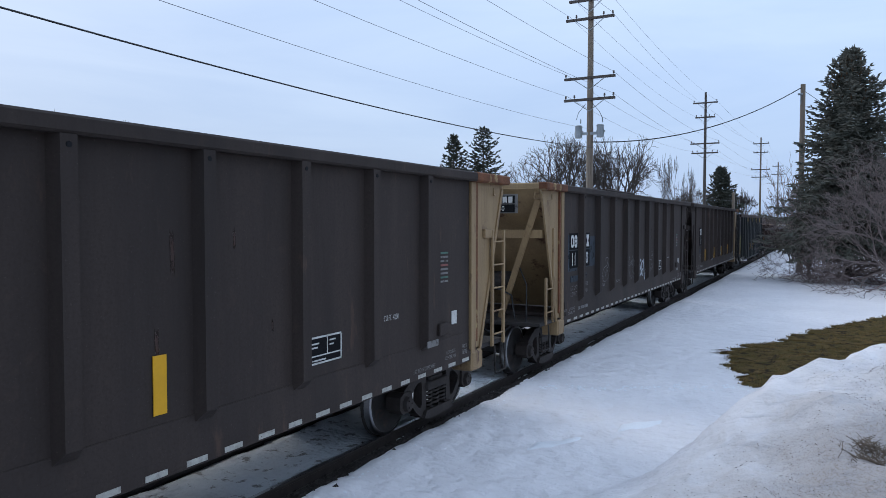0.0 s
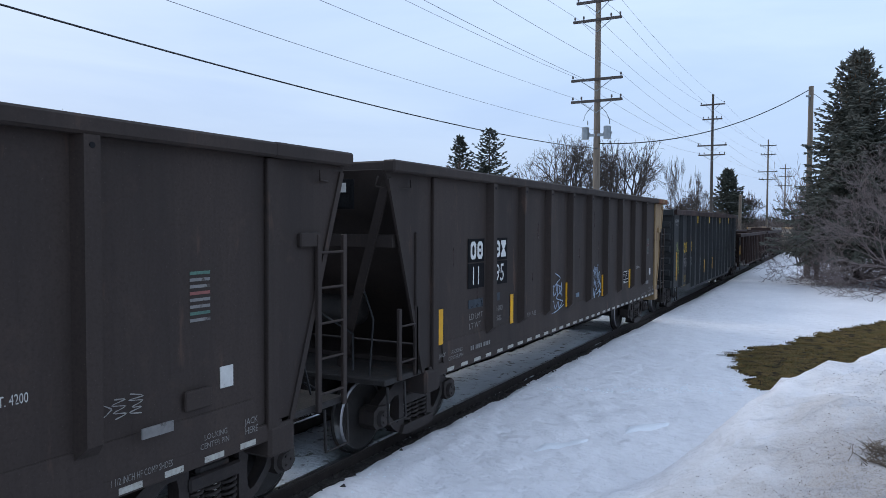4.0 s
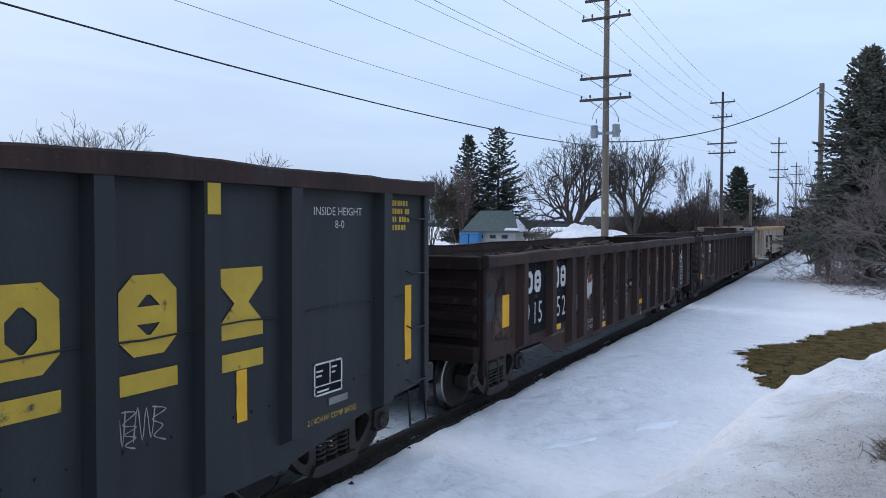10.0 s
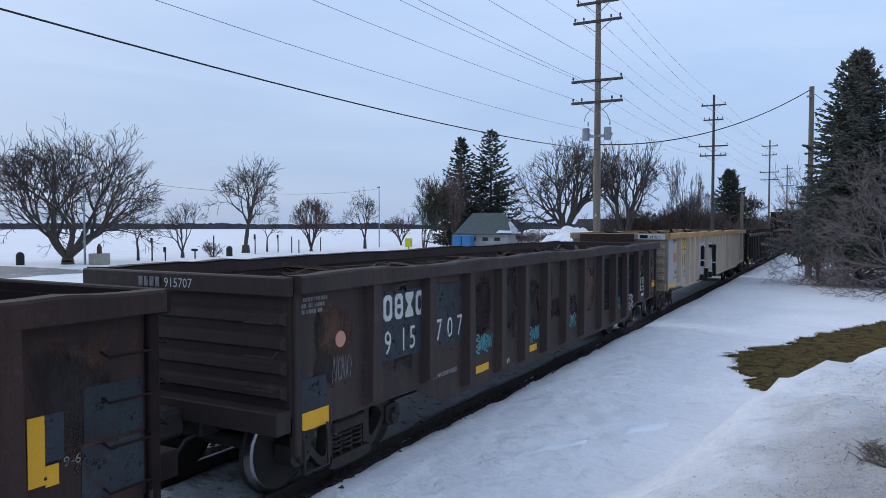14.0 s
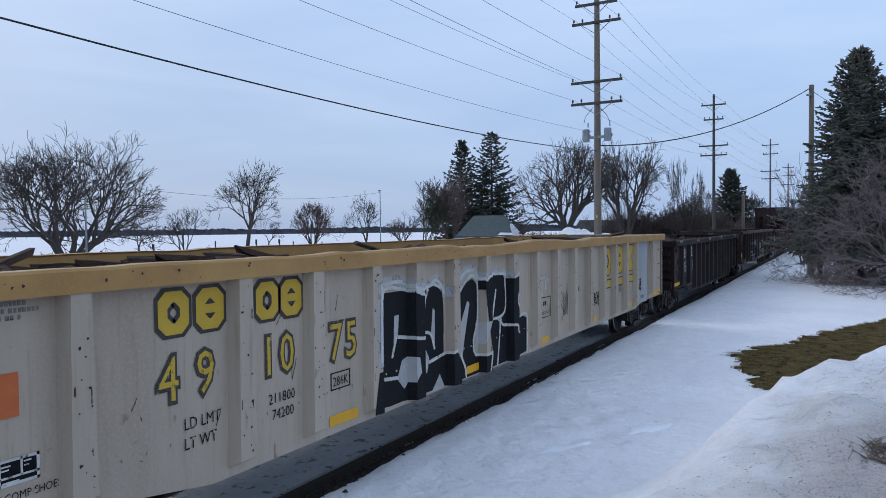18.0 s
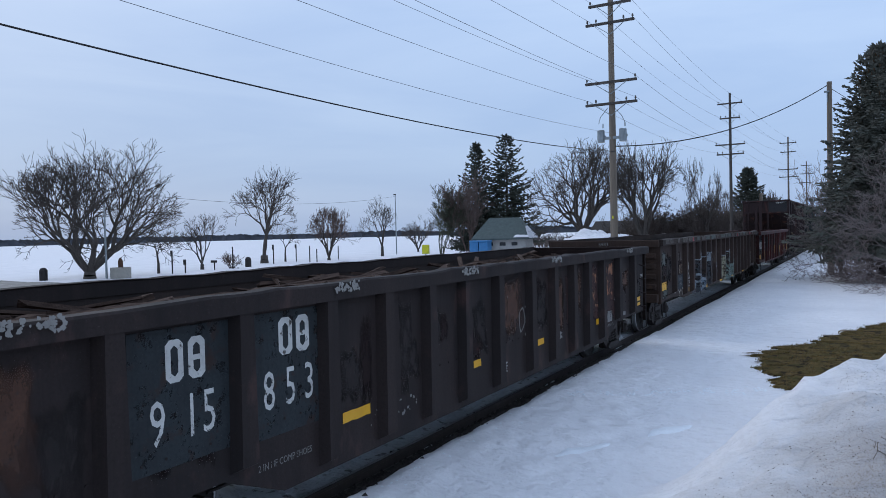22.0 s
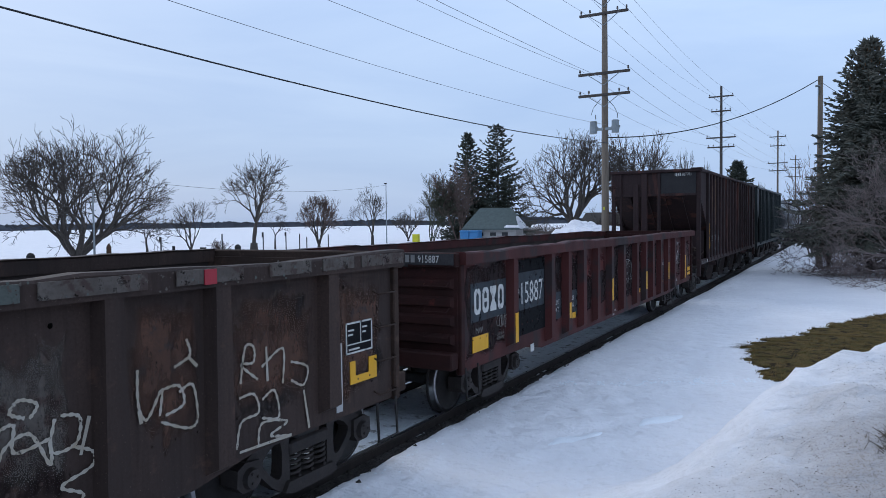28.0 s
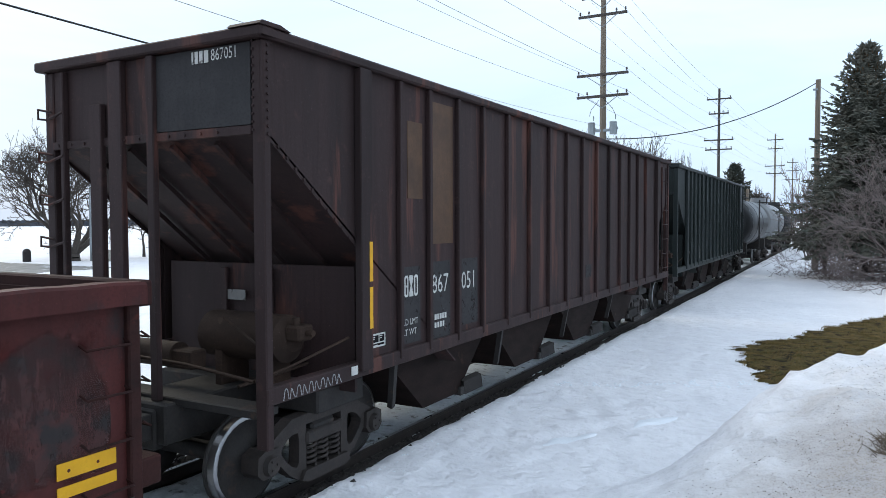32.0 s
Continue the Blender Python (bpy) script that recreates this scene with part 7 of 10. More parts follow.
bars(c6, 11.94, 1.56, .3, .09, 1, m_black, FACE)
scribble(c6, 11.0, 1.1, .5, .6, 82, m_black, FACE + .002, .014, 3)
scribble(c6, 10.15, 1.65, .4, .4, 83, m_wht, FACE + .002, .02, 3)
scribble(c6, 14.9, 1.25, .35, .3, 84, m_black, FACE + .002, .01, 4)
scribble(c6, .4, .86, .55, .05, 85, m_black, FACE + .004, .014, 5)
G_BLACK = [[(5.36, 2.08), (5.41, 2.11), (5.82, 2.11), (6.11, 2.04), (6.29, 2.06), (6.36, 2.09), (6.52, 2.11), (6.66, 2.08), (6.75, 2.0), (6.78, 1.79), (6.77, 1.22), (6.93, 1.21), (7.06, 1.06), (7.05, .76), (5.05, .80), (5.15, 1.26), (5.34, 1.26)]]
G_BLACK.append([(7.11, 1.75), (7.23, 1.95), (7.39, 2.08), (7.6, 2.13), (7.73, 2.04), (7.75, 1.52), (7.62, 1.25), (7.67, 1.04), (8.03, 1.02), (7.95, .76), (7.05, .76), (7.06, 1.06), (7.28, 1.01), (7.13, 1.34)])
G_BLACK.append([(7.77, 2.09), (7.91, 2.13), (8.62, 2.13), (8.69, 2.05), (8.93, 2.07), (9.16, 2.12), (9.21, 1.92), (9.19, 1.78), (9.06, 1.62), (9.22, 1.45), (9.54, 1.35), (9.52, .79), (8.98, .76), (7.95, .76), (8.01, 1.02), (7.89, 1.5)])
G_PALE = [[(5.26, 2.11), (5.37, 2.11), (5.35, 1.13), (5.25, 1.29)], [(7.13, 1.36), (7.44, 1.83), (7.51, 1.79), (7.34, 1.27), (7.28, 1.03)], [(7.69, 1.49), (8.01, 1.49), (7.86, 1.25), (7.68, 1.04)], [(6.2, 1.0), (6.23, 1.3), (6.32, 1.32), (6.4, 1.2), (6.35, 1.03)],
          [(5.68, 1.1), (5.77, 1.28), (5.89, 1.31), (5.99, 1.29), (6.03, 1.1), (5.92, 1.01), (5.82, .93), (5.7, 1.04)], [(6.47, .77), (6.66, .95), (6.78, .77)], [(5.60, 1.45), (5.62, 1.83), (5.72, 1.83), (5.69, 1.57)], [(6.45, 1.5), (6.5, 1.83), (6.55, 1.79), (6.54, 1.32)]]
G_LINE = [[(5.19, 1.38), (5.21, 2.13), (5.26, 2.19), (5.75, 2.22), (5.99, 2.12), (6.36, 2.1), (6.57, 2.18), (6.71, 2.11), (6.79, 2.0)], [(5.34, 1.13), (5.37, 2.08), (5.78, 2.13), (6.09, 2.05), (6.33, 2.1), (6.52, 2.13), (6.69, 2.08)], [(5.57, 1.36), (5.64, 1.53), (5.69, 1.57), (6.08, 1.51), (6.28, 1.54), (6.44, 1.5), (6.53, 1.31)],
          [(6.26, 1.69), (6.31, 1.94), (6.38, 2.07)], [(6.4, 1.15), (6.64, 1.18), (6.93, 1.22)], [(5.34, 1.13), (5.68, 1.09)], [(6.25, 1.1), (6.3, 1.2), (6.33, 1.1), (6.25, 1.1)]]
G_LINE += [[(7.1, 1.75), (7.23, 1.98), (7.54, 2.17), (7.72, 2.11), (7.76, 1.91), (7.74, 1.52), (7.62, 1.25), (7.68, 1.04), (8.01, 1.02)], [(7.25, 2.15), (7.42, 2.24), (7.66, 2.24), (7.82, 2.1), (8.01, 2.15), (8.66, 2.13), (8.69, 2.03), (8.67, 1.54), (8.14, 1.47)], [(7.94, .77), (8.01, 1.02), (8.17, 1.31), (8.36, 1.9), (8.24, 1.48)]]
G_LINE += [[(8.46, 1.45), (8.51, 1.35), (8.41, .78)], [(8.83, 2.07), (9.18, 2.15), (9.22, 1.84), (9.11, 1.62)], [(8.96, 1.8), (8.96, 1.62), (9.18, 1.47), (9.12, 1.23), (8.95, 1.2), (8.91, 1.31), (8.6, 1.35), (8.53, 1.48)], [(9.25, 1.4), (9.55, 1.38), (9.56, .78), (9.70, .77)], [(8.98, .77), (9.17, 1.16), (9.19, .77)], [(7.13, 1.36), (7.28, 1.04), (7.36, .92), (7.39, .78)]]
raster(c6, "graffiti_halo", flaky(m_halo, .56, 4.0), G_LINE[:1] + G_LINE[8:9], .15, 5.0, 9.9, .76, 2.42, POSTS6, .002, label="grey overspray round the graffiti")
raster(c6, "graffiti_fill", m_black, [], .1, 5.0, 9.9, .76, 2.42, POSTS6, .004, cell=.007, label="large black graffiti lettering shapes", areas=G_BLACK)
raster(c6, "graffiti_fill", m_halo, [], .1, 5.0, 9.9, .76, 2.42, POSTS6, .006, cell=.007, label="pale grey fields in the graffiti", areas=G_PALE)
raster(c6, "graffiti_line", m_wht, G_LINE, .042, 5.0, 9.9, .76, 2.42, POSTS6, .008, cell=.007, label="white outlines of the graffiti")
part("end_patch_panel", Shape().box(-1.20, .50, -.155, -.12, 1.02, 2.58, .008), m_brown, c6, "large brown steel patch on the end")
part("number_board", Shape().box(.62, 1.44, -.14, -.122, 2.42, 2.58, 0), m_wht, c6)
words(c6, "491075", .98, 2.44, .10, m_black, -.145, squeeze=.8, end=True)
for k, tx in enumerate(("IL   65-6", "IW    9-0", "IH    5-6", "CU FT 3242")):
    words(c6, tx, 18.21, 2.32 - .095 * k, .07, m_black, FACE + .004, squeeze=.85)
words(c6, "2 INCH HF COMP SHOES", 18.0, 1.19, .06, m_black, FACE + .004, squeeze=.8)
scribble(c6, 17.15, 1.05, .62, .65, 87, m_wht, FACE + .002, .014, 5)
plate(c6, "white_batten", m_white, 17.87, 17.98, .86, 2.44, FACE - .001)
part("owner_mark", Shape().box(.68, .92, -.146, -.142, 2.45, 2.55, 0), m_black, c6)
m_scuff = surface("rusty_scuff", (0.075, 0.04, 0.028), (0.03, 0.02, 0.018), 0.8, scale=9, bump=0.1)
rs = random.Random(91)
for k in range(70):
    y, z = rs.uniform(.3, 19.1), rs.uniform(.95, 2.35)
    if 5.0 < y < 9.8 or any(abs(y - p) < .16 for p in POSTS6):
        continue
    dy, dz = rs.gauss(0, .05), rs.uniform(-.03, .22)
    part("scuff", Shape().strip([(y, z), (y + dy * .6, z + dz * .5), (y + dy, z + dz)], rs.uniform(.004, .010), FACE + .001), m_scuff, c6)
for p in POSTS6:
    for q in range(3):
        z, e = rs.uniform(.95, 2.35), rs.choice((-.075, .05))
        stain(c6, "rust_stain", m_scuff, p + e, p + e + rs.uniform(.008, .022), z, z + rs.uniform(.02, .14), p + q, .1205, .5)
for y in POSTS6:
    chips(c6, y - .06, y + .06, .9, 2.4, m_interior, int(y * 13), 16, .020, NEAR - .006)
chips(c6, 0.2, 19.2, 2.46, 2.6, m_interior, 92, 90, .018, NEAR + .014)
# black-brown car
plate(c7, "slate_patch", m_darkslate, 1.36, 2.30, 1.1, 2.16, FACE - .002)
plate(c7, "slate_patch", m_darkslate, 2.55, 3.40, 1.05, 2.16, FACE - .002)
block_mark(c7, 1.68, 2.05, 1.74, 2.07, 2, m_wht)
block_mark(c7, 2.87, 3.27, 1.76, 2.10, 2, m_wht)
spaced(c7, "915", (1.52, 1.83, 2.0), 1.29, .36, m_wht, .62)
spaced(c7, "853", (2.66, 2.93, 3.18), 1.30, .36, m_wht, .62)
for a in ((3.74, 4.20, .92, 1.03), (6.27, 6.73, .98, 1.08), (8.50, 8.95, .95, 1.05), (11.6, 12.05, .92, 1.03), (.3, 1.1, .92, 1.02)):
    strip(c7, *a)
plate(c7, "reflector_strip", m_yel, 14.38, 14.78, .99, 1.06, FACE + .003)
plate(c7, "reflector_strip", m_yel, 14.38, 14.78, 1.10, 1.19, FACE + .003)
words(c7, "2 IN HF COMP SHOES", 2.58, .78, .065, m_greyst, FACE + .004, squeeze=.8)
words(c7, "2 IN HF COMP SHOES", 12.0, .78, .065, m_greyst, FACE + .004, squeeze=.8)
for y in (3.45, 6.02, 9.02, .4, 13.3):
    chips(c7, y, y + .45, 2.28, 2.37, m_scrib, int(y * 3), 60, .03, NEAR + .014)
for a, sd in (((11.10, 11.74, .98, 2.1), 1), ((12.0, 12.80, .94, 2.12), 2), ((9.95, 10.6, 1.1, 2.05), 3)):
    stain(c7, "rust_stain", m_soot7, *a, 60 + sd, .0012, .35, full=True)
for k, a in enumerate(((11.20, 11.44, 1.64, 1.98), (11.48, 11.66, 1.76, 1.96), (11.36, 11.56, 1.40, 1.60), (11.56, 11.74, 1.16, 1.34), (12.02, 12.32, 1.74, 2.06), (12.42, 12.74, 1.86, 2.08), (12.22, 12.58, 1.46, 1.74), (12.03, 12.16, 1.26, 1.52), (12.5, 12.7, 1.3, 1.5), (10.1, 10.4, 1.6, 1.9))):
    stain(c7, "peeling_paint", m_scale, *a, 64 + k, .0016, .5, "scaling orange and white paint on rust", full=True)
stain(c7, "grey_patch", m_greyst, 9.30, 9.84, .9, 1.07, 7.7, .0016, .3)
plate(c7, "grey_patch", m_greyst, 11.95, 12.62, .88, 1.1, FACE)
words(c7, "MW", 14.84, 1.63, .09, m_wht, FACE + .004)
plate(c7, "routing_board", m_greyst, 13.33, 13.57, .90, .98, FACE + .006)
chips(c7, 4.2, 5.2, .75, .95, m_greyst, 64, 30, .03)
scribble(c7, 7.2, .75, .35, .16, 86, m_wht, FACE + .002, .025, 3)
scribble(c7, 8.0, 1.2, .6, .5, 87, m_greyst, FACE + .002, .03, 3)
scribble(c7, 12.8, 1.2, .5, .6, 88, m_scrib, FACE + .002, .015, 3)
# long rusty car
plate(c8, "slate_patch", m_bluep, 1.72, 2.90, 1.0, 1.42, FACE - .002)
block_mark(c8, 1.98, 2.65, 1.84, 2.06, 3, surface("worn_ghost_mark", (0.075, 0.058, 0.05), (0.04, 0.03, 0.026), 0.8, scale=9, bump=0.05, third=(0.03, 0.02, 0.017), third_amount=0.6, third_scale=12))
m_rustfig = surface("rusty_cream_figure", (0.30, 0.24, 0.17), (0.22, 0.13, 0.08), 0.75, scale=7, bump=0.1, third=(0.07, 0.035, 0.022), third_amount=0.4, third_scale=10)
spaced(c8, "5983", (1.81, 2.07, 2.38, 2.66), 1.46, .27, m_rustfig, .8)
words(c8, "LD LMT", 1.80, 1.24, .095, m_greyst, FACE + .004, squeeze=.85)
words(c8, "150100", 2.36, 1.26, .095, m_greyst, FACE + .004, squeeze=.85)
words(c8, "LT WT", 1.80, 1.09, .095, m_greyst, FACE + .004, squeeze=.85)
words(c8, "69900", 2.40, 1.11, .095, m_greyst, FACE + .004, squeeze=.85)
words(c8, "01", 3.32, 1.48, .26, m_wht, FACE + .004, squeeze=1.2)
for a in ((3.26, 3.72, .84, .95), (6.21, 6.67, .74, .85), (9.13, 9.58, .74, .85), (11.9, 12.35, .74, .85), (14.85, 15.31, .76, .88)):
    strip(c8, *a)
plate(c8, "reflector_strip", m_yel, .32, .80, 1.13, 1.34, FACE + .003)
plate(c8, "reflector_strip", m_yel, 18.33, 18.80, 1.14, 1.22, FACE + .003)
plate(c8, "reflector_strip", m_yel, 18.33, 18.42, 1.22, 1.38, FACE + .003)
plate(c8, "reflector_strip", m_yel, 18.66, 18.80, 1.22, 1.38, FACE + .003)
placard(c8, 18.27, 1.46, .46, .33, FACE + .002)
plate(c8, "pale_stripe", m_halo, 18.1, 18.2, .9, 1.6, FACE + .001)
POSTS8 = [1.63, 3.0, 3.95, 4.92, 5.93, 6.82, 7.8, 8.8, 9.8, 10.75, 11.72, 12.68, 13.66, 14.6, 15.58, 16.55, 17.95]
m_tagcream = surface("cream_marker", (0.40, 0.37, 0.32), (0.30, 0.25, 0.18), 0.7, scale=6, bump=0.02, third=(0.10, 0.06, 0.04), third_amount=0.3, third_scale=9)
LINES8 = [[(4.24, 1.76), (4.28, 1.81), (4.7, 1.75), (5.1, 1.78), (5.47, 1.86), (5.7, 1.91), (5.72, 1.81), (5.47, 1.82)], [(4.24, 1.76), (4.21, 1.03)], [(5.24, 1.63), (5.39, 1.81)], [(5.61, 1.5), (5.7, 1.75), (5.9, 1.81)], [(4.87, 1.35), (4.82, 1.26), (5.15, 1.31), (5.27, 1.47), (5.09, 1.46)], [(4.74, 1.1), (4.61, 1.03), (4.67, 0.87), (4.87, 1.09), (5.22, 1.12), (5.21, 1.0), (4.9, 1.04)], [(5.51, 1.5), (5.43, 1.01), (5.2, 0.84), (5.02, 0.67)], [(5.36, 1.09), (5.39, 0.93)], [(5.68, 1.23), (5.83, 1.06), (5.81, 0.83), (5.57, 0.7), (5.55, 1.12)], [(6.12, 1.5), (6.34, 1.66), (6.63, 1.75)], [(6.54, 1.89), (6.68, 1.9), (6.72, 1.69), (6.41, 1.07)]]
LINES8 += [[(6.21, 1.8), (6.32, 1.95)], [(6.54, 1.91), (7.15, 1.89)], [(7.77, 1.38), (8.12, 1.3), (8.12, 0.73)], [(8.15, 0.7), (8.18, 1.59)], [(8.33, 1.0), (8.36, 0.72)], [(8.2, 0.99), (8.51, 0.98)], [(8.38, 1.14), (8.48, 1.25), (8.62, 1.2), (8.52, 1.09), (8.41, 1.13)], [(8.54, 1.52), (8.59, 1.42)]]
m_ghost = surface("faded_slate_spray", (0.060, 0.064, 0.074), (0.034, 0.030, 0.031), 0.7, scale=2.5, bump=0.05, third=(0.030, 0.020, 0.018), third_amount=0.5, third_scale=3.5)
m_dustblue = surface("dusty_blue_spray", (0.17, 0.21, 0.26), (0.10, 0.125, 0.155), 0.7, scale=4, bump=0.03, third=(0.040, 0.028, 0.026), third_amount=0.4, third_scale=6)
m_palespray = surface("worn_pale_spray", (0.30, 0.34, 0.37), (0.16, 0.18, 0.20), 0.7, scale=5, bump=0.03, third=(0.045, 0.032, 0.030), third_amount=0.4, third_scale=9)
for area in [[(4.2, 1.77), (4.4, 1.79), (4.9, 1.75), (4.95, 0.66), (4.66, 0.66), (4.16, 0.73)], [(5.07, 1.74), (5.47, 1.84), (5.74, 1.74), (5.84, 1.25), (5.9, 0.71), (5.02, 0.67)], [(6.11, 1.49), (6.83, 1.75), (6.79, 0.76), (6.08, 0.76)]]:
    raster(c8, "graffiti_fill", flaky(m_ghost, .52, 5.0), [], .1, 4.1, 6.9, .66, 1.9, POSTS8, .002, .014, areas=[area], label="faded slate-grey graffiti ground")
for area in [[(4.23, 1.51), (4.36, 1.51), (4.29, 1.19), (4.21, 1.05)], [(5.56, 1.23), (5.76, 1.22), (5.87, 1.05), (5.82, 0.73), (5.53, 0.68)], [(4.61, 1.07), (4.74, 1.12), (4.84, 1.08), (4.73, 0.92), (4.61, 0.91)], [(6.58, 1.88), (6.73, 1.89), (6.72, 1.69), (6.41, 1.09)], [(7.07, 1.18), (7.29, 1.31), (7.63, 1.14), (7.39, 0.9), (7.0, 0.92)]]:
    raster(c8, "graffiti_fill", flaky(m_dustblue, .52, 5.0), [], .1, 4.1, 7.7, .66, 1.95, POSTS8, .0035, areas=[area], label="dusty blue graffiti fill")
raster(c8, "graffiti_line", flaky(m_palespray, .56, 11.0), LINES8, .042, 4.1, 8.7, .66, 2.05, POSTS8, .005, label="worn pale graffiti lines")
scribble(c8, 7.12, .78, .5, 1.2, 89, m_palespray, FACE + .002, .022, 7)
m_cream = surface("cream_spray", (.36, .33, .24), (.20, .21, .15), .65, scale=3, bump=.03, third=(.055, .034, .026), third_amount=.68, third_scale=2.6, third_stretch=(1, 2.5, .6))
m_mint = surface("mint_spray", (.17, .22, .19), (.10, .13, .115), .65, scale=3, bump=.03, third=(.05, .034, .028), third_amount=.68, third_scale=2.6, third_stretch=(1, 2.5, .6))
for area in [[(9.1, 0.77), (9.08, 1.49), (9.32, 1.69), (9.83, 1.67), (9.78, 0.72)], [(9.96, 0.7), (9.97, 1.7), (10.19, 1.75), (10.46, 1.61), (10.42, 0.72)], [(11.05, 0.72), (11.02, 1.5), (11.3, 1.62), (11.5, 1.3), (11.42, 0.72)]]:
    raster(c8, "graffiti_fill", flaky(m_cream, .52, 5.0), [], .1, 9.0, 11.7, .66, 1.9, POSTS8, .002, .014, areas=[area], label="faded cream graffiti letter")
for area in [[(10.46, 1.61), (10.8, 1.84), (10.76, 0.7), (10.42, 0.72)], [(11.6, 0.75), (11.62, 1.45), (11.85, 1.7), (12.1, 1.4), (12.0, 0.75)], [(12.14, 1.31), (12.19, 1.36), (12.32, 1.36), (12.43, 1.28), (12.45, 1.18), (12.4, 1.11)], [(12.14, 1.52), (12.18, 1.59), (12.24, 1.76), (12.25, 1.92), (12.19, 1.88), (12.15, 1.83)]]:
    raster(c8, "graffiti_fill", flaky(m_mint, .52, 5.0), [], .1, 9.9, 12.5, .66, 2.0, POSTS8, .002, .014, areas=[area], label="faded mint-green graffiti letter")
raster(c8, "graffiti_line", flaky(m_palespray, .56, 11.0), [[(9.05, .8), (9.06, 1.5), (9.3, 1.7), (9.8, 1.68)], [(9.98, 1.7), (10.2, 1.76), (10.45, 1.6)], [(10.5, 1.65), (10.8, 1.84), (10.76, .75)], [(11.0, .75), (11.0, 1.5), (11.3, 1.65), (11.5, 1.3)], [(12.1, 1.3), (12.3, 1.37), (12.45, 1.2), (12.3, 1.05)]], .03, 9.0, 12.6, .66, 2.0, POSTS8, .004, label="worn pale graffiti lines")
TAG8 = [[(3.23, 1.4), (3.31, 1.15), (3.33, 1.29), (3.27, 1.38)], [(3.38, 1.4), (3.48, 1.2), (3.32, 1.06)], [(3.44, 1.25), (3.56, 1.29), (3.5, 1.09)], [(3.63, 1.45), (3.72, 1.21), (3.6, 1.28)], [(3.61, 1.4), (3.59, 1.1)], [(3.75, 1.32), (3.79, 1.23), (3.69, 1.24), (3.7, 1.11)], [(3.86, 1.18), (3.76, 1.11), (3.88, 1.1)], [(3.39, 1.05), (3.54, 0.98), (3.76, 1.02), (3.52, 0.95)]]
pen(c8, "spray_stroke", TAG8, .026, m_wht, "white spray stroke", FACE + .002)
pen(c8, "spray_stroke", [[(2.22, 1.02), (2.37, 0.94), (2.6, 1.0), (2.35, 0.89), (2.36, 0.8)], [(2.64, 0.92), (2.77, 1.03), (2.9, 0.94), (2.77, 1.01), (2.76, 0.81)], [(1.8, 0.94), (1.86, 1.03)], [(1.86, 0.93), (1.91, 1.0)]], .03, m_tagcream, "cream spray stroke", FACE + .002)
TAGS = [[(12.93, 1.62), (12.91, 1.73), (13.0, 1.76), (13.02, 1.68), (12.93, 1.61), (13.05, 1.55), (13.05, 1.49)], [(12.89, 1.61), (12.87, 1.68), (12.92, 1.75), (13.04, 1.75)], [(13.1, 1.51), (13.09, 1.62), (13.09, 1.79)], [(13.11, 1.57), (13.18, 1.6), (13.22, 1.8), (13.23, 1.54)], [(13.32, 1.78), (13.26, 1.78), (13.29, 1.66), (13.35, 1.63), (13.32, 1.52)], [(13.38, 1.84), (13.41, 1.73), (13.36, 1.55)], [(13.46, 1.79), (13.49, 1.67), (13.4, 1.55)], [(13.5, 1.78), (13.58, 1.77), (13.58, 1.6), (13.51, 1.53), (13.47, 1.65), (13.5, 1.78)], [(13.01, 1.46), (13.23, 1.51), (13.51, 1.45)], [(13.08, 1.39), (12.99, 1.36), (12.97, 1.26), (13.04, 1.17), (13.12, 1.2), (13.11, 1.27), (13.06, 1.27)]]
TAGS += [[(13.12, 1.37), (13.15, 1.21), (13.21, 1.3), (13.26, 1.19), (13.28, 1.33)], [(13.46, 1.34), (13.38, 1.31), (13.36, 1.22), (13.42, 1.15), (13.47, 1.19)], [(12.95, 1.1), (13.11, 1.17), (13.36, 1.13)], [(13.09, 1.07), (13.24, 1.08)], [(13.84, 1.39), (13.87, 1.76), (13.94, 1.83), (14.01, 1.66), (13.93, 1.39)], [(13.84, 1.57), (14.01, 1.59), (13.98, 1.45), (13.84, 1.39)], [(14.0, 1.44), (14.08, 1.68), (14.1, 1.35)], [(14.13, 1.42), (14.21, 1.66), (14.21, 1.33)], [(14.15, 1.36), (14.31, 1.42), (14.3, 1.21), (14.07, 1.32), (14.36, 1.35), (14.34, 1.53)], [(14.34, 1.53), (14.48, 1.36), (14.41, 1.24), (14.04, 1.03), (14.35, 1.06), (14.37, 0.68), (14.45, 0.84), (14.47, 1.11), (14.38, 1.23)]]
TAGS += [[(14.27, 1.05), (14.35, 1.14), (14.4, 0.94), (14.29, 0.93)], [(13.83, 1.32), (14.0, 1.32), (14.2, 1.21)], [(13.89, 1.27), (14.05, 1.22)], [(15.01, 1.63), (14.92, 1.68), (14.98, 1.75), (15.09, 1.7), (15.04, 1.62)], [(14.85, 1.59), (14.94, 1.6), (14.94, 1.43), (15.17, 1.46)], [(14.81, 1.29), (14.88, 1.47), (15.04, 1.52), (15.16, 1.29), (15.17, 1.41)], [(15.2, 1.58), (15.17, 1.37), (15.34, 1.38), (15.37, 1.55), (15.24, 1.59)], [(15.37, 1.29), (15.44, 1.54)], [(15.3, 1.37), (15.46, 1.29), (15.44, 1.19), (15.23, 1.12), (15.38, 1.02), (15.27, 0.92)], [(15.52, 1.53), (15.53, 1.3)], [(16.26, 1.94), (16.29, 1.81), (16.14, 1.74)], [(16.27, 1.8), (16.36, 1.71)]]
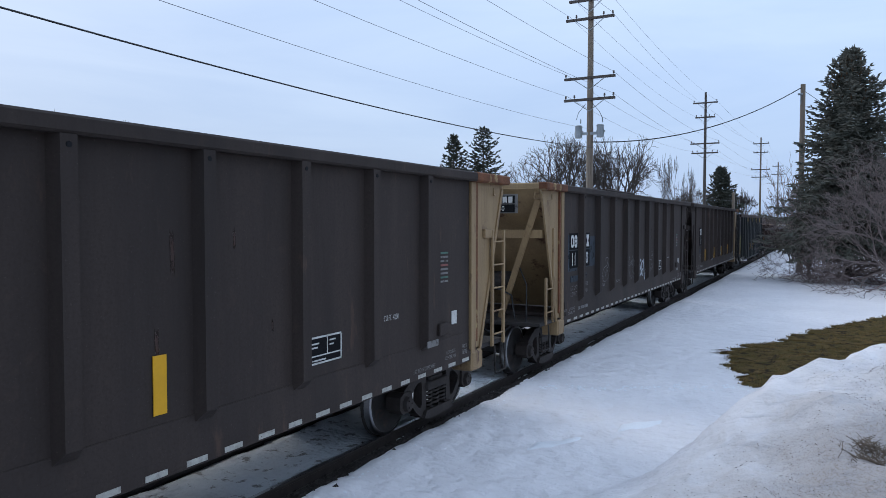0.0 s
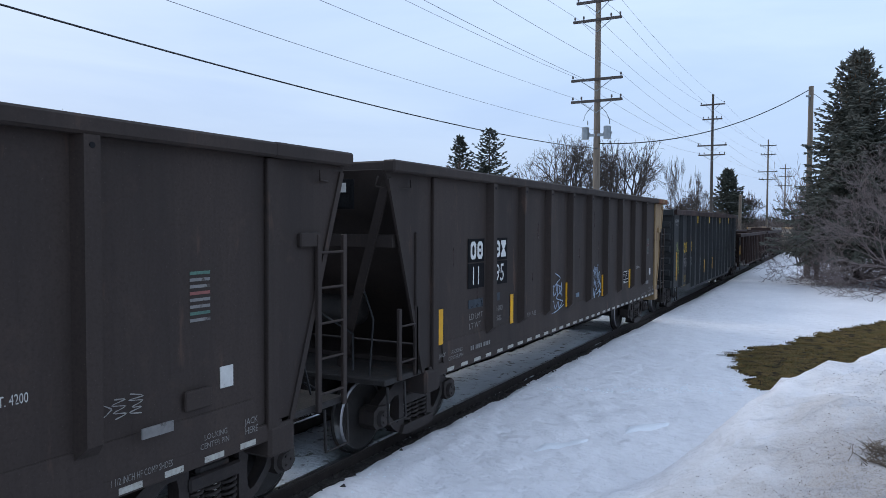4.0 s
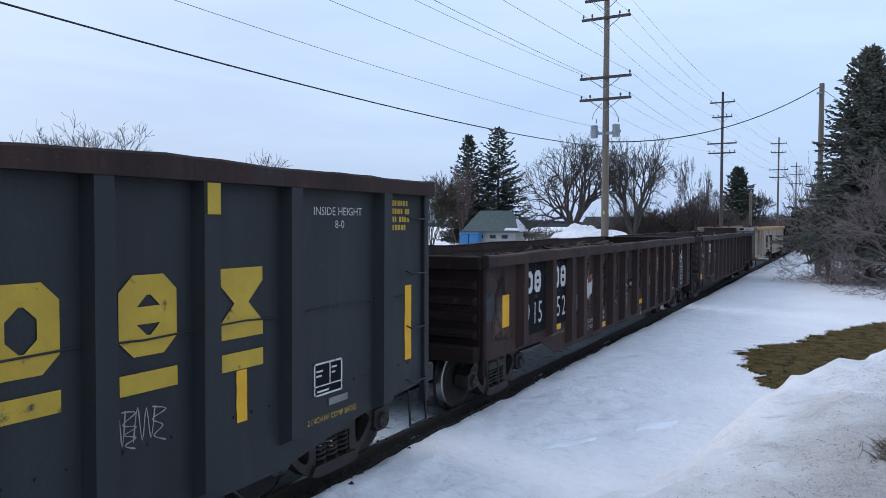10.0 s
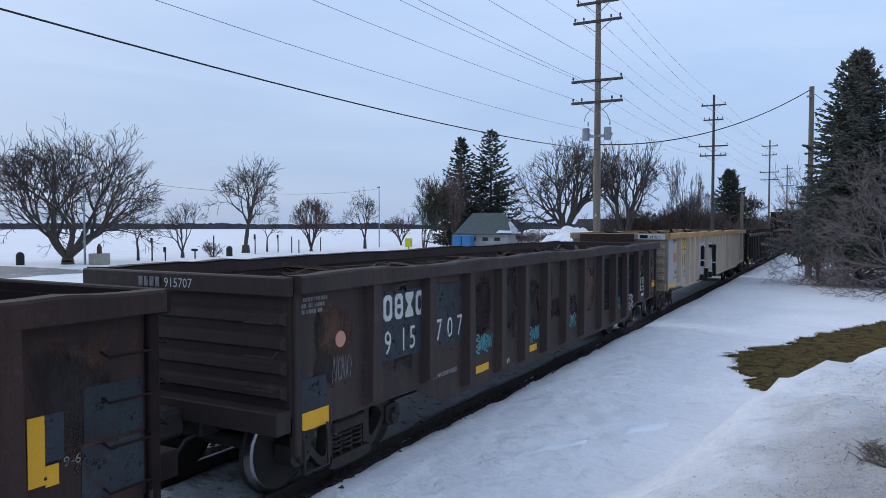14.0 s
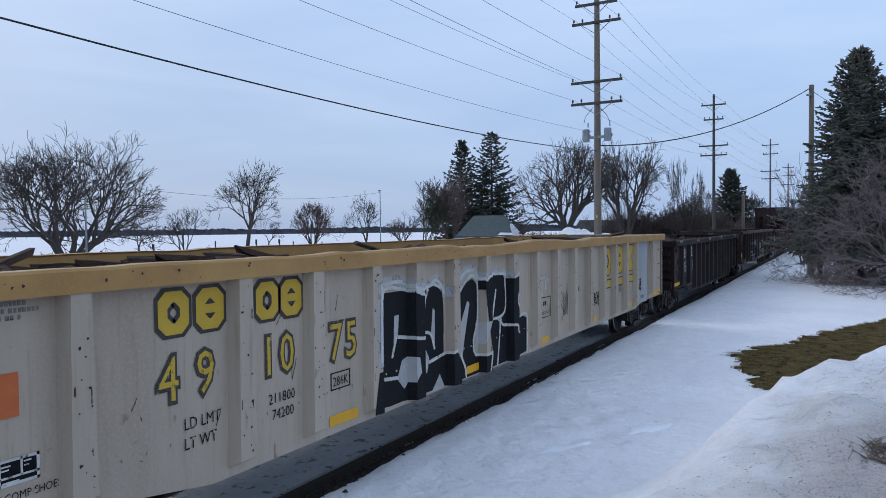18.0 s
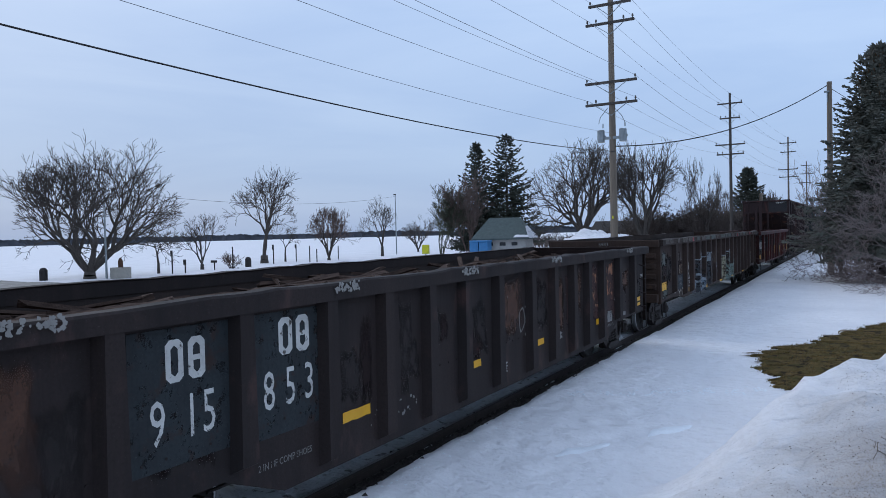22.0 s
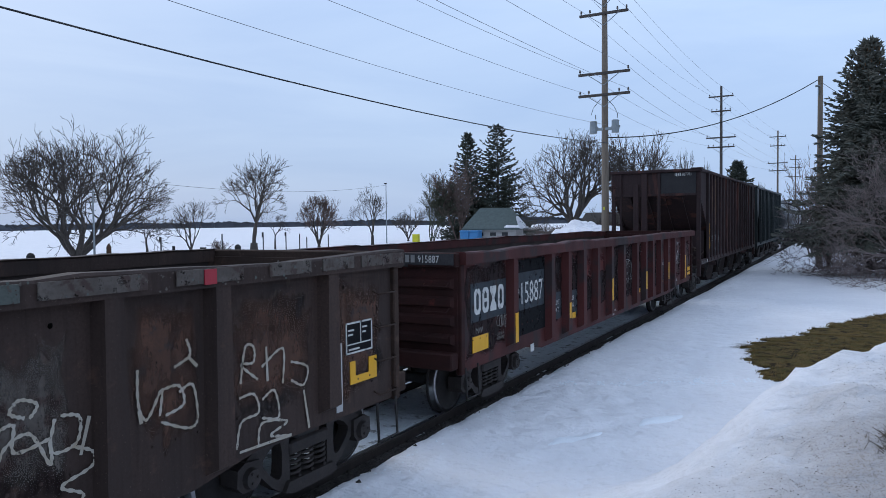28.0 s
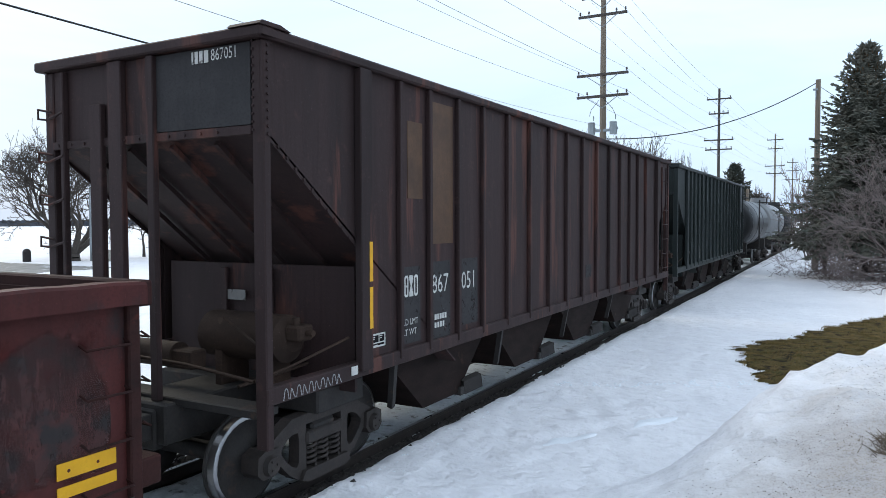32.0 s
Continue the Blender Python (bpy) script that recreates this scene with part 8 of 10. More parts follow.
TAGS += [[(15.82, 1.78), (15.82, 1.52), (15.89, 1.4), (16.02, 1.59), (16.0, 1.4)], [(16.02, 1.59), (16.18, 1.59), (16.22, 1.44), (16.05, 1.39)], [(16.18, 1.54), (16.31, 1.57), (16.35, 1.3), (16.26, 1.24), (16.01, 1.35)], [(15.82, 1.48), (15.84, 1.38)], [(16.81, 1.47), (16.87, 1.77), (16.97, 1.76), (16.96, 1.63), (16.82, 1.63), (17.01, 1.47)], [(17.12, 1.74), (17.13, 1.43)], [(17.06, 1.57), (17.33, 1.69), (17.32, 1.37)], [(17.43, 1.55), (17.66, 1.46), (17.6, 1.3), (17.43, 1.38)], [(16.79, 1.35), (16.96, 1.35), (17.01, 1.18), (16.81, 1.14), (16.75, 0.92)], [(17.06, 1.28), (17.21, 1.33), (17.26, 1.08), (17.05, 1.12)], [(17.0, 0.87), (17.05, 1.07), (17.37, 1.01), (17.15, 0.94), (17.37, 0.88)]]
TAGS += [[(17.6, 1.25), (17.67, 0.87)], [(16.78, 0.89), (17.42, 0.87)]]
pen(c8, "spray_stroke", TAGS, .026, flaky(m_tagcream, .62, 14.0), "cream spray stroke", FACE)
for y in (3.66, 12.63, 16.33):
    plate(c8, "red_marker", surface("red_tape", (.35, .02, .035), (.28, .02, .03), .5, scale=5, bump=.02), y, y + .12, 2.36, 2.48, NEAR + .024)
words(c8, "5983", -.1, 2.34, .10, m_greyst, -.125, end=True)
chips(c8, .1, 19, 2.34, 2.5, m_palescrape, 93, 380, .016, NEAR + .014)
chips(c8, .1, 19, 2.34, 2.5, m_greygreen, 94, 160, .018, NEAR + .0145)
# red car
plate(c9, "slate_patch", m_bluep, .35, 1.48, 1.42, 1.96, FACE - .002)
plate(c9, "slate_patch", m_bluep, 1.74, 3.01, 1.40, 2.00, FACE - .002)
plate(c9, "black_patch", m_blk2, 1.74, 3.05, 1.0, 1.40, FACE - .003)
plate(c9, "black_patch", m_blk2, 1.74, 3.05, 2.0, 2.2, FACE - .003)
plate(c9, "slate_patch", m_bluep, 3.34, 3.80, 1.06, 1.54, FACE - .002)
plate(c9, "slate_patch", m_bluep, 4.14, 4.68, 1.03, 1.5, FACE - .002)
block_mark(c9, .45, 1.40, 1.52, 1.88, 4, m_wht)
words(c9, "915887", 1.79, 1.50, .36, m_wht, FACE + .004, squeeze=.78)
words(c9, "LD LMT", 3.36, 1.32, .085, m_wht, FACE + .004, squeeze=.95)
words(c9, "LT WT", 3.36, 1.19, .085, m_wht, FACE + .004, squeeze=.95)
words(c9, "194400", 4.17, 1.32, .085, m_wht, FACE + .004, squeeze=.95)
words(c9, "68600", 4.21, 1.19, .085, m_wht, FACE + .004, squeeze=.95)
part("number_board", Shape().box(.20, 1.46, -.136, -.118, 2.25, 2.40, 0), m_hopgrey, c9, "grey number board on the end")
words(c9, "915887", .92, 2.28, .10, m_wht, -.142, squeeze=.8, end=True)
words(c9, "MW", .48, 1.25, .09, m_greyst, FACE + .004)
for a in ((4.15, 4.6, .97, 1.08), (8.92, 9.36, 1.0, 1.1), (11.34, 11.80, .98, 1.09)):
    strip(c9, *a)
for a in ((1.57, 1.68, .97, 1.42), (3.95, 4.05, 1.04, 1.32), (6.60, 6.71, 1.08, 1.55), (9.50, 9.62, 1.06, 1.50), (12.0, 12.11, 1.12, 1.59), (14.28, 14.39, .98, 1.68)):
    strip(c9, *a, NEAR - .006)
for a in ((.39, .87, 1.0, 1.22), (15.23, 15.66, 1.0, 1.08), (15.23, 15.66, 1.13, 1.24)):
    plate(c9, "reflector_strip", m_yel, *a, FACE + .003)
plate(c9, "sticker", m_wht, 2.41, 2.55, .68, .80, FACE + .003)
plate(c9, "slate_patch", m_bluep, 11.34, 11.90, 1.1, 1.68, FACE - .001)
placard(c9, 11.42, 1.25, .3, .3, FACE + .003)
bars(c9, 11.68, 1.52, .2, .08, 1, m_wht, FACE + .003)
stain(c9, "peeling_paint", m_palepeel, 13.2, 14.05, 1.95, 2.16, 65, .0014, .5)
stain(c9, "peeling_paint", m_palepeel, 13.4, 13.95, 1.35, 1.9, 66, .0014, .6)
scribble(c9, 1.16, 1.22, .34, .24, 123, m_scrib, FACE + .004, .008, 4)
words(c9, "COFFEE IN", 1.16, 1.13, .042, m_scrib, FACE + .002, squeeze=.9)
words(c9, "THE YARD?", 1.16, 1.07, .042, m_scrib, FACE + .002, squeeze=.9)
CHALK9 = [[(7.85, 1.81), (8.19, 1.88), (8.46, 1.8), (8.58, 1.6), (8.58, 1.41), (8.38, 1.4)], [(8.15, 1.68), (8.12, 1.86), (8.25, 1.74), (8.31, 1.86), (8.38, 1.65)], [(8.01, 1.66), (7.94, 1.6), (8.02, 1.52)], [(8.15, 1.57), (8.23, 1.51), (8.14, 1.53), (8.23, 1.57)]]
CHALK9 += [[(7.9, 1.35), (8.04, 1.46), (8.02, 1.33), (8.15, 1.44), (8.16, 1.3), (8.29, 1.44), (8.3, 1.32)], [(8.42, 1.48), (8.5, 1.52), (8.52, 1.45), (8.43, 1.45)], [(7.94, 1.95), (8.03, 1.98)], [(7.96, 1.99), (8.01, 1.93)], [(8.13, 2.01), (8.2, 2.04)], [(8.33, 1.99), (8.43, 1.94)], [(8.55, 1.77), (8.56, 1.58)], [(7.83, 1.27), (7.89, 1.32)], [(8.04, 1.21), (8.09, 1.18)]]
pen(c9, "chalk_stroke", CHALK9, .011, m_chalk, "thin white chalk stroke", FACE + .002)
words(c9, "RETAINING", 6.95, .78, .05, m_wht, FACE + .004, squeeze=.9)
words(c9, "VALVE", 6.99, .70, .05, m_wht, FACE + .004, squeeze=.9)
plate(c9, "routing_board", m_greyst, 13.35, 13.65, .93, 1.0, FACE + .006)
words(c9, "915887", -.1, 2.26, .09, m_greyst, -.125, end=True)
part("end_board", Shape().box(-.45, .75, -.124, -.12, 2.22, 2.4, 0), m_hopgrey, c9)


# -- open-top hoppers --
def hopper(start, length, mat, label, detail=True):
    car = car_thing("open_hopper", label, start)
    top, sill, X = 4.52, 1.26, NEAR - .07
    cut, back, f0 = 1.71, 1.48, .27
    for sg in (1, -1):
        x0, x1 = sorted((sg * X, sg * (X - .018)))
        out = [(f0, top - .1), (f0, 3.64), (cut, 2.50), (cut, sill), (length - back, sill), (length - back, 2.42), (length, 3.48), (length, top - .1)]
        part("side_sheet", Shape().prism(out, x0, x1), mat, car)
        x0, x1 = sorted((sg * (X - .05), sg * (NEAR + .02)))
        part("top_chord", Shape().box(x0, x1, f0 - .08, length + .08, top - .1, top, .02), mat, car)
        x0, x1 = sorted((sg * (X - .08), sg * (X + .047)))
        part("side_sill", Shape().box(x0, x1, f0 + .003, length - .003, sill - .06, sill + .1, .012), mat, car)
        ribs = [cut, 2.42, 3.07, 3.80, 4.52, 5.35, 6.2, 7.05, 7.92, 8.8, 9.68, 10.56, 11.4, 12.2, 12.95, 13.75, length - back]
        n = len(ribs)
        for k, y in enumerate(ribs):
            w = .10 if k in (0, n - 1) else .035
            x0, x1 = sorted((sg * X, sg * (X + (.09 if k in (0, n - 1) else .065))))
            part("side_rib", Shape().box(x0, x1, y - w, y + w, sill + .005, top - .102, .01), mat, car)
        for y in (f0 + .002, length - .092):
            x0, x1 = sorted((sg * (X - .1), sg * (X + .04)))
            part("corner_post", Shape().box(x0, x1, y, y + .09, .80 if detail else 1.1, top - .102, .012), mat, car)
    for y0, sg, depth in ((f0, 1, cut - f0), (length, -1, back)):
        def yy(v):
            return y0 + sg * v
        high = 3.66 if sg == 1 else 3.5
        s = Shape().box(-X + .1, X - .1, min(yy(.02), yy(.05)), max(yy(.02), yy(.05)), high, top - .1, .004)
        part("end_sheet", s, mat, car)
        part("end_slope_sheet", Shape().beam((0, yy(.03), high), (0, yy(3.5), 1.0), 2 * X, .02), mat, car)
        for k in (-.9, -.3, .3, .9):
            part("slope_rib", Shape().beam((k, yy(.08), high - .10), (k, yy(2.4), 1.72), .05, .05), mat, car)
        part("end_chord", Shape().box(-NEAR - .018, NEAR + .018, min(yy(-.084), yy(.1)), max(yy(-.084), yy(.1)), top - .097, top + .003, .015), mat, car)
        for x, w, h1, z1 in ((-1.20, .03, top - .12, 1.1), (-.66, .09, 4.02, 1.1), (-.36, .10, top - .1, 1.1), (.15, .05, top - .1, 1.1)):
            part("end_post", Shape().box(x - w, x + w, min(yy(-.05), yy(.018)), max(yy(-.05), yy(.018)), z1, h1, .01), mat, car)
        part("end_angle", Shape().box(-X + .1, X - .1, min(yy(-.012), yy(.02)), max(yy(-.012), yy(.02)), high - .06, high + .02, .004), mat, car)
        part("corner_cap", Shape().prism([(yy(-.10), top), (yy(-.06), top + .035), (yy(.16), top + .035), (yy(.30), top)], X - .28, NEAR + .03), mat, car)
        part("end_platform", Shape().box(-X + .1, X - .1, min(yy(.03), yy(.30)), max(yy(.03), yy(.30)), 1.06, 1.14, .01).box(-.36, .36, min(yy(-.1), yy(2)), max(yy(-.1), yy(2)), .70, 1.1, .02).box(-1.2, 1.2, min(yy(1.1), yy(1.9)), max(yy(1.1), yy(1.9)), .82, 1.08, .02), m_under, car)
        part("end_bulkhead", Shape().box(-X + .1, X - .1, min(yy(depth + .02), yy(depth + .06)), max(yy(depth + .02), yy(depth + .06)), 1.0, 2.35, .004).box(.2, .3, min(yy(depth - .04), yy(depth + .02)), max(yy(depth - .04), yy(depth + .02)), 1.17, 2.3, .01).box(-.5, -.4, min(yy(depth - .04), yy(depth + .02)), max(yy(depth - .04), yy(depth + .02)), 1.17, 2.3, .01), mat, car)
        part("air_reservoir", Shape().tube((-.1, yy(.95), 1.62), (.95, yy(.95), 1.62), .25, n=20).tube((.95, yy(.95), 1.62), (1.03, yy(.95), 1.62), .25, .13, n=20).box(.1, .2, min(yy(.75), yy(1.15)), max(yy(.75), yy(1.15)), 1.0, 1.5, .01).box(.7, .8, min(yy(.75), yy(1.15)), max(yy(.75), yy(1.15)), 1.0, 1.5, .01), m_endrust, car)
        part("control_valve", Shape().box(1.02, 1.2, min(yy(.82), yy(1.05)), max(yy(.82), yy(1.05)), 1.62, 1.78, .02).tube((1.1, yy(.9), 1.78), (1.1, yy(.9), 1.86), .04, n=8).tube((1.2, yy(.95), 1.7), (1.28, yy(.95), 1.7), .035, n=8), m_endrust, car)
        part("brake_cylinder", Shape().tube((-.9, yy(.55), 1.42), (-.2, yy(.55), 1.42), .14, n=16).box(-.3, .1, min(yy(.45), yy(.65)), max(yy(.45), yy(.65)), 1.30, 1.5, .02), m_endrust, car)
        part("brake_pipe", Shape().path([(1.2, yy(.2), 1.35), (.2, yy(.3), 1.4), (-.6, yy(.2), 1.45), (-1.3, yy(.15), 1.35)], .018).path([(1.42, yy(.12), 1.42), (1.1, yy(.5), 1.55), (.4, yy(.6), 1.85)], .014).path([(.9, yy(.3), 1.25), (.9, yy(1.3), 1.3)], .02).path([(1.40, yy(.05), 1.48), (1.2, yy(.25), 1.36), (1.4, yy(.45), 1.46), (1.45, yy(1.3), 1.62)], .014), m_endrust, car)
        if detail and sg == 1:
            part("end_card", Shape().box(-.42, -.12, yy(depth - .02), yy(depth - .012), 1.92, 2.04, 0), m_greyst, car, "weathered pale card on the bulkhead")
            for k in range(6):
                z = 1.75 + .45 * k
                grab(car, [(-X + .08, yy(-.0), z), (-X - .05, yy(-.07), z + .03), (-X - .05, yy(-.07), z - .07), (-X + .05, yy(-.03), z - .08), (-1.18, yy(-.05), z - .02)], mat, .014)
            s = Shape()
            for k in range(12):
                z, y = 3.60 - .093 * k, f0 + .10 + .114 * k
                s.tube((X, y, z), (X + .016, y, z), .02, n=5)
                s.tube((X + .035, f0 + .05, 3.6 + .07 * k), (X + .056, f0 + .05, 3.6 + .07 * k), .016, n=5)
                s.tube((1.43, yy(0), 3.64 + .07 * k), (1.43, yy(-.012), 3.64 + .07 * k), .013, n=5)
                s.tube((-1.3 + .21 * k, yy(-.012), high - .02), (-1.3 + .21 * k, yy(-.026), high - .02), .016, n=5)
            part("rivet_row", s, mat, car)
    # hopper bays with their doors
    m = (length - 2 * 2.4) / 4
    for k in range(4):
        y = 2.4 + m * (k + .5)
        s = Shape()
        for x0, x1 in ((-1.25, -.2), (.2, 1.25)):
            v = [(x, yv, z) for x in (x0, x1) for yv, z in ((y - m * .48, sill), (y + m * .48, sill), (y + m * .16, .42), (y - m * .16, .42))]
            s.add(v, [(0, 1, 2, 3), (7, 6, 5, 4), (0, 4, 5, 1), (1, 5, 6, 2), (2, 6, 7, 3), (3, 7, 4, 0)])
        # bays coloured dark brown for the shade they hang in
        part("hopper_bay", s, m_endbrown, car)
        part("bay_brace", Shape().beam((X - .05, y - m * .5, sill), (X - .25, y - m * .42, .62), .07, .07), m_under, car)
        part("door_latch", Shape().beam((1.25, y + m * .2, .48), (1.38, y + m * .3, .55), .12, .2), m_under, car)
        part("door_bar", Shape().box(-1.3, 1.3, y + m * .16, y + m * .22, .38, .5, .01), m_under, car)
    part("centre_sill", Shape().box(-.2, .2, 0, length, .75, 1.0, .01), m_under, car)
    running_gear(car, length, 1.65)
    return car


c10 = hopper(173.57, 16.4, m_hop, "brown open hopper with stepped grey patches and white figures")
c11 = hopper(191.42, 16.1, m_green, "black-green open hopper with white stencils behind the brown one", False)



# marks on the brown hopper
HX = NEAR - .066
for a in ((2.40, 2.89, 1.40, 2.30), (3.15, 3.62, 1.36, 2.33), (3.92, 4.40, 1.44, 2.33)):
    plate(c10, "grey_patch", m_hopgrey, *a, HX - .002)
block_mark_x = [2.43 + .105 * k for k in range(4)]
mark_bars(c10, block_mark_x, 1.95, .085, .25, m_wht, HX + .006)
words(c10, "867", 3.15, 1.94, .24, m_wht, HX + .006, squeeze=.85)
words(c10, "051", 3.92, 1.93, .24, m_wht, HX + .006, squeeze=.85)
words(c10, "LD LMT", 2.5, 1.62, .075, m_wht, HX + .006, squeeze=.95)
words(c10, "LT WT", 2.5, 1.5, .075, m_wht, HX + .006, squeeze=.95)
bars(c10, 3.22, 1.5, .3, .17, 2, m_wht, HX + .006)
strip(c10, 1.74, 1.80, 2.2, 2.62, HX + .089)
strip(c10, 1.74, 1.80, 1.70, 2.14, HX + .089)
placard(c10, 1.86, 1.46, .28, .15, HX + .006)
plate(c10, "ochre_panel", m_ochre, 3.12, 3.70, 2.55, 4.30, HX - .002)
plate(c10, "ochre_panel", m_ochre, 2.62, 2.95, 3.1, 4.0, HX - .002)
plate(c10, "slate_patch", m_hopgrey, 9.1, 9.45, 1.7, 1.95, HX - .002)
part("end_panel", Shape().box(.20, 1.40, .27, .287, 3.69, 4.41, 0), m_hopgrey, c10, "faded grey panel on the end sheet")
words(c10, "867051", .93, 4.29, .11, m_wht, .266, squeeze=.72, end=True)
part("owner_mark", Shape().box(.69, .71, .262, .267, 4.28, 4.39, 0).box(.73, .77, .262, .267, 4.28, 4.39, 0).box(.79, .83, .262, .267, 4.28, 4.39, 0).box(.85, .90, .262, .267, 4.28, 4.39, 0), m_wht, c10)
pen(c10, "chalk_stroke", [[(.46 + .085 * k, 1.22), (.48 + .085 * k, 1.31), (.51 + .085 * k, 1.25 if k % 2 else 1.31), (.53 + .085 * k, 1.22)] for k in range(10)], .012, m_chalk, "thin white chalk stroke", HX + .054)
plate(c10, "defect_card", m_wht, 1.46, 1.56, 1.25, 1.34, HX + .055)
part("side_ladder", Shape().box(HX, HX + .03, 15.6, 15.64, 1.3, 4.3, .004).box(HX, HX + .03, 16.1, 16.14, 1.3, 4.3, .004), m_hop, c10)
for k in range(7):
    grab(c10, [(HX + .03, 15.62, 1.5 + .4 * k), (HX + .08, 15.7, 1.5 + .4 * k), (HX + .08, 16.04, 1.5 + .4 * k), (HX + .03, 16.12, 1.5 + .4 * k)], m_hop)
for y in (2.0, 4.0, 8.0):
    bars(c11, y, 1.5, .4, .3, 3, m_greyst, HX + .006)


# -- tank cars --
def tank_car(start, length, mat, label):
    car = car_thing("tank_car", label, start)
    r, zc = 1.48, 2.62
    s = Shape()
    n = 32
    prof = [(.35 + .5 * (1 - math.sin(k / 7 * 1.5708)), r * math.cos((1 - k / 7) * 1.5708)) for k in range(8)]
    ring = [(y, q) for y, q in prof] + [(length - y, q) for y, q in prof[::-1]]
    v = [(q * math.cos(6.28318 * j / n), y, zc + q * math.sin(6.28318 * j / n)) for y, q in ring for j in range(n)]
    s.add(v, [(i * n + j, i * n + (j + 1) % n, (i + 1) * n + (j + 1) % n, (i + 1) * n + j) for i in range(len(ring) - 1) for j in range(n)], 0, True)
    part("tank", s, mat, car)
    for y in (length * .28, length * .72, length * .5):
        b = Shape()
        v = [(q * math.cos(6.28318 * j / n), yy, zc + q * math.sin(6.28318 * j / n)) for yy, q in ((y - .04, r), (y - .04, r + .02), (y + .04, r + .02), (y + .04, r)) for j in range(n)]
        b.add(v, [(i * n + j, i * n + (j + 1) % n, (i + 1) * n + (j + 1) % n, (i + 1) * n + j) for i in range(3) for j in range(n)], 0, True)
        part("band", b, mat, car)
    part("dome", Shape().tube((0, length / 2, zc + r - .1), (0, length / 2, zc + r + .38), .55, n=20).tube((.3, length / 2 + 1, zc + r - .1), (.3, length / 2 + 1, zc + r + .22), .18, n=12), mat, car)
    wk = Shape().box(-.8, .8, length / 2 - 1.4, length / 2 + 1.4, zc + r + .02, zc + r + .07, .01)
    for x in (-.8, .8):
        wk.path([(x, length / 2 - 1.4, zc + r + .05), (x, length / 2 - 1.4, zc + r + .75), (x, length / 2 + 1.4, zc + r + .75), (x, length / 2 + 1.4, zc + r + .05)], .02)
    part("walkway", wk, m_under, car)
    part("stub_sill", Shape().box(-.35, .35, 0, 2.6, .7, 1.2, .02).box(-.35, .35, length - 2.6, length, .7, 1.2, .02).box(-1.4, 1.4, 1.6, 1.9, .9, 1.6, .03).box(-1.4, 1.4, length - 1.9, length - 1.6, .9, 1.6, .03).box(-1.45, 1.45, .0, .5, 1.05, 1.12, .01), m_under, car)
    ladder(car, length / 2 - .2, 1.0, 4.0, r + .06, m_under, .42, 8)
    s = Shape().path([(1.45, .1, 1.1), (1.45, .1, 1.9), (-1.45, .1, 1.9), (-1.45, .1, 1.1)], .018)
    part("end_railing", s, m_under, car)
    running_gear(car, length, 1.7)
    return car


c12 = tank_car(209.23, 13.2, m_tank, "black cylindrical tank car")
c13 = tank_car(224.13, 13.2, m_tankgrey, "grey cylindrical tank car")
c14 = tank_car(239.03, 13.2, m_tank, "black cylindrical tank car")


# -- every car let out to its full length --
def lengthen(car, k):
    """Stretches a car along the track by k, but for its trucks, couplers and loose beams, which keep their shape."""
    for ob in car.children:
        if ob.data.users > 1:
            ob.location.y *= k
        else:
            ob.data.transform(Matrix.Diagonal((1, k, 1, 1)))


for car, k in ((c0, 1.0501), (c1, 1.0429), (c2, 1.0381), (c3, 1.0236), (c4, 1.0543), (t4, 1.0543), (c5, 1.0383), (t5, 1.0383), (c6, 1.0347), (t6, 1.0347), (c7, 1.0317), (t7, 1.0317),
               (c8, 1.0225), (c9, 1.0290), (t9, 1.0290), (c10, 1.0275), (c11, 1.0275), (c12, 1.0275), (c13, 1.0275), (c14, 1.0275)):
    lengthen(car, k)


# ---- trees ----
def limb(segs, r, p, d, length, rad, level, depth, kids, spread, up, bend, thin, droop):
    """Grows a crooked tapering limb with side limbs that shorten towards its tip."""
    steps = (9, 7, 5, 3, 2)[min(level, 4)]
    if level > 2:
        thin *= .7
    q, dd = Vector(p), Vector(d).normalized()
    n = kids[min(level, len(kids) - 1)] if level < depth else 0
    marks = sorted((.28 if level == 0 else .12) + (.88 if level else .72) * (k + r.uniform(.1, .9)) / n for k in range(n)) if n else []
    turn = r.uniform(0, 6.28)
    for k in range(steps):
        lift = up if level < 2 else up * .4 - droop
        dd = (dd + Vector((r.gauss(0, bend), r.gauss(0, bend), r.gauss(0, bend) + lift))).normalized()
        nq = q + dd * length / steps
        r0, r1 = max(thin, rad * (1 - .80 * k / steps)), max(thin, rad * (1 - .80 * (k + 1) / steps))
        segs.append((q.copy(), nq.copy(), level, r0, r1))
        for f in [m for m in marks if k / steps <= m < (k + 1) / steps]:
            base = q.lerp(nq, f * steps - k)
            turn += 2.4 + r.uniform(-.5, .5)
            b = spread * r.uniform(.65, 1.3)
            o = dd.orthogonal().normalized()
            side = o * math.cos(turn) + dd.cross(o) * math.sin(turn)
            limb(segs, r, base, dd * math.cos(b) + side * math.sin(b), length * r.uniform(.42, .68) * (1.12 - .62 * f), max(thin, rad * (1 - .8 * f) * r.uniform(.5, .68)), level + 1, depth, kids, spread, up, bend, thin, droop)
        q = nq


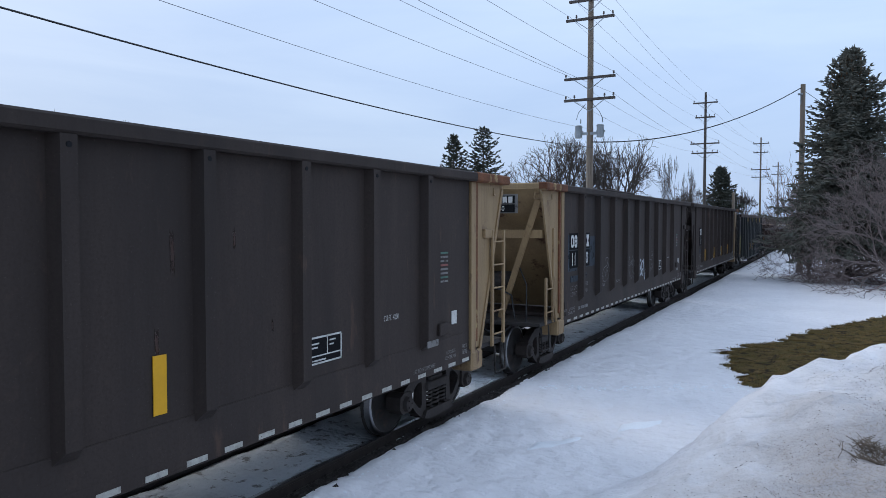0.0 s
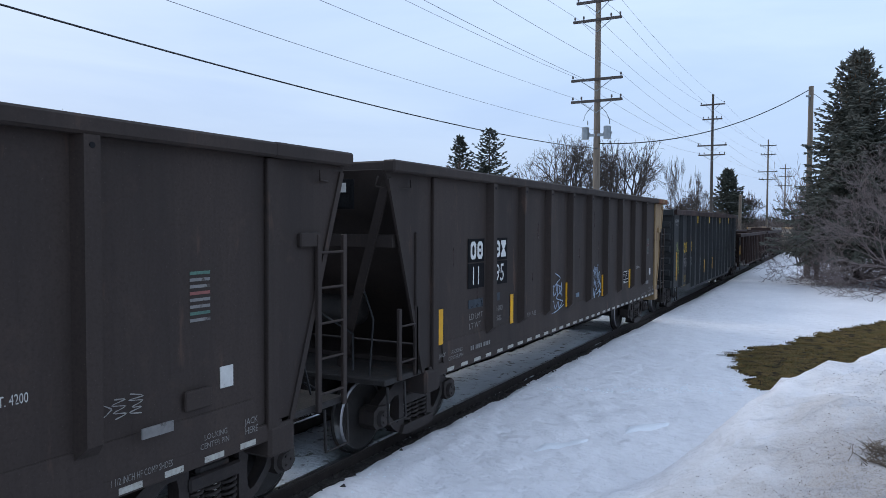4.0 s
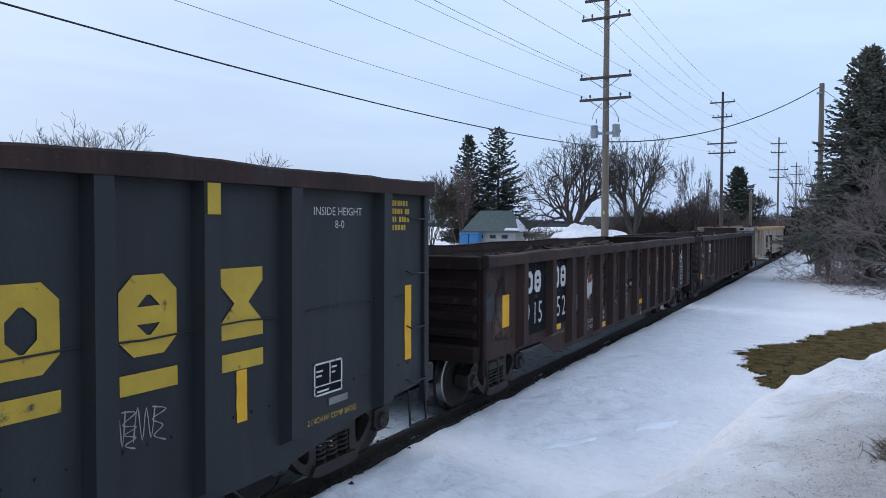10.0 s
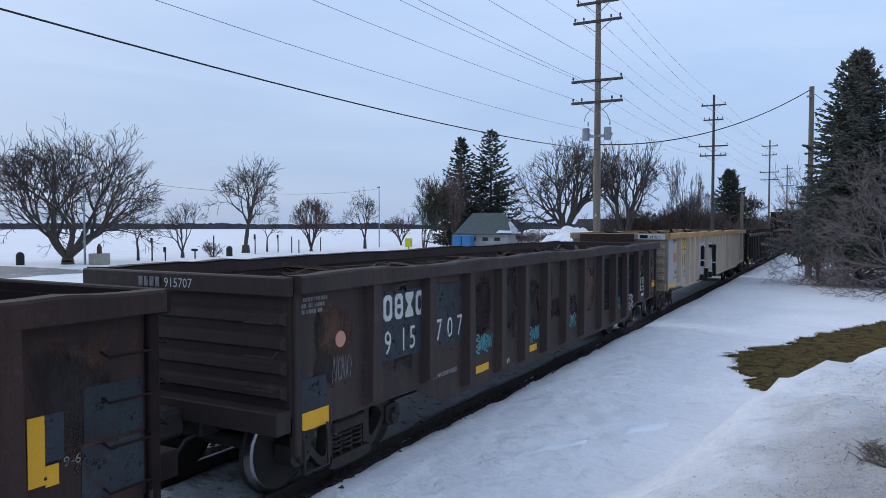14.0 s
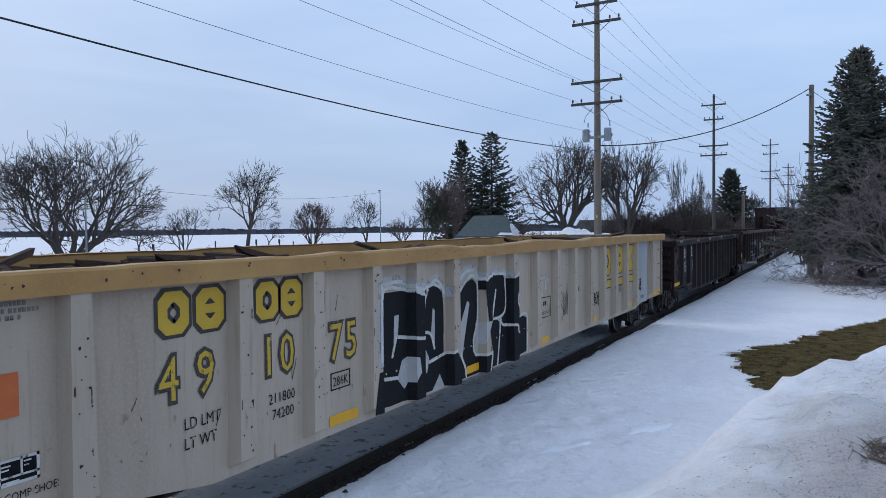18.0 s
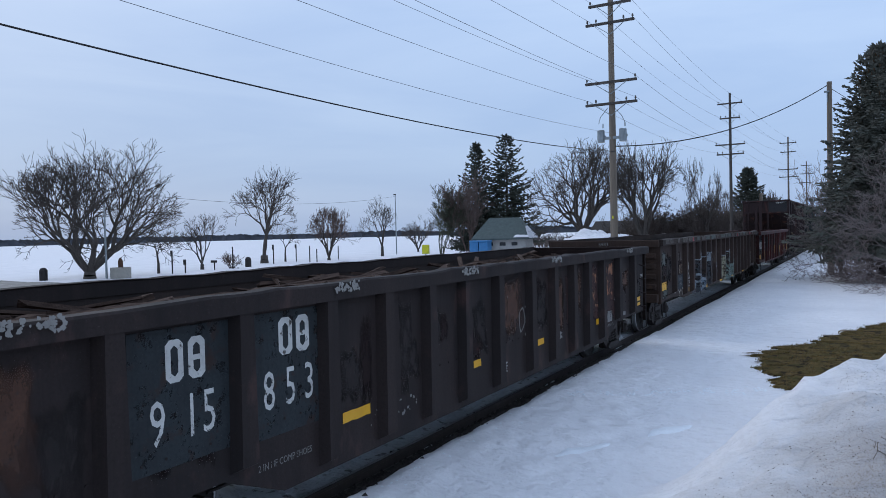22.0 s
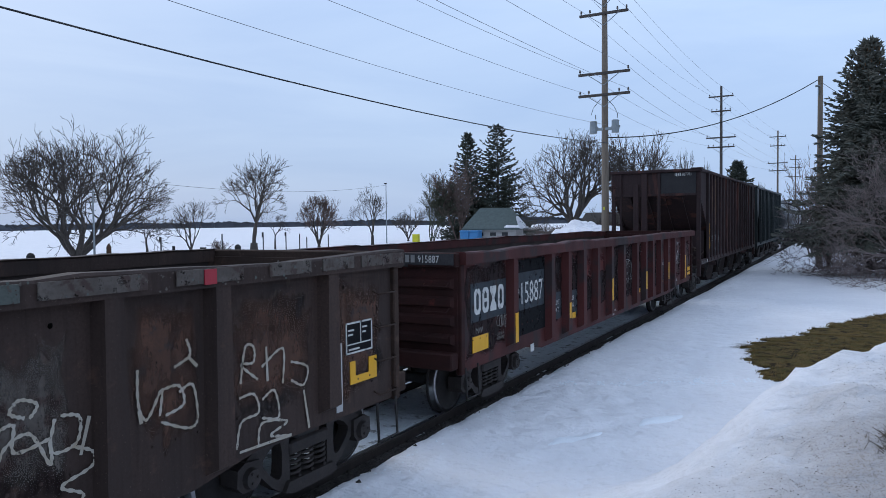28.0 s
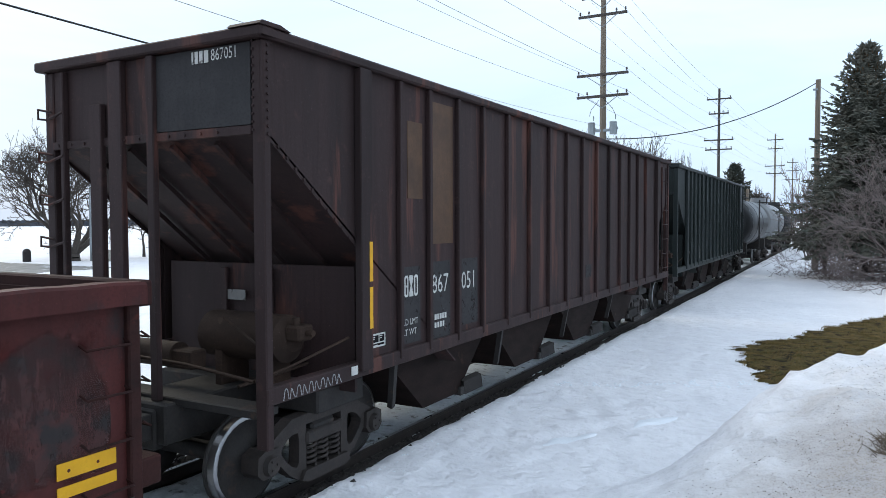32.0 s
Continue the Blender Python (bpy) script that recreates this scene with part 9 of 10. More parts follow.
def bare_tree(name, label, at, height, seed, stems=1, depth=3, kids=(7, 7, 6), spread=.75, lean=.10, up=.05, rad=None, twig=None, thin=.010, stem_spread=.35, bend=.10, squash=1.0, droop=0.0, bole=0.0):
    r = random.Random(seed)
    segs = []
    rad = rad or height * .016
    top = Vector((0, 0, bole * height))
    if bole:
        segs.append((Vector((0, 0, -.2)), top.copy(), 0, rad * 1.25, rad))
    for k in range(stems):
        a = 6.28 * k / max(1, stems) + r.uniform(0, .8)
        l = stem_spread * r.uniform(.45, 1.25) if stems > 1 else lean
        d = Vector((math.cos(a) * l, math.sin(a) * l, 1))
        p = top if bole else Vector((.25 * rad * math.cos(a), .25 * rad * math.sin(a), -.15))
        limb(segs, r, p, d, height * r.uniform(.72, .95), rad * (1 if stems == 1 else r.uniform(.6, .85)), 0, depth, kids, spread, up, bend, thin, droop)
    k = height / max(s_[1].z for s_ in segs)
    t = thing(name, label, "tree", at=at)
    wood, crown = Shape(), Shape()
    for p, q, lv, r0, r1 in segs:
        p = Vector((p.x * k * squash, p.y * k * squash, p.z * k))
        q = Vector((q.x * k * squash, q.y * k * squash, q.z * k))
        dst = wood if lv < 2 else crown
        dst.tube(p, q, r0, r1, n=7 if lv == 0 else (5 if lv < 2 else 3), caps=False)
    part("trunk", wood, m_bark if twig is None else twig, t)
    part("crown", crown, twig or m_twig, t, "fine bare twigs")
    return t


def fork(segs, r, p, d, length, rad, level, levels, split, up, bend, tip, shoots):
    """Grows a limb that bends a little, carries side shoots, and forks into two or three."""
    p, d = Vector(p), Vector(d).normalized()
    steps = 4 if level < 2 else (3 if level < 4 else 2)
    end = max(tip, rad * .74)
    for k in range(steps):
        d = (d + Vector((r.gauss(0, bend), r.gauss(0, bend), r.gauss(0, bend) + up * (.5 if level > 4 else 1)))).normalized()
        q = p + d * length / steps
        r0, r1 = rad + (end - rad) * k / steps, rad + (end - rad) * (k + 1) / steps
        segs.append((p, q, level, r0, r1))
        if level > 1 and r.random() < shoots:
            o = d.orthogonal().normalized()
            a, t = r.uniform(0, 6.28), r.uniform(.5, 1.1)
            e = (d * math.cos(t) + (o * math.cos(a) + d.cross(o) * math.sin(a)) * math.sin(t) + Vector((0, 0, .25))).normalized()
            m = q + e * length * r.uniform(.25, .5)
            segs.append((q, m, 9, tip, tip))
            segs.append((m, m + (e + Vector((r.gauss(0, .3), r.gauss(0, .3), .25))).normalized() * length * r.uniform(.2, .4), 9, tip, tip * .8))
        p = q
    if level >= levels:
        return
    n = 3 if r.random() < (.5 if level < 2 else .3) else 2
    turn, o = r.uniform(0, 6.28), d.orthogonal().normalized()
    for k in range(n):
        a, t = turn + 6.28318 * k / n + r.uniform(-.4, .4), split * r.uniform(.45, 1.35)
        e = d * math.cos(t) + (o * math.cos(a) + d.cross(o) * math.sin(a)) * math.sin(t)
        fork(segs, r, p, e, length * r.uniform(.66, .95), max(tip, rad * r.uniform(.58, .74)), level + 1, levels, split, up, bend, tip, shoots)


def crowned_tree(name, label, at, height, width, seed, stems=1, levels=7, split=.42, up=.05, bend=.07, rad=.3, tip=.012, bole=.22, stem_spread=.4, shoots=.5, twig=None, wood=None, low=0.0):
    """A leafless tree of forking limbs, brought to the given height and crown width."""
    r = random.Random(seed)
    segs = []
    top = Vector((0, 0, bole * height))
    if bole:
        mid = Vector((.1 * rad, -.1 * rad, bole * height * .5))
        segs += [(Vector((0, 0, -.3)), mid, 0, rad * 1.35, rad * 1.08), (mid, top, 0, rad * 1.08, rad)]
    for k in range(stems):
        a = 6.28318 * k / stems + r.uniform(-.4, .4)
        l = stem_spread * r.uniform(.55, 1.35) if stems > 1 else .04
        p = top if bole else Vector((.4 * rad * math.cos(a), .4 * rad * math.sin(a), -.2))
        fork(segs, r, p, (math.cos(a) * l, math.sin(a) * l, 1 - low * (k % 2)), height * .24 * r.uniform(.8, 1.15), rad * (.9 if stems == 1 else r.uniform(.5, .72)), 0 if stems == 1 else 1, levels, split, up, bend, tip, shoots)
    kz = height / max(g[1].z for g in segs)
    spread = sorted(math.hypot(g[1].x, g[1].y) for g in segs)
    kx = width / 2 / spread[int(len(spread) * .97)]
    t = thing(name, label, "tree", at=at)
    limbs, crown = Shape(), Shape()
    for p, q, lv, r0, r1 in segs:
        p, q = Vector((p.x * kx, p.y * kx, p.z * kz)), Vector((q.x * kx, q.y * kx, q.z * kz))
        (limbs if lv < 4 else crown).tube(p, q, r0, r1, n=8 if lv < 2 else (5 if lv < 4 else 3), caps=False)
    part("trunk", limbs, wood or m_bark, t)
    part("crown", crown, twig or m_twig, t, "fine bare twigs")
    return t


def conifer(name, label, at, height, width, seed, branches=300, needle=None, tuft=.2, base=.05, cones=0, droop=.35, taper=.8, fine=1.0):
    """A conifer of single curved boughs, each set with hanging sprays of needle tufts."""
    r = random.Random(seed)
    t = thing(name, label, "tree", at=at)
    part("trunk", Shape().tube((0, 0, -.2), (0, 0, height * .55), height * .018, height * .010, n=8, caps=False).tube((0, 0, height * .55), (0, 0, height), height * .010, .01, n=8), m_bark, t)
    s, cs, wood = Shape(), Shape(), Shape()

    def spray(p, d, length, thick):
        """One needle tuft: a slim spindle."""
        d = d.normalized()
        o = d.orthogonal().normalized()
        u = d.cross(o)
        m = p + d * length * .4
        ring = [m + (o * math.cos(q) + u * math.sin(q)) * thick for q in (0.4, 2.5, 4.6)]
        s.add([p, *ring, p + d * length], [(0, 2, 1), (0, 3, 2), (0, 1, 3), (4, 1, 2), (4, 2, 3), (4, 3, 1)])

    for k in range(branches):
        f = ((k + r.random()) / branches) ** 1.12
        z0 = height * (base + (1 - base) * f)
        reach = width / 2 * (1 - f) ** taper * r.uniform(.62, 1.12) + .12
        a = 2.39996 * k + r.uniform(-.5, .5)
        ca, sa = math.cos(a), math.sin(a)
        dr, rise, tipup = droop * r.uniform(.6, 1.4) * (1 - f), .14 + .9 * f ** 3, .22 * r.uniform(.4, 1.5)

        def on(g):
            return Vector((ca * reach * g, sa * reach * g, z0 + reach * (rise * g - dr * g * g + tipup * max(0, g - .65) ** 2 * 4)))
        for g in range(4):
            wood.tube(on(g / 4), on((g + 1) / 4), .035 * (1 - f) * (1 - g / 5) + .008, .03 * (1 - f) * (1 - (g + 1) / 5) + .006, n=3, caps=False)
        n = max(3, int(reach / tuft * 1.15 * fine))
        for i in range(n):
            g = .12 + .88 * (i + r.random()) / n
            p, along = on(g), (on(min(1, g + .05)) - on(g - .05)).normalized()
            spray(p, along + Vector((r.gauss(0, .2), r.gauss(0, .2), r.gauss(0, .15))), tuft * r.uniform(.9, 1.5), tuft * r.uniform(.20, .32))
            for side in (-1, 1):
                w = side * r.uniform(.7, 1.15)
                d = Vector((ca * math.cos(w) - sa * math.sin(w), sa * math.cos(w) + ca * math.sin(w), along.z - r.uniform(.05, .45)))
                L = (.38 * reach * (1 - g) + tuft * .7) * r.uniform(.6, 1.2)
                m = max(1, int(L / tuft * 1.1))
                for j in range(m):
                    spray(p + d * L * (j / m), d + Vector((r.gauss(0, .3), r.gauss(0, .3), r.gauss(-.12, .22))), tuft * r.uniform(.9, 1.5), tuft * r.uniform(.18, .30))
        if cones and f > .70 and r.random() < cones:
            for q in range(3):
                c = on(r.uniform(.3, .98))
                cs.tube(c, c + Vector((0, 0, -.15)), .034, .014, n=5)
    part("limb_wood", wood, m_bark, t)
    part("crown", s, needle or m_needle, t, "dense drooping needle sprays")
    if cones:
        part("cone_cluster", cs, m_cone, t, "brown cones near the tip")
    return t


def gz(x, y):
    return (x, y, ground_z(x, y))


crowned_tree("willow_tree", "large bare many-stemmed willow by the lake", gz(-58.4, 39.2), 12.6, 15.9, 3, stems=6, levels=8, split=0.5, up=0.06, rad=0.46, tip=.017, bole=.05, stem_spread=1.0, shoots=0.40, bend=.11)
crowned_tree("bare_tree", "tall bare tree with a forked trunk on the lake shore", gz(-63.6, 66.0), 12.4, 9.8, 12, stems=2, levels=8, split=0.52, up=0.02, rad=.42, tip=.019, bole=.10, stem_spread=.10, shoots=.55)
crowned_tree("small_tree", "small bare spreading tree in the park", gz(-58.7, 46.6), 4.4, 4.2, 14, levels=6, split=.6, up=.0, rad=.12, tip=.012, bole=.28, shoots=.5)
crowned_tree("small_tree", "bare round-headed small tree in the park", gz(-59.9, 53.0), 6.2, 5.2, 15, stems=3, levels=7, split=.42, up=0.02, rad=.17, tip=.013, bole=.12, stem_spread=.5, shoots=.5)
crowned_tree("small_tree", "slender bare young tree on the shore", gz(-64, 70.2), 5.2, 4.0, 16, levels=6, split=.5, up=.03, rad=.11, tip=.013, bole=.25, shoots=.4)
crowned_tree("small_tree", "bare upright many-stemmed small tree", gz(-59.8, 73.8), 7.2, 6.4, 17, stems=6, levels=7, split=.36, up=0.02, rad=.2, tip=.014, bole=.05, stem_spread=.55, shoots=.6, twig=m_twigred)
crowned_tree("small_tree", "bare rounded small tree by a lamp post", gz(-60, 86.2), 8.9, 6.8, 18, stems=3, levels=7, split=.5, up=0.02, rad=.2, tip=.013, bole=.2, stem_spread=.5, shoots=.5)
crowned_tree("small_tree", "bare bushy small tree on the shore", gz(-65.2, 104.3), 6.4, 6.4, 19, stems=5, levels=6, split=.42, up=0.02, rad=.17, tip=.017, bole=.05, stem_spread=.6, shoots=.6)
crowned_tree("bare_tree", "large bare broad-crowned tree behind the track", gz(-27.9, 80.3), 13.7, 12.6, 20, stems=5, levels=8, split=0.5, up=0.03, rad=.46, tip=.016, bole=.24, stem_spread=0.75, shoots=.46, bend=.08)
crowned_tree("bare_tree", "large bare arching tree behind the track", gz(-21.2, 82.0), 13.3, 11.6, 22, stems=5, levels=8, split=0.5, up=0.03, rad=.42, tip=.016, bole=.12, stem_spread=0.7, shoots=.46, bend=.09)
crowned_tree("bare_tree", "thin bare crooked tree", gz(-14.7, 83.7), 10.6, 4.6, 24, stems=2, levels=7, split=.42, up=.05, rad=.13, tip=.012, bole=.12, stem_spread=.2, shoots=.3, bend=.15)
crowned_tree("bare_tree", "bare tree far behind the thicket", gz(-16.8, 102.0), 8.6, 6.0, 25, stems=4, levels=7, split=.36, up=.05, rad=.16, tip=.016, bole=.08, stem_spread=.4, shoots=.5)
crowned_tree("bare_tree", "small bare tree beside the far pole", gz(-24.5, 92.0), 7.0, 5.0, 29, stems=3, levels=6, split=.4, up=.05, rad=.14, tip=.016, bole=.1, stem_spread=.4, shoots=.5)
crowned_tree("bare_tree", "round bare tree beside a fir", gz(-12.0, 119.0), 9.6, 7.0, 26, stems=4, levels=7, split=.42, up=.05, rad=.2, tip=.018, bole=.15, stem_spread=.5, shoots=.6)
conifer("fir_tree", "dark open-branched fir in the park", gz(-42.0, 90.5), 15.9, 11.5, 5, branches=165, needle=m_needle2, tuft=.42, droop=.14, base=.10, taper=.66, fine=1.1)
conifer("fir_tree", "dark narrow fir behind a brown thicket", gz(-45.6, 88.5), 15.0, 9.6, 6, branches=210, needle=m_needle2, tuft=.44, droop=.2, base=.06)
conifer("fir_tree", "dark pointed fir far along the track", gz(-14.2, 114.0), 10.6, 8.8, 7, branches=230, needle=m_needle2, tuft=.55, droop=.25)
m_cedar = surface("grey_green_sprays", (.075, .082, .05), (.05, .05, .036), .9, scale=2, bump=0)
bare_tree("thicket_tree", "reddish bare shrubby tree", gz(-43.4, 81.5), 11.2, 27, stems=7, kids=(9, 7, 6), spread=.42, stem_spread=.26, thin=.020, twig=m_twigred, rad=.09)
bare_tree("thicket_tree", "sparse grey-green shrubby cedar", gz(-46.2, 79.6), 9.6, 28, stems=7, kids=(8, 7, 6), spread=.45, stem_spread=.28, thin=.021, rad=.09, twig=m_cedar)
conifer("spruce_tree", "large dark spruce with brown cones at the tip", gz(0.8, 40.0), 10.95, 7.7, 9, branches=520, needle=m_needle, tuft=.22, cones=.9, droop=.40, base=.17, taper=.82, fine=1.25)
crowned_tree("crab_apple_tree", "tangled bare low-spreading crab apple", gz(3.6, 35.5), 7.4, 11.5, 33, stems=12, levels=8, split=0.5, up=0.0, bend=0.12, rad=0.13, tip=0.0062, bole=.06, stem_spread=1.5, shoots=0.5, twig=m_shrub, wood=m_shrub, low=.75)
crowned_tree("crab_apple_tree", "tangled bare shrub with low spreading limbs", gz(0.9, 40.5), 4.6, 7.6, 34, stems=10, levels=8, split=0.5, up=-.03, bend=0.13, rad=0.09, tip=0.007, bole=.05, stem_spread=1.6, shoots=.7, twig=m_shrub, wood=m_shrub, low=.8)
crowned_tree("crab_apple_tree", "low tangled bare shrub on the snow", gz(2.4, 44.5), 4.2, 9.0, 35, stems=10, levels=7, split=0.5, up=-.02, bend=0.13, rad=0.09, tip=0.008, bole=.05, stem_spread=1.5, shoots=.7, twig=m_shrub, wood=m_shrub, low=.7)
crowned_tree("crab_apple_tree", "young bare shrub with upright twigs", gz(-0.9, 43.0), 6.6, 4.2, 37, stems=4, levels=6, split=.4, up=.04, bend=.12, rad=.10, tip=.009, bole=.05, stem_spread=.4, shoots=.5, twig=m_shrub, wood=m_shrub)

# round clipped bush
bare_tree("shrub", "small round bare bush in the snow", gz(-58, 55.2), 1.9, 36, stems=14, kids=(6, 5), depth=2, spread=.6, stem_spread=1.0, rad=.04, thin=.013, twig=m_twigred)


def thicket(name, label, x0, x1, y0, y1, h0, h1, count, seed, mat):
    r = random.Random(seed)
    s = Shape()
    for k in range(count):
        x, y = r.uniform(x0, x1), r.uniform(y0, y1)
        h = r.uniform(h0, h1) * (.7 + .5 * noise.noise((x * .2, y * .2, seed)))
        p = Vector((x, y, ground_z(x, y) - .1))
        q = p + Vector((r.gauss(0, .25 * h), r.gauss(0, .25 * h), h))
        s.tube(p, q, .05, .015, n=3, caps=False)
        for j in range(5):
            a = p.lerp(q, r.uniform(.25, .95))
            s.tube(a, a + Vector((r.gauss(0, .6), r.gauss(0, .6), r.uniform(.2, 1.1))), .028, .01, n=3, caps=False)
    solid(name, s, mat, label, "thicket", kind="stuff")


for x, y, h, sd in ((-20.6, 84.5, 5.2, 71), (-18.0, 86.0, 4.6, 72), (-15.4, 85.0, 6.0, 73), (-13.2, 88.0, 5.0, 74)):
    bare_tree("thicket_tree", "rounded dense brown leafless shrub tree", gz(x, y), h, sd, stems=12, kids=(7, 7, 5), spread=.5, stem_spread=.42, rad=.05, thin=.022, twig=m_hedge)
thicket("thicket", "dense brown leafless thicket behind the track", -26, -11.5, 84, 100, 2.5, 6.0, 1500, 51, m_hedge)
thicket("thicket", "dense brown leafless thicket along the far track", -24, -9.5, 104, 190, 3.0, 6.5, 1800, 52, m_hedge)
thicket("thicket", "dark leafless brush beside the far track", -2.5, 12, 55, 150, 2.5, 6.5, 1600, 53, m_hedge)
thicket("thicket", "low brown brush along the shore", -70, -45, 118, 150, 1.0, 3.0, 700, 54, m_hedge)

# far shore woods
r = random.Random(77)
s = Shape()
for k in range(2600):
    a = radians(r.uniform(-5, 75))
    d = r.uniform(930, 1000)
    x, y = -d * math.sin(a), d * math.cos(a)
    h, w = r.uniform(4, 9.5) * (.8 + .6 * noise.noise((a * 9, 0, 0))), r.uniform(2, 9)
    tx, ty = math.cos(a), math.sin(a)
    s.add([(x - tx * w, y - ty * w, -3), (x + tx * w, y + ty * w, -3), (x + tx * w * .6, y + ty * w * .6, -2.5 + h * .8), (x, y, -2.5 + h), (x - tx * w * .6, y - ty * w * .6, -2.5 + h * .75), (x, y + 8, -3)], [(0, 1, 2, 3, 4), (1, 5, 3, 2), (5, 0, 4, 3)])
solid("far_woods", s, m_farwood, "low bluish line of woods on the far shore", "woods", kind="backdrop")

# ---- poles and wires ----
ARMS = (13.6, 12.3, 9.95, 9.1)


def utility_pole(at, top, arms, label, transformers=False, rad=.16, mat=None):
    p = thing("utility_pole", label, "utility pole", "poles along the track", at=at)
    z0 = at[2]
    part("pole", Shape().tube((0, 0, -.5), (0, 0, top - z0), rad, rad * .62, n=14), mat or m_pole, p)
    for k, (z, half) in enumerate(arms):
        zz = z - z0
        part("crossarm", Shape().box(-half, half, -.21, -.10, zz - .06, zz + .06, .012), m_poledark, p)
        s = Shape()
        for sg in (1, -1):
            s.beam((sg * half * .62, -.2, zz - .04), (0, -.16, zz - .55), .03, .03)
        part("arm_brace", s, m_galv, p)
        for x in ((-half + .08, half - .08) if k % 2 == 0 else (-half + .08, -half + .5, half - .5, half - .08)):
            part("insulator", Shape().tube((x, -.155, zz + .06), (x, -.155, zz + .14), .02, n=6).tube((x, -.155, zz + .12), (x, -.155, zz + .24), .05, .035, n=10), m_glass, p)
    if transformers:
        for x in (-.52, .52):
            zz = 7.1 - z0
            part("transformer", Shape().tube((x, -.1, zz - .28), (x, -.1, zz + .26), .17, n=16).tube((x, -.1, zz + .26), (x, -.1, zz + .31), .185, .14, n=16).box(x - .2, x + .2, -.08, .02, zz - .05, zz + .05, .01).tube((x + .1, -.1, zz + .4), (x + .1, -.1, zz + .6), .03, n=6), m_galv, p)
        part("mount", Shape().box(-.7, .7, -.14, -.06, 6.95 - z0, 7.08 - z0, .01), m_galv, p)
        s = Shape().path([(.15, -.2, 8.4 - z0), (.5, -.2, 8.0 - z0), (.62, -.12, 7.7 - z0)], .012).path([(-.15, -.2, 8.4 - z0), (-.5, -.2, 8.0 - z0), (-.62, -.12, 7.7 - z0)], .012)
        part("jumper_wires", s, m_wire, p)
        part("marker", Shape().box(-.03, .03, -.2, -.17, 3.25 - z0, 3.38 - z0, 0), m_signyel, p)
    return p


P1, P2, P3, P4, P0 = (-10, 33.4), (-10, 69), (-9, 116), (-9, 157), (-10, -8)
utility_pole((*P1, -.1), 14.0, ((13.2, 1.0), (12.34, 1.15), (9.6, 1.22), (8.6, 1.22)), "weathered utility pole with crossarms and two grey transformers", True, .19)
utility_pole((*P2, -.1), 14.55, tuple(zip(ARMS, (1.05, .85, 1.25, 1.15))), "tall weathered utility pole with four crossarms", mat=m_poledark)
utility_pole((*P3, -.1), 15.3, ((14.4, 1.1), (13.1, 1.0), (10.6, 1.3), (9.5, 1.2)), "tall utility pole with crossarms far along the track")
utility_pole((*P4, -.1), 14.7, ((13.9, 1.0), (12.3, 1.2), (10.6, 1.3)), "distant utility pole with crossarms")
rp = thing("service_pole", "grey utility pole without crossarms beside the spruce", "utility pole", at=(-1.41, 45.0, 0))
part("pole", Shape().tube((0, 0, -.4), (0, 0, 10.5), .17, .13, n=12), m_pole, rp)
part("cable_bracket", Shape().box(-.25, .0, -.2, -.1, 9.9, 10.0, .01).tube((-.1, -.15, 9.4), (-.1, -.15, 9.9), .03, n=6), m_galv, rp)
sp = thing("short_pole", "short weathered pole beyond the track", "utility pole", at=(-10.6, 97.0, 0))
part("pole", Shape().tube((0, 0, -.4), (0, 0, 6.6), .2, .17, n=10), m_pole, sp)


def wire(a, b, sag, rad, mat, label, n=24):
    a, b = Vector(a), Vector(b)
    pts = [a.lerp(b, k / n) - Vector((0, 0, sag * 4 * (k / n) * (1 - k / n))) for k in range(n + 1)]
    v = [p + Vector((rad * math.cos(1.2566 * q), 0, rad * math.sin(1.2566 * q))) for p in pts for q in range(5)]
    f = [(5 * k + q, 5 * k + (q + 1) % 5, 5 * k + 5 + (q + 1) % 5, 5 * k + 5 + q) for k in range(n) for q in range(5)]
    solid("wire", Shape().add(v, f, smooth=True), mat, label, "overhead wire", "overhead wires")


CHAIN = [(P0, {"a": 13.0, "b": 12.1, "c": 9.5, "d": 8.5}), (P1, {"a": 13.4, "b": 12.55, "c": 9.82, "d": 8.82}), (P2, {"a": 13.8, "b": 12.5, "c": 10.2, "d": 9.3}), (P3, {"a": 14.6, "b": 13.3, "c": 10.8, "d": 9.7}), (P4, {"a": 14.1, "b": 12.5, "c": 10.8, "d": 10.0})]
for (pa, za), (pb, zb) in zip(CHAIN, CHAIN[1:]):
    for key, xs in (("a", (-.9, .9)), ("b", (-1.0, 1.0)), ("c", (-1.1, 1.1)), ("d", (-1.1, 1.1))):
        for x in xs:
            wire((pa[0] + x, pa[1], za[key]), (pb[0] + x, pb[1], zb[key]), .45, .007, m_alu, "thin grey overhead power wire")
wire((P0[0] + .2, P0[1], 6.3), (P1[0] + .2, P1[1] - .2, 6.35), .68, .016, m_wire, "thick black overhead cable")
wire((P0[0] + .1, P0[1], 6.98), (P1[0] + .1, P1[1] - .2, 7.2), .55, .006, m_alu, "thin grey overhead wire")
wire((P1[0] + .2, P1[1] - .2, 6.6), (-1.55, 45.0, 10.3), .8, .026, m_wire, "thick black cable to the service pole")
wire((-1.3, 45.0, 10.1), (6, 52, 6.5), .4, .014, m_wire, "thin black service drop cable")
wire((P1[0], P1[1], 6.3), (-10.6, 97, 5.6), .7, .014, m_wire, "thin black cable along the track")
wire((-56.8, 39.7, 7.1), (-62.2, 93.2, 8.4), 1.2, .016, m_wire, "thin black park cable")

# ---- the park: lamp posts, bins, signs, building ----


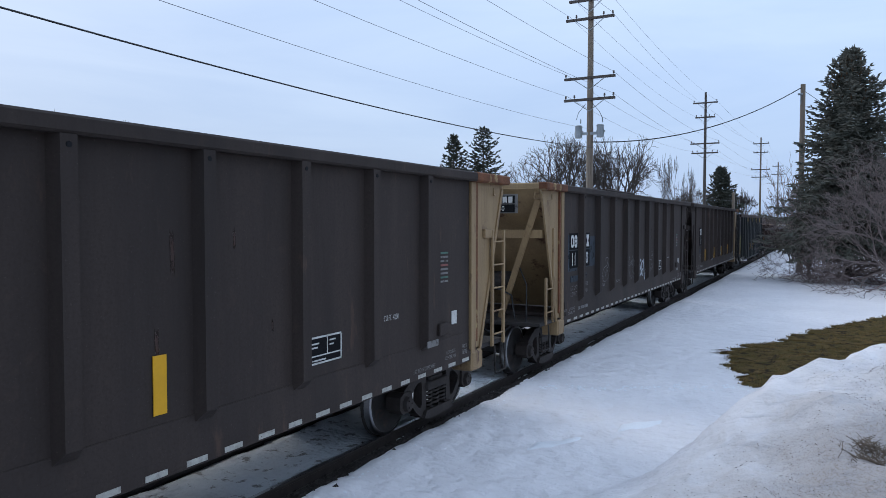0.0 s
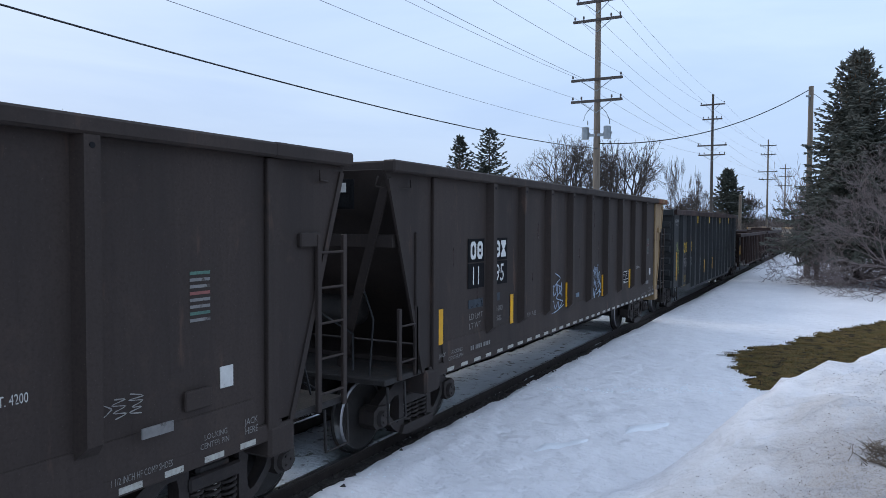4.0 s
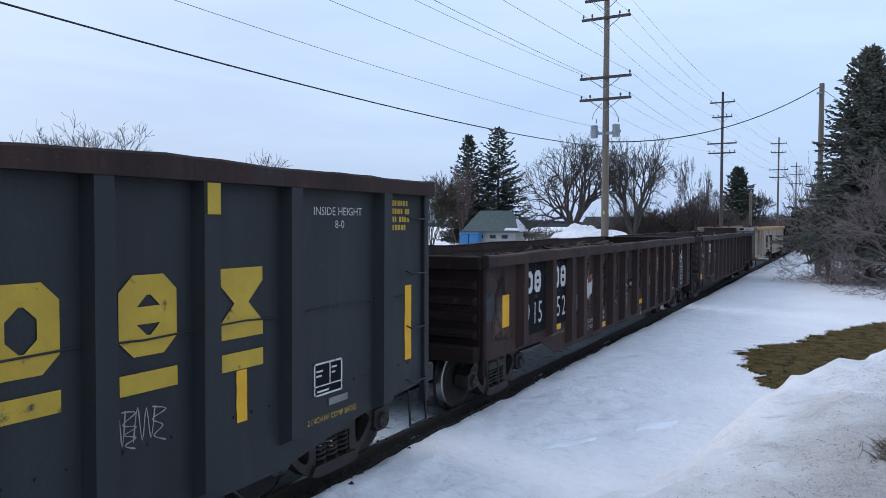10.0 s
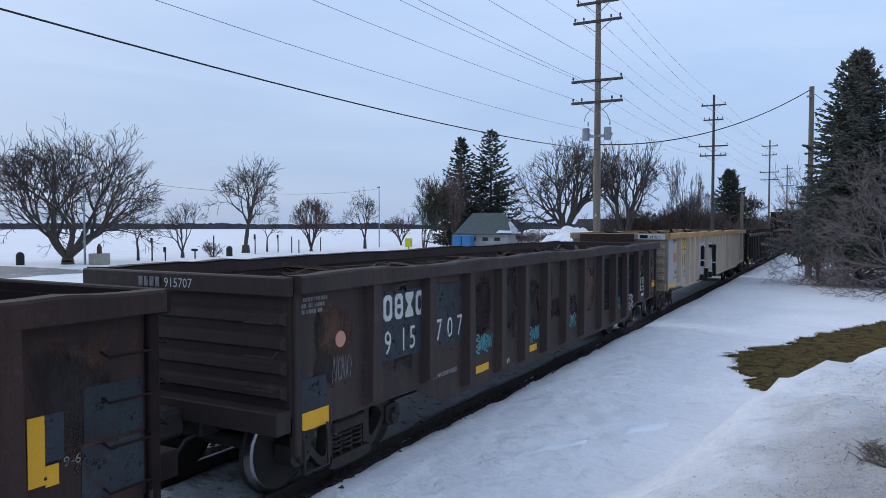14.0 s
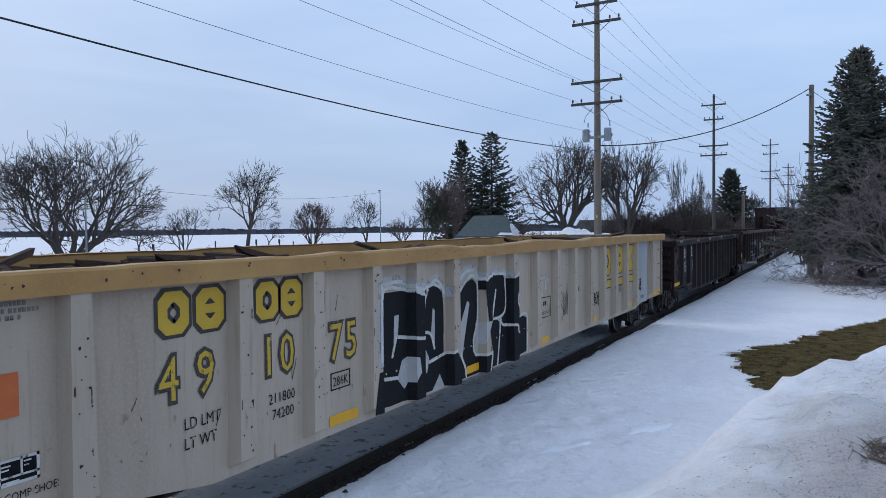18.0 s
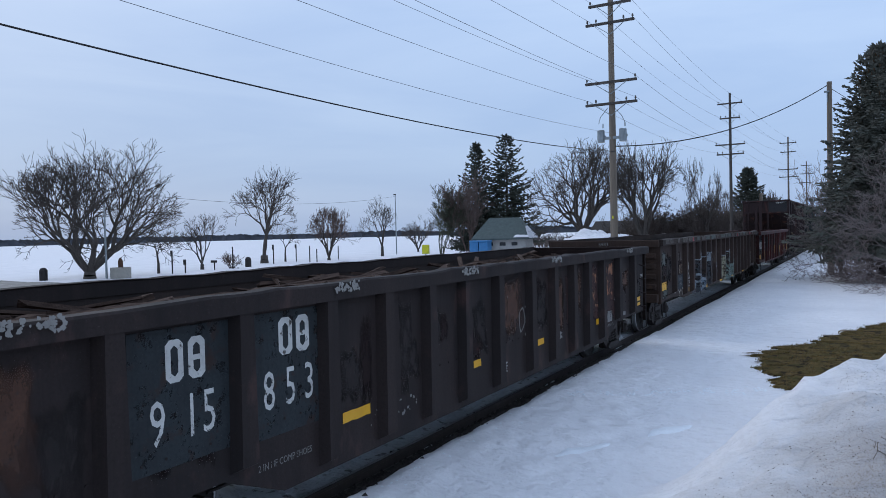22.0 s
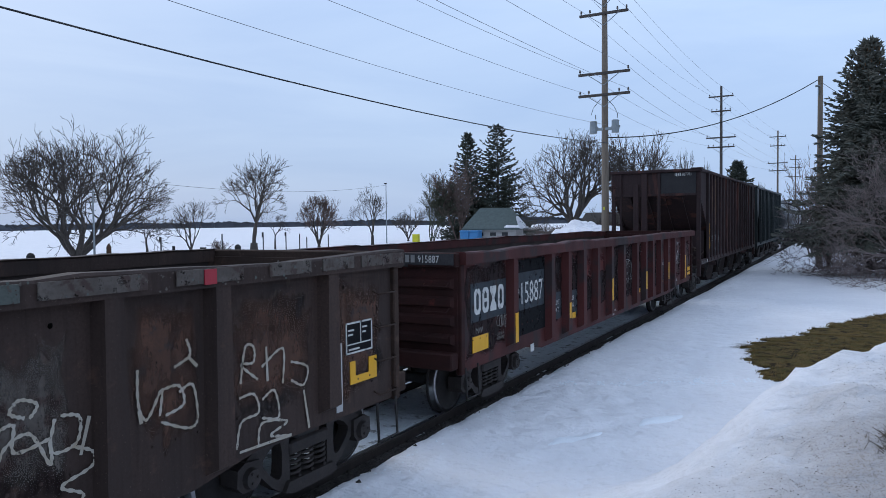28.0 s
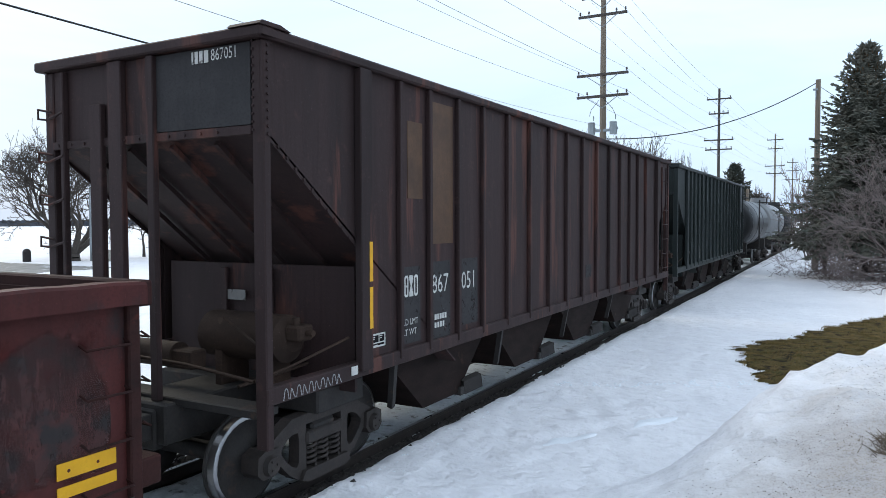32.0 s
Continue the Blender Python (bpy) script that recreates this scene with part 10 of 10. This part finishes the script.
def park_lamp(at, h, label):
    t = thing("lamp_post", label, "lamp post", "park lamp posts", at=at)
    part("post", Shape().tube((0, 0, -.3), (0, 0, h), .10, .06, n=10), m_galv, t)
    part("lamp_head", Shape().box(-.28, .1, -.12, .12, h - .05, h + .12, .04), m_under, t)


park_lamp((-56.8, 39.7, ground_z(-56.8, 39.7)), 7.8, "grey steel park lamp post by the willow")
park_lamp((-62.2, 93.2, ground_z(-62.2, 93.2)), 9.2, "grey steel park lamp post")


def bin_at(x, y, label):
    z = ground_z(x, y)
    t = thing("litter_bin", label, "litter bin", "park litter bins", at=(x, y, z))
    part("drum", Shape().tube((0, 0, -.1), (0, 0, .85), .33, n=14), m_under, t)
    part("dome_lid", Shape().tube((0, 0, .85), (0, 0, 1.05), .34, .22, n=14).tube((0, 0, 1.05), (0, 0, 1.12), .22, .05, n=14), m_under, t)


bin_at(-60.8, 36.5, "dark domed litter bin in the snow")
bin_at(-58.5, 58.2, "dark domed litter bin in the park")
t = thing("planter", "round concrete planter with a yellow-brown post", "planter", at=(-55.7, 40.3, ground_z(-55.7, 40.3)))
part("drum", Shape().tube((0, 0, -.1), (0, 0, .95), .85, n=20), m_conc, t)
part("cap_post", Shape().tube((0, 0, .9), (0, 0, 1.5), .2, n=12).tube((0, 0, 1.5), (0, 0, 1.8), .2, .06, n=12), m_ochre, t)


def small_post(x, y, h, label, board=None):
    z = ground_z(x, y)
    t = thing("sign_post", label, "sign", "small park posts", at=(x, y, z))
    part("post", Shape().box(-.05, .05, -.05, .05, -.2, h, .008), m_under, t)
    if board:
        w, b = board
        part("board", Shape().box(-w / 2, w / 2, -.08, -.05, h - b, h, .008), m_under, t)


for x, y, h, bd in ((-56.5, 46.4, 2.2, (.3, .5)), (-56, 47.5, 1.3, (.4, .5)), (-57.2, 52.2, 1.0, (.9, .25)), (-57.5, 55.0, 2.3, None), (-60.2, 64.0, 2.3, (.3, .6)), (-62.0, 70.0, 2.2, (.3, .5)), (-58.5, 68.5, 2.0, None), (-58.3, 69.6, 1.6, None), (-60, 76, 1.8, None)):
    small_post(x, y, h, "slim dark post in the park snow" if bd is None else "small dark sign on a post in the snow", bd)
t = thing("warning_sign", "bright yellow sign board in the snow", "sign", at=(-54.7, 89.6, ground_z(-54.7, 89.6)))
part("board", Shape().box(-.5, .5, -.25, .25, .2, 1.5, .03), m_signyel, t)
part("post", Shape().box(-.05, .05, -.05, .05, -.2, .3, .01), m_under, t)

h = thing("pavilion", "low pale block building with a green hipped roof", "building", at=(-36.5, 77.9, -.35))
part("wall", Shape().box(-2.9, 2.9, -2.2, 2.2, -.3, 2.25, .02), m_block, h)
rf = Shape().add([(-3.4, -2.8, 2.2), (3.4, -2.8, 2.2), (3.4, 2.8, 2.2), (-3.4, 2.8, 2.2), (-1.9, 0, 4.6), (1.9, 0, 4.6), (-3.4, -2.8, 2.05), (3.4, -2.8, 2.05), (3.4, 2.8, 2.05), (-3.4, 2.8, 2.05)], [(0, 1, 5, 4), (1, 2, 5), (2, 3, 4, 5), (3, 0, 4), (9, 8, 7, 6), (0, 6, 7, 1), (1, 7, 8, 2), (2, 8, 9, 3), (3, 9, 6, 0)])
part("roof", rf, m_roof, h)
part("roof_snow", Shape().add([(3.46, -2.85, 2.28), (3.46, 2.6, 2.28), (2.6, .7, 3.6), (2.5, -.6, 3.6), (3.46, -2.85, 2.15), (3.46, 2.6, 2.15), (1.6, -2.85, 2.3)], [(0, 1, 2, 3), (0, 4, 5, 1), (0, 3, 6)]), m_snow, h, "snow left on the roof edge")
for x in (-1.3, .2, 1.6):
    part("window", Shape().box(x - .35, x + .35, -2.23, -2.19, 1.35, 1.75, .01), m_dark, h)
h.rotation_euler = (0, 0, radians(12))
for k in range(2):
    b = thing("portable_toilet", "blue plastic portable toilet", "portable toilet", "portable toilets", at=(-38.4 + 1.2 * k, 74.0, -.62))
    part("cabin", Shape().box(-.55, .55, -.55, .55, 0, 2.1, .04), m_toilet, b)
    part("roof", Shape().box(-.6, .6, -.6, .6, 2.1, 2.3, .08), m_toilet, b)
    part("door", Shape().box(-.35, .35, -.58, -.54, .15, 1.95, .02), m_toilet, b)
# a cleared lane of packed grey slush before the willow
m_slush = surface("packed_slush", (0.27, 0.255, 0.24), (0.15, 0.14, 0.13), 0.8, scale=1.2, fine=14.0, bump=0.2, third=(0.66, 0.66, 0.68), third_amount=0.36, third_scale=0.9)
s, nu, nv = Shape(), 40, 24
for i in range(nu + 1):
    for j in range(nv + 1):
        u, w = i / nu, j / nv
        x, y = -68 + 21.5 * u, 24 + 11.2 * w
        e = min(u, 1 - u, w, 1 - w)
        x += .8 * noise.noise((u * 9, w * 9, 1)) * (e < .05)
        y += .7 * noise.noise((u * 9, w * 9, 4)) * (e < .05)
        s.v.append((x, y, ground_z(x, y) + (.05 if e > .001 else -.04)))
s.f = [(i * (nv + 1) + j, (i + 1) * (nv + 1) + j, (i + 1) * (nv + 1) + j + 1, i * (nv + 1) + j + 1) for i in range(nu) for j in range(nv)]
s.m, s.s = [0] * len(s.f), [True] * len(s.f)
solid("park_lane", s, m_slush, "cleared lane of packed grey slush in the park", "lane", kind="structure")
# ploughed heap behind the track and a low shed
r = random.Random(5)
s = Shape()
n = 26
for i in range(n + 1):
    for j in range(n + 1):
        u, v_ = i / n * 2 - 1, j / n * 2 - 1
        e = max(0, 1 - (u * u + v_ * v_))
        s.v.append((u * 5.5, v_ * 3.0, (2.5 + .8 * noise.noise((u * 3, v_ * 3, 1))) * e ** .6 + .5 * e * noise.noise((u * 9, v_ * 9, 2)) - .1))
s.f = [(i * (n + 1) + j, (i + 1) * (n + 1) + j, (i + 1) * (n + 1) + j + 1, i * (n + 1) + j + 1) for i in range(n) for j in range(n)]
s.m, s.s = [0] * len(s.f), [False] * len(s.f)
hp = solid("snow_heap", s, m_snow, "lumpy ploughed heap of snow behind the track", "snow heap")
hp.location = (-19.0, 59.2, ground_z(-19, 59.2))
hp.rotation_euler = (0, 0, radians(-25))
sh = thing("shed", "low brown shed with a dark gabled roof", "shed", at=(-27.5, 98, 0))
part("wall", Shape().box(-4, 4, -2.5, 2.5, -.3, 2.3, .02), m_shed, sh)
part("roof", Shape().add([(-4.5, -3, 2.2), (4.5, -3, 2.2), (4.5, 3, 2.2), (-4.5, 3, 2.2), (-4.5, 0, 3.7), (4.5, 0, 3.7)], [(0, 1, 5, 4), (2, 3, 4, 5), (0, 4, 3), (1, 2, 5), (3, 2, 1, 0)]), m_under, sh)


# ---- what moves ----
def motions():
    for ob, start, x in MOVERS:
        walk(ob, [(float(t), pose(TRACK + x, start - rolled(t), 0)) for t in range(0, 33)])
    steps = [k / 10 for k in range(321)]
    turns = [math.degrees(rolled(t) / WHEEL_R) for t in steps]
    for w, k in WHEELSETS:
        walk(w, [(t, pose(0, k, WHEEL_R, a % 360)) for t, a in zip(steps, turns)])


motions()
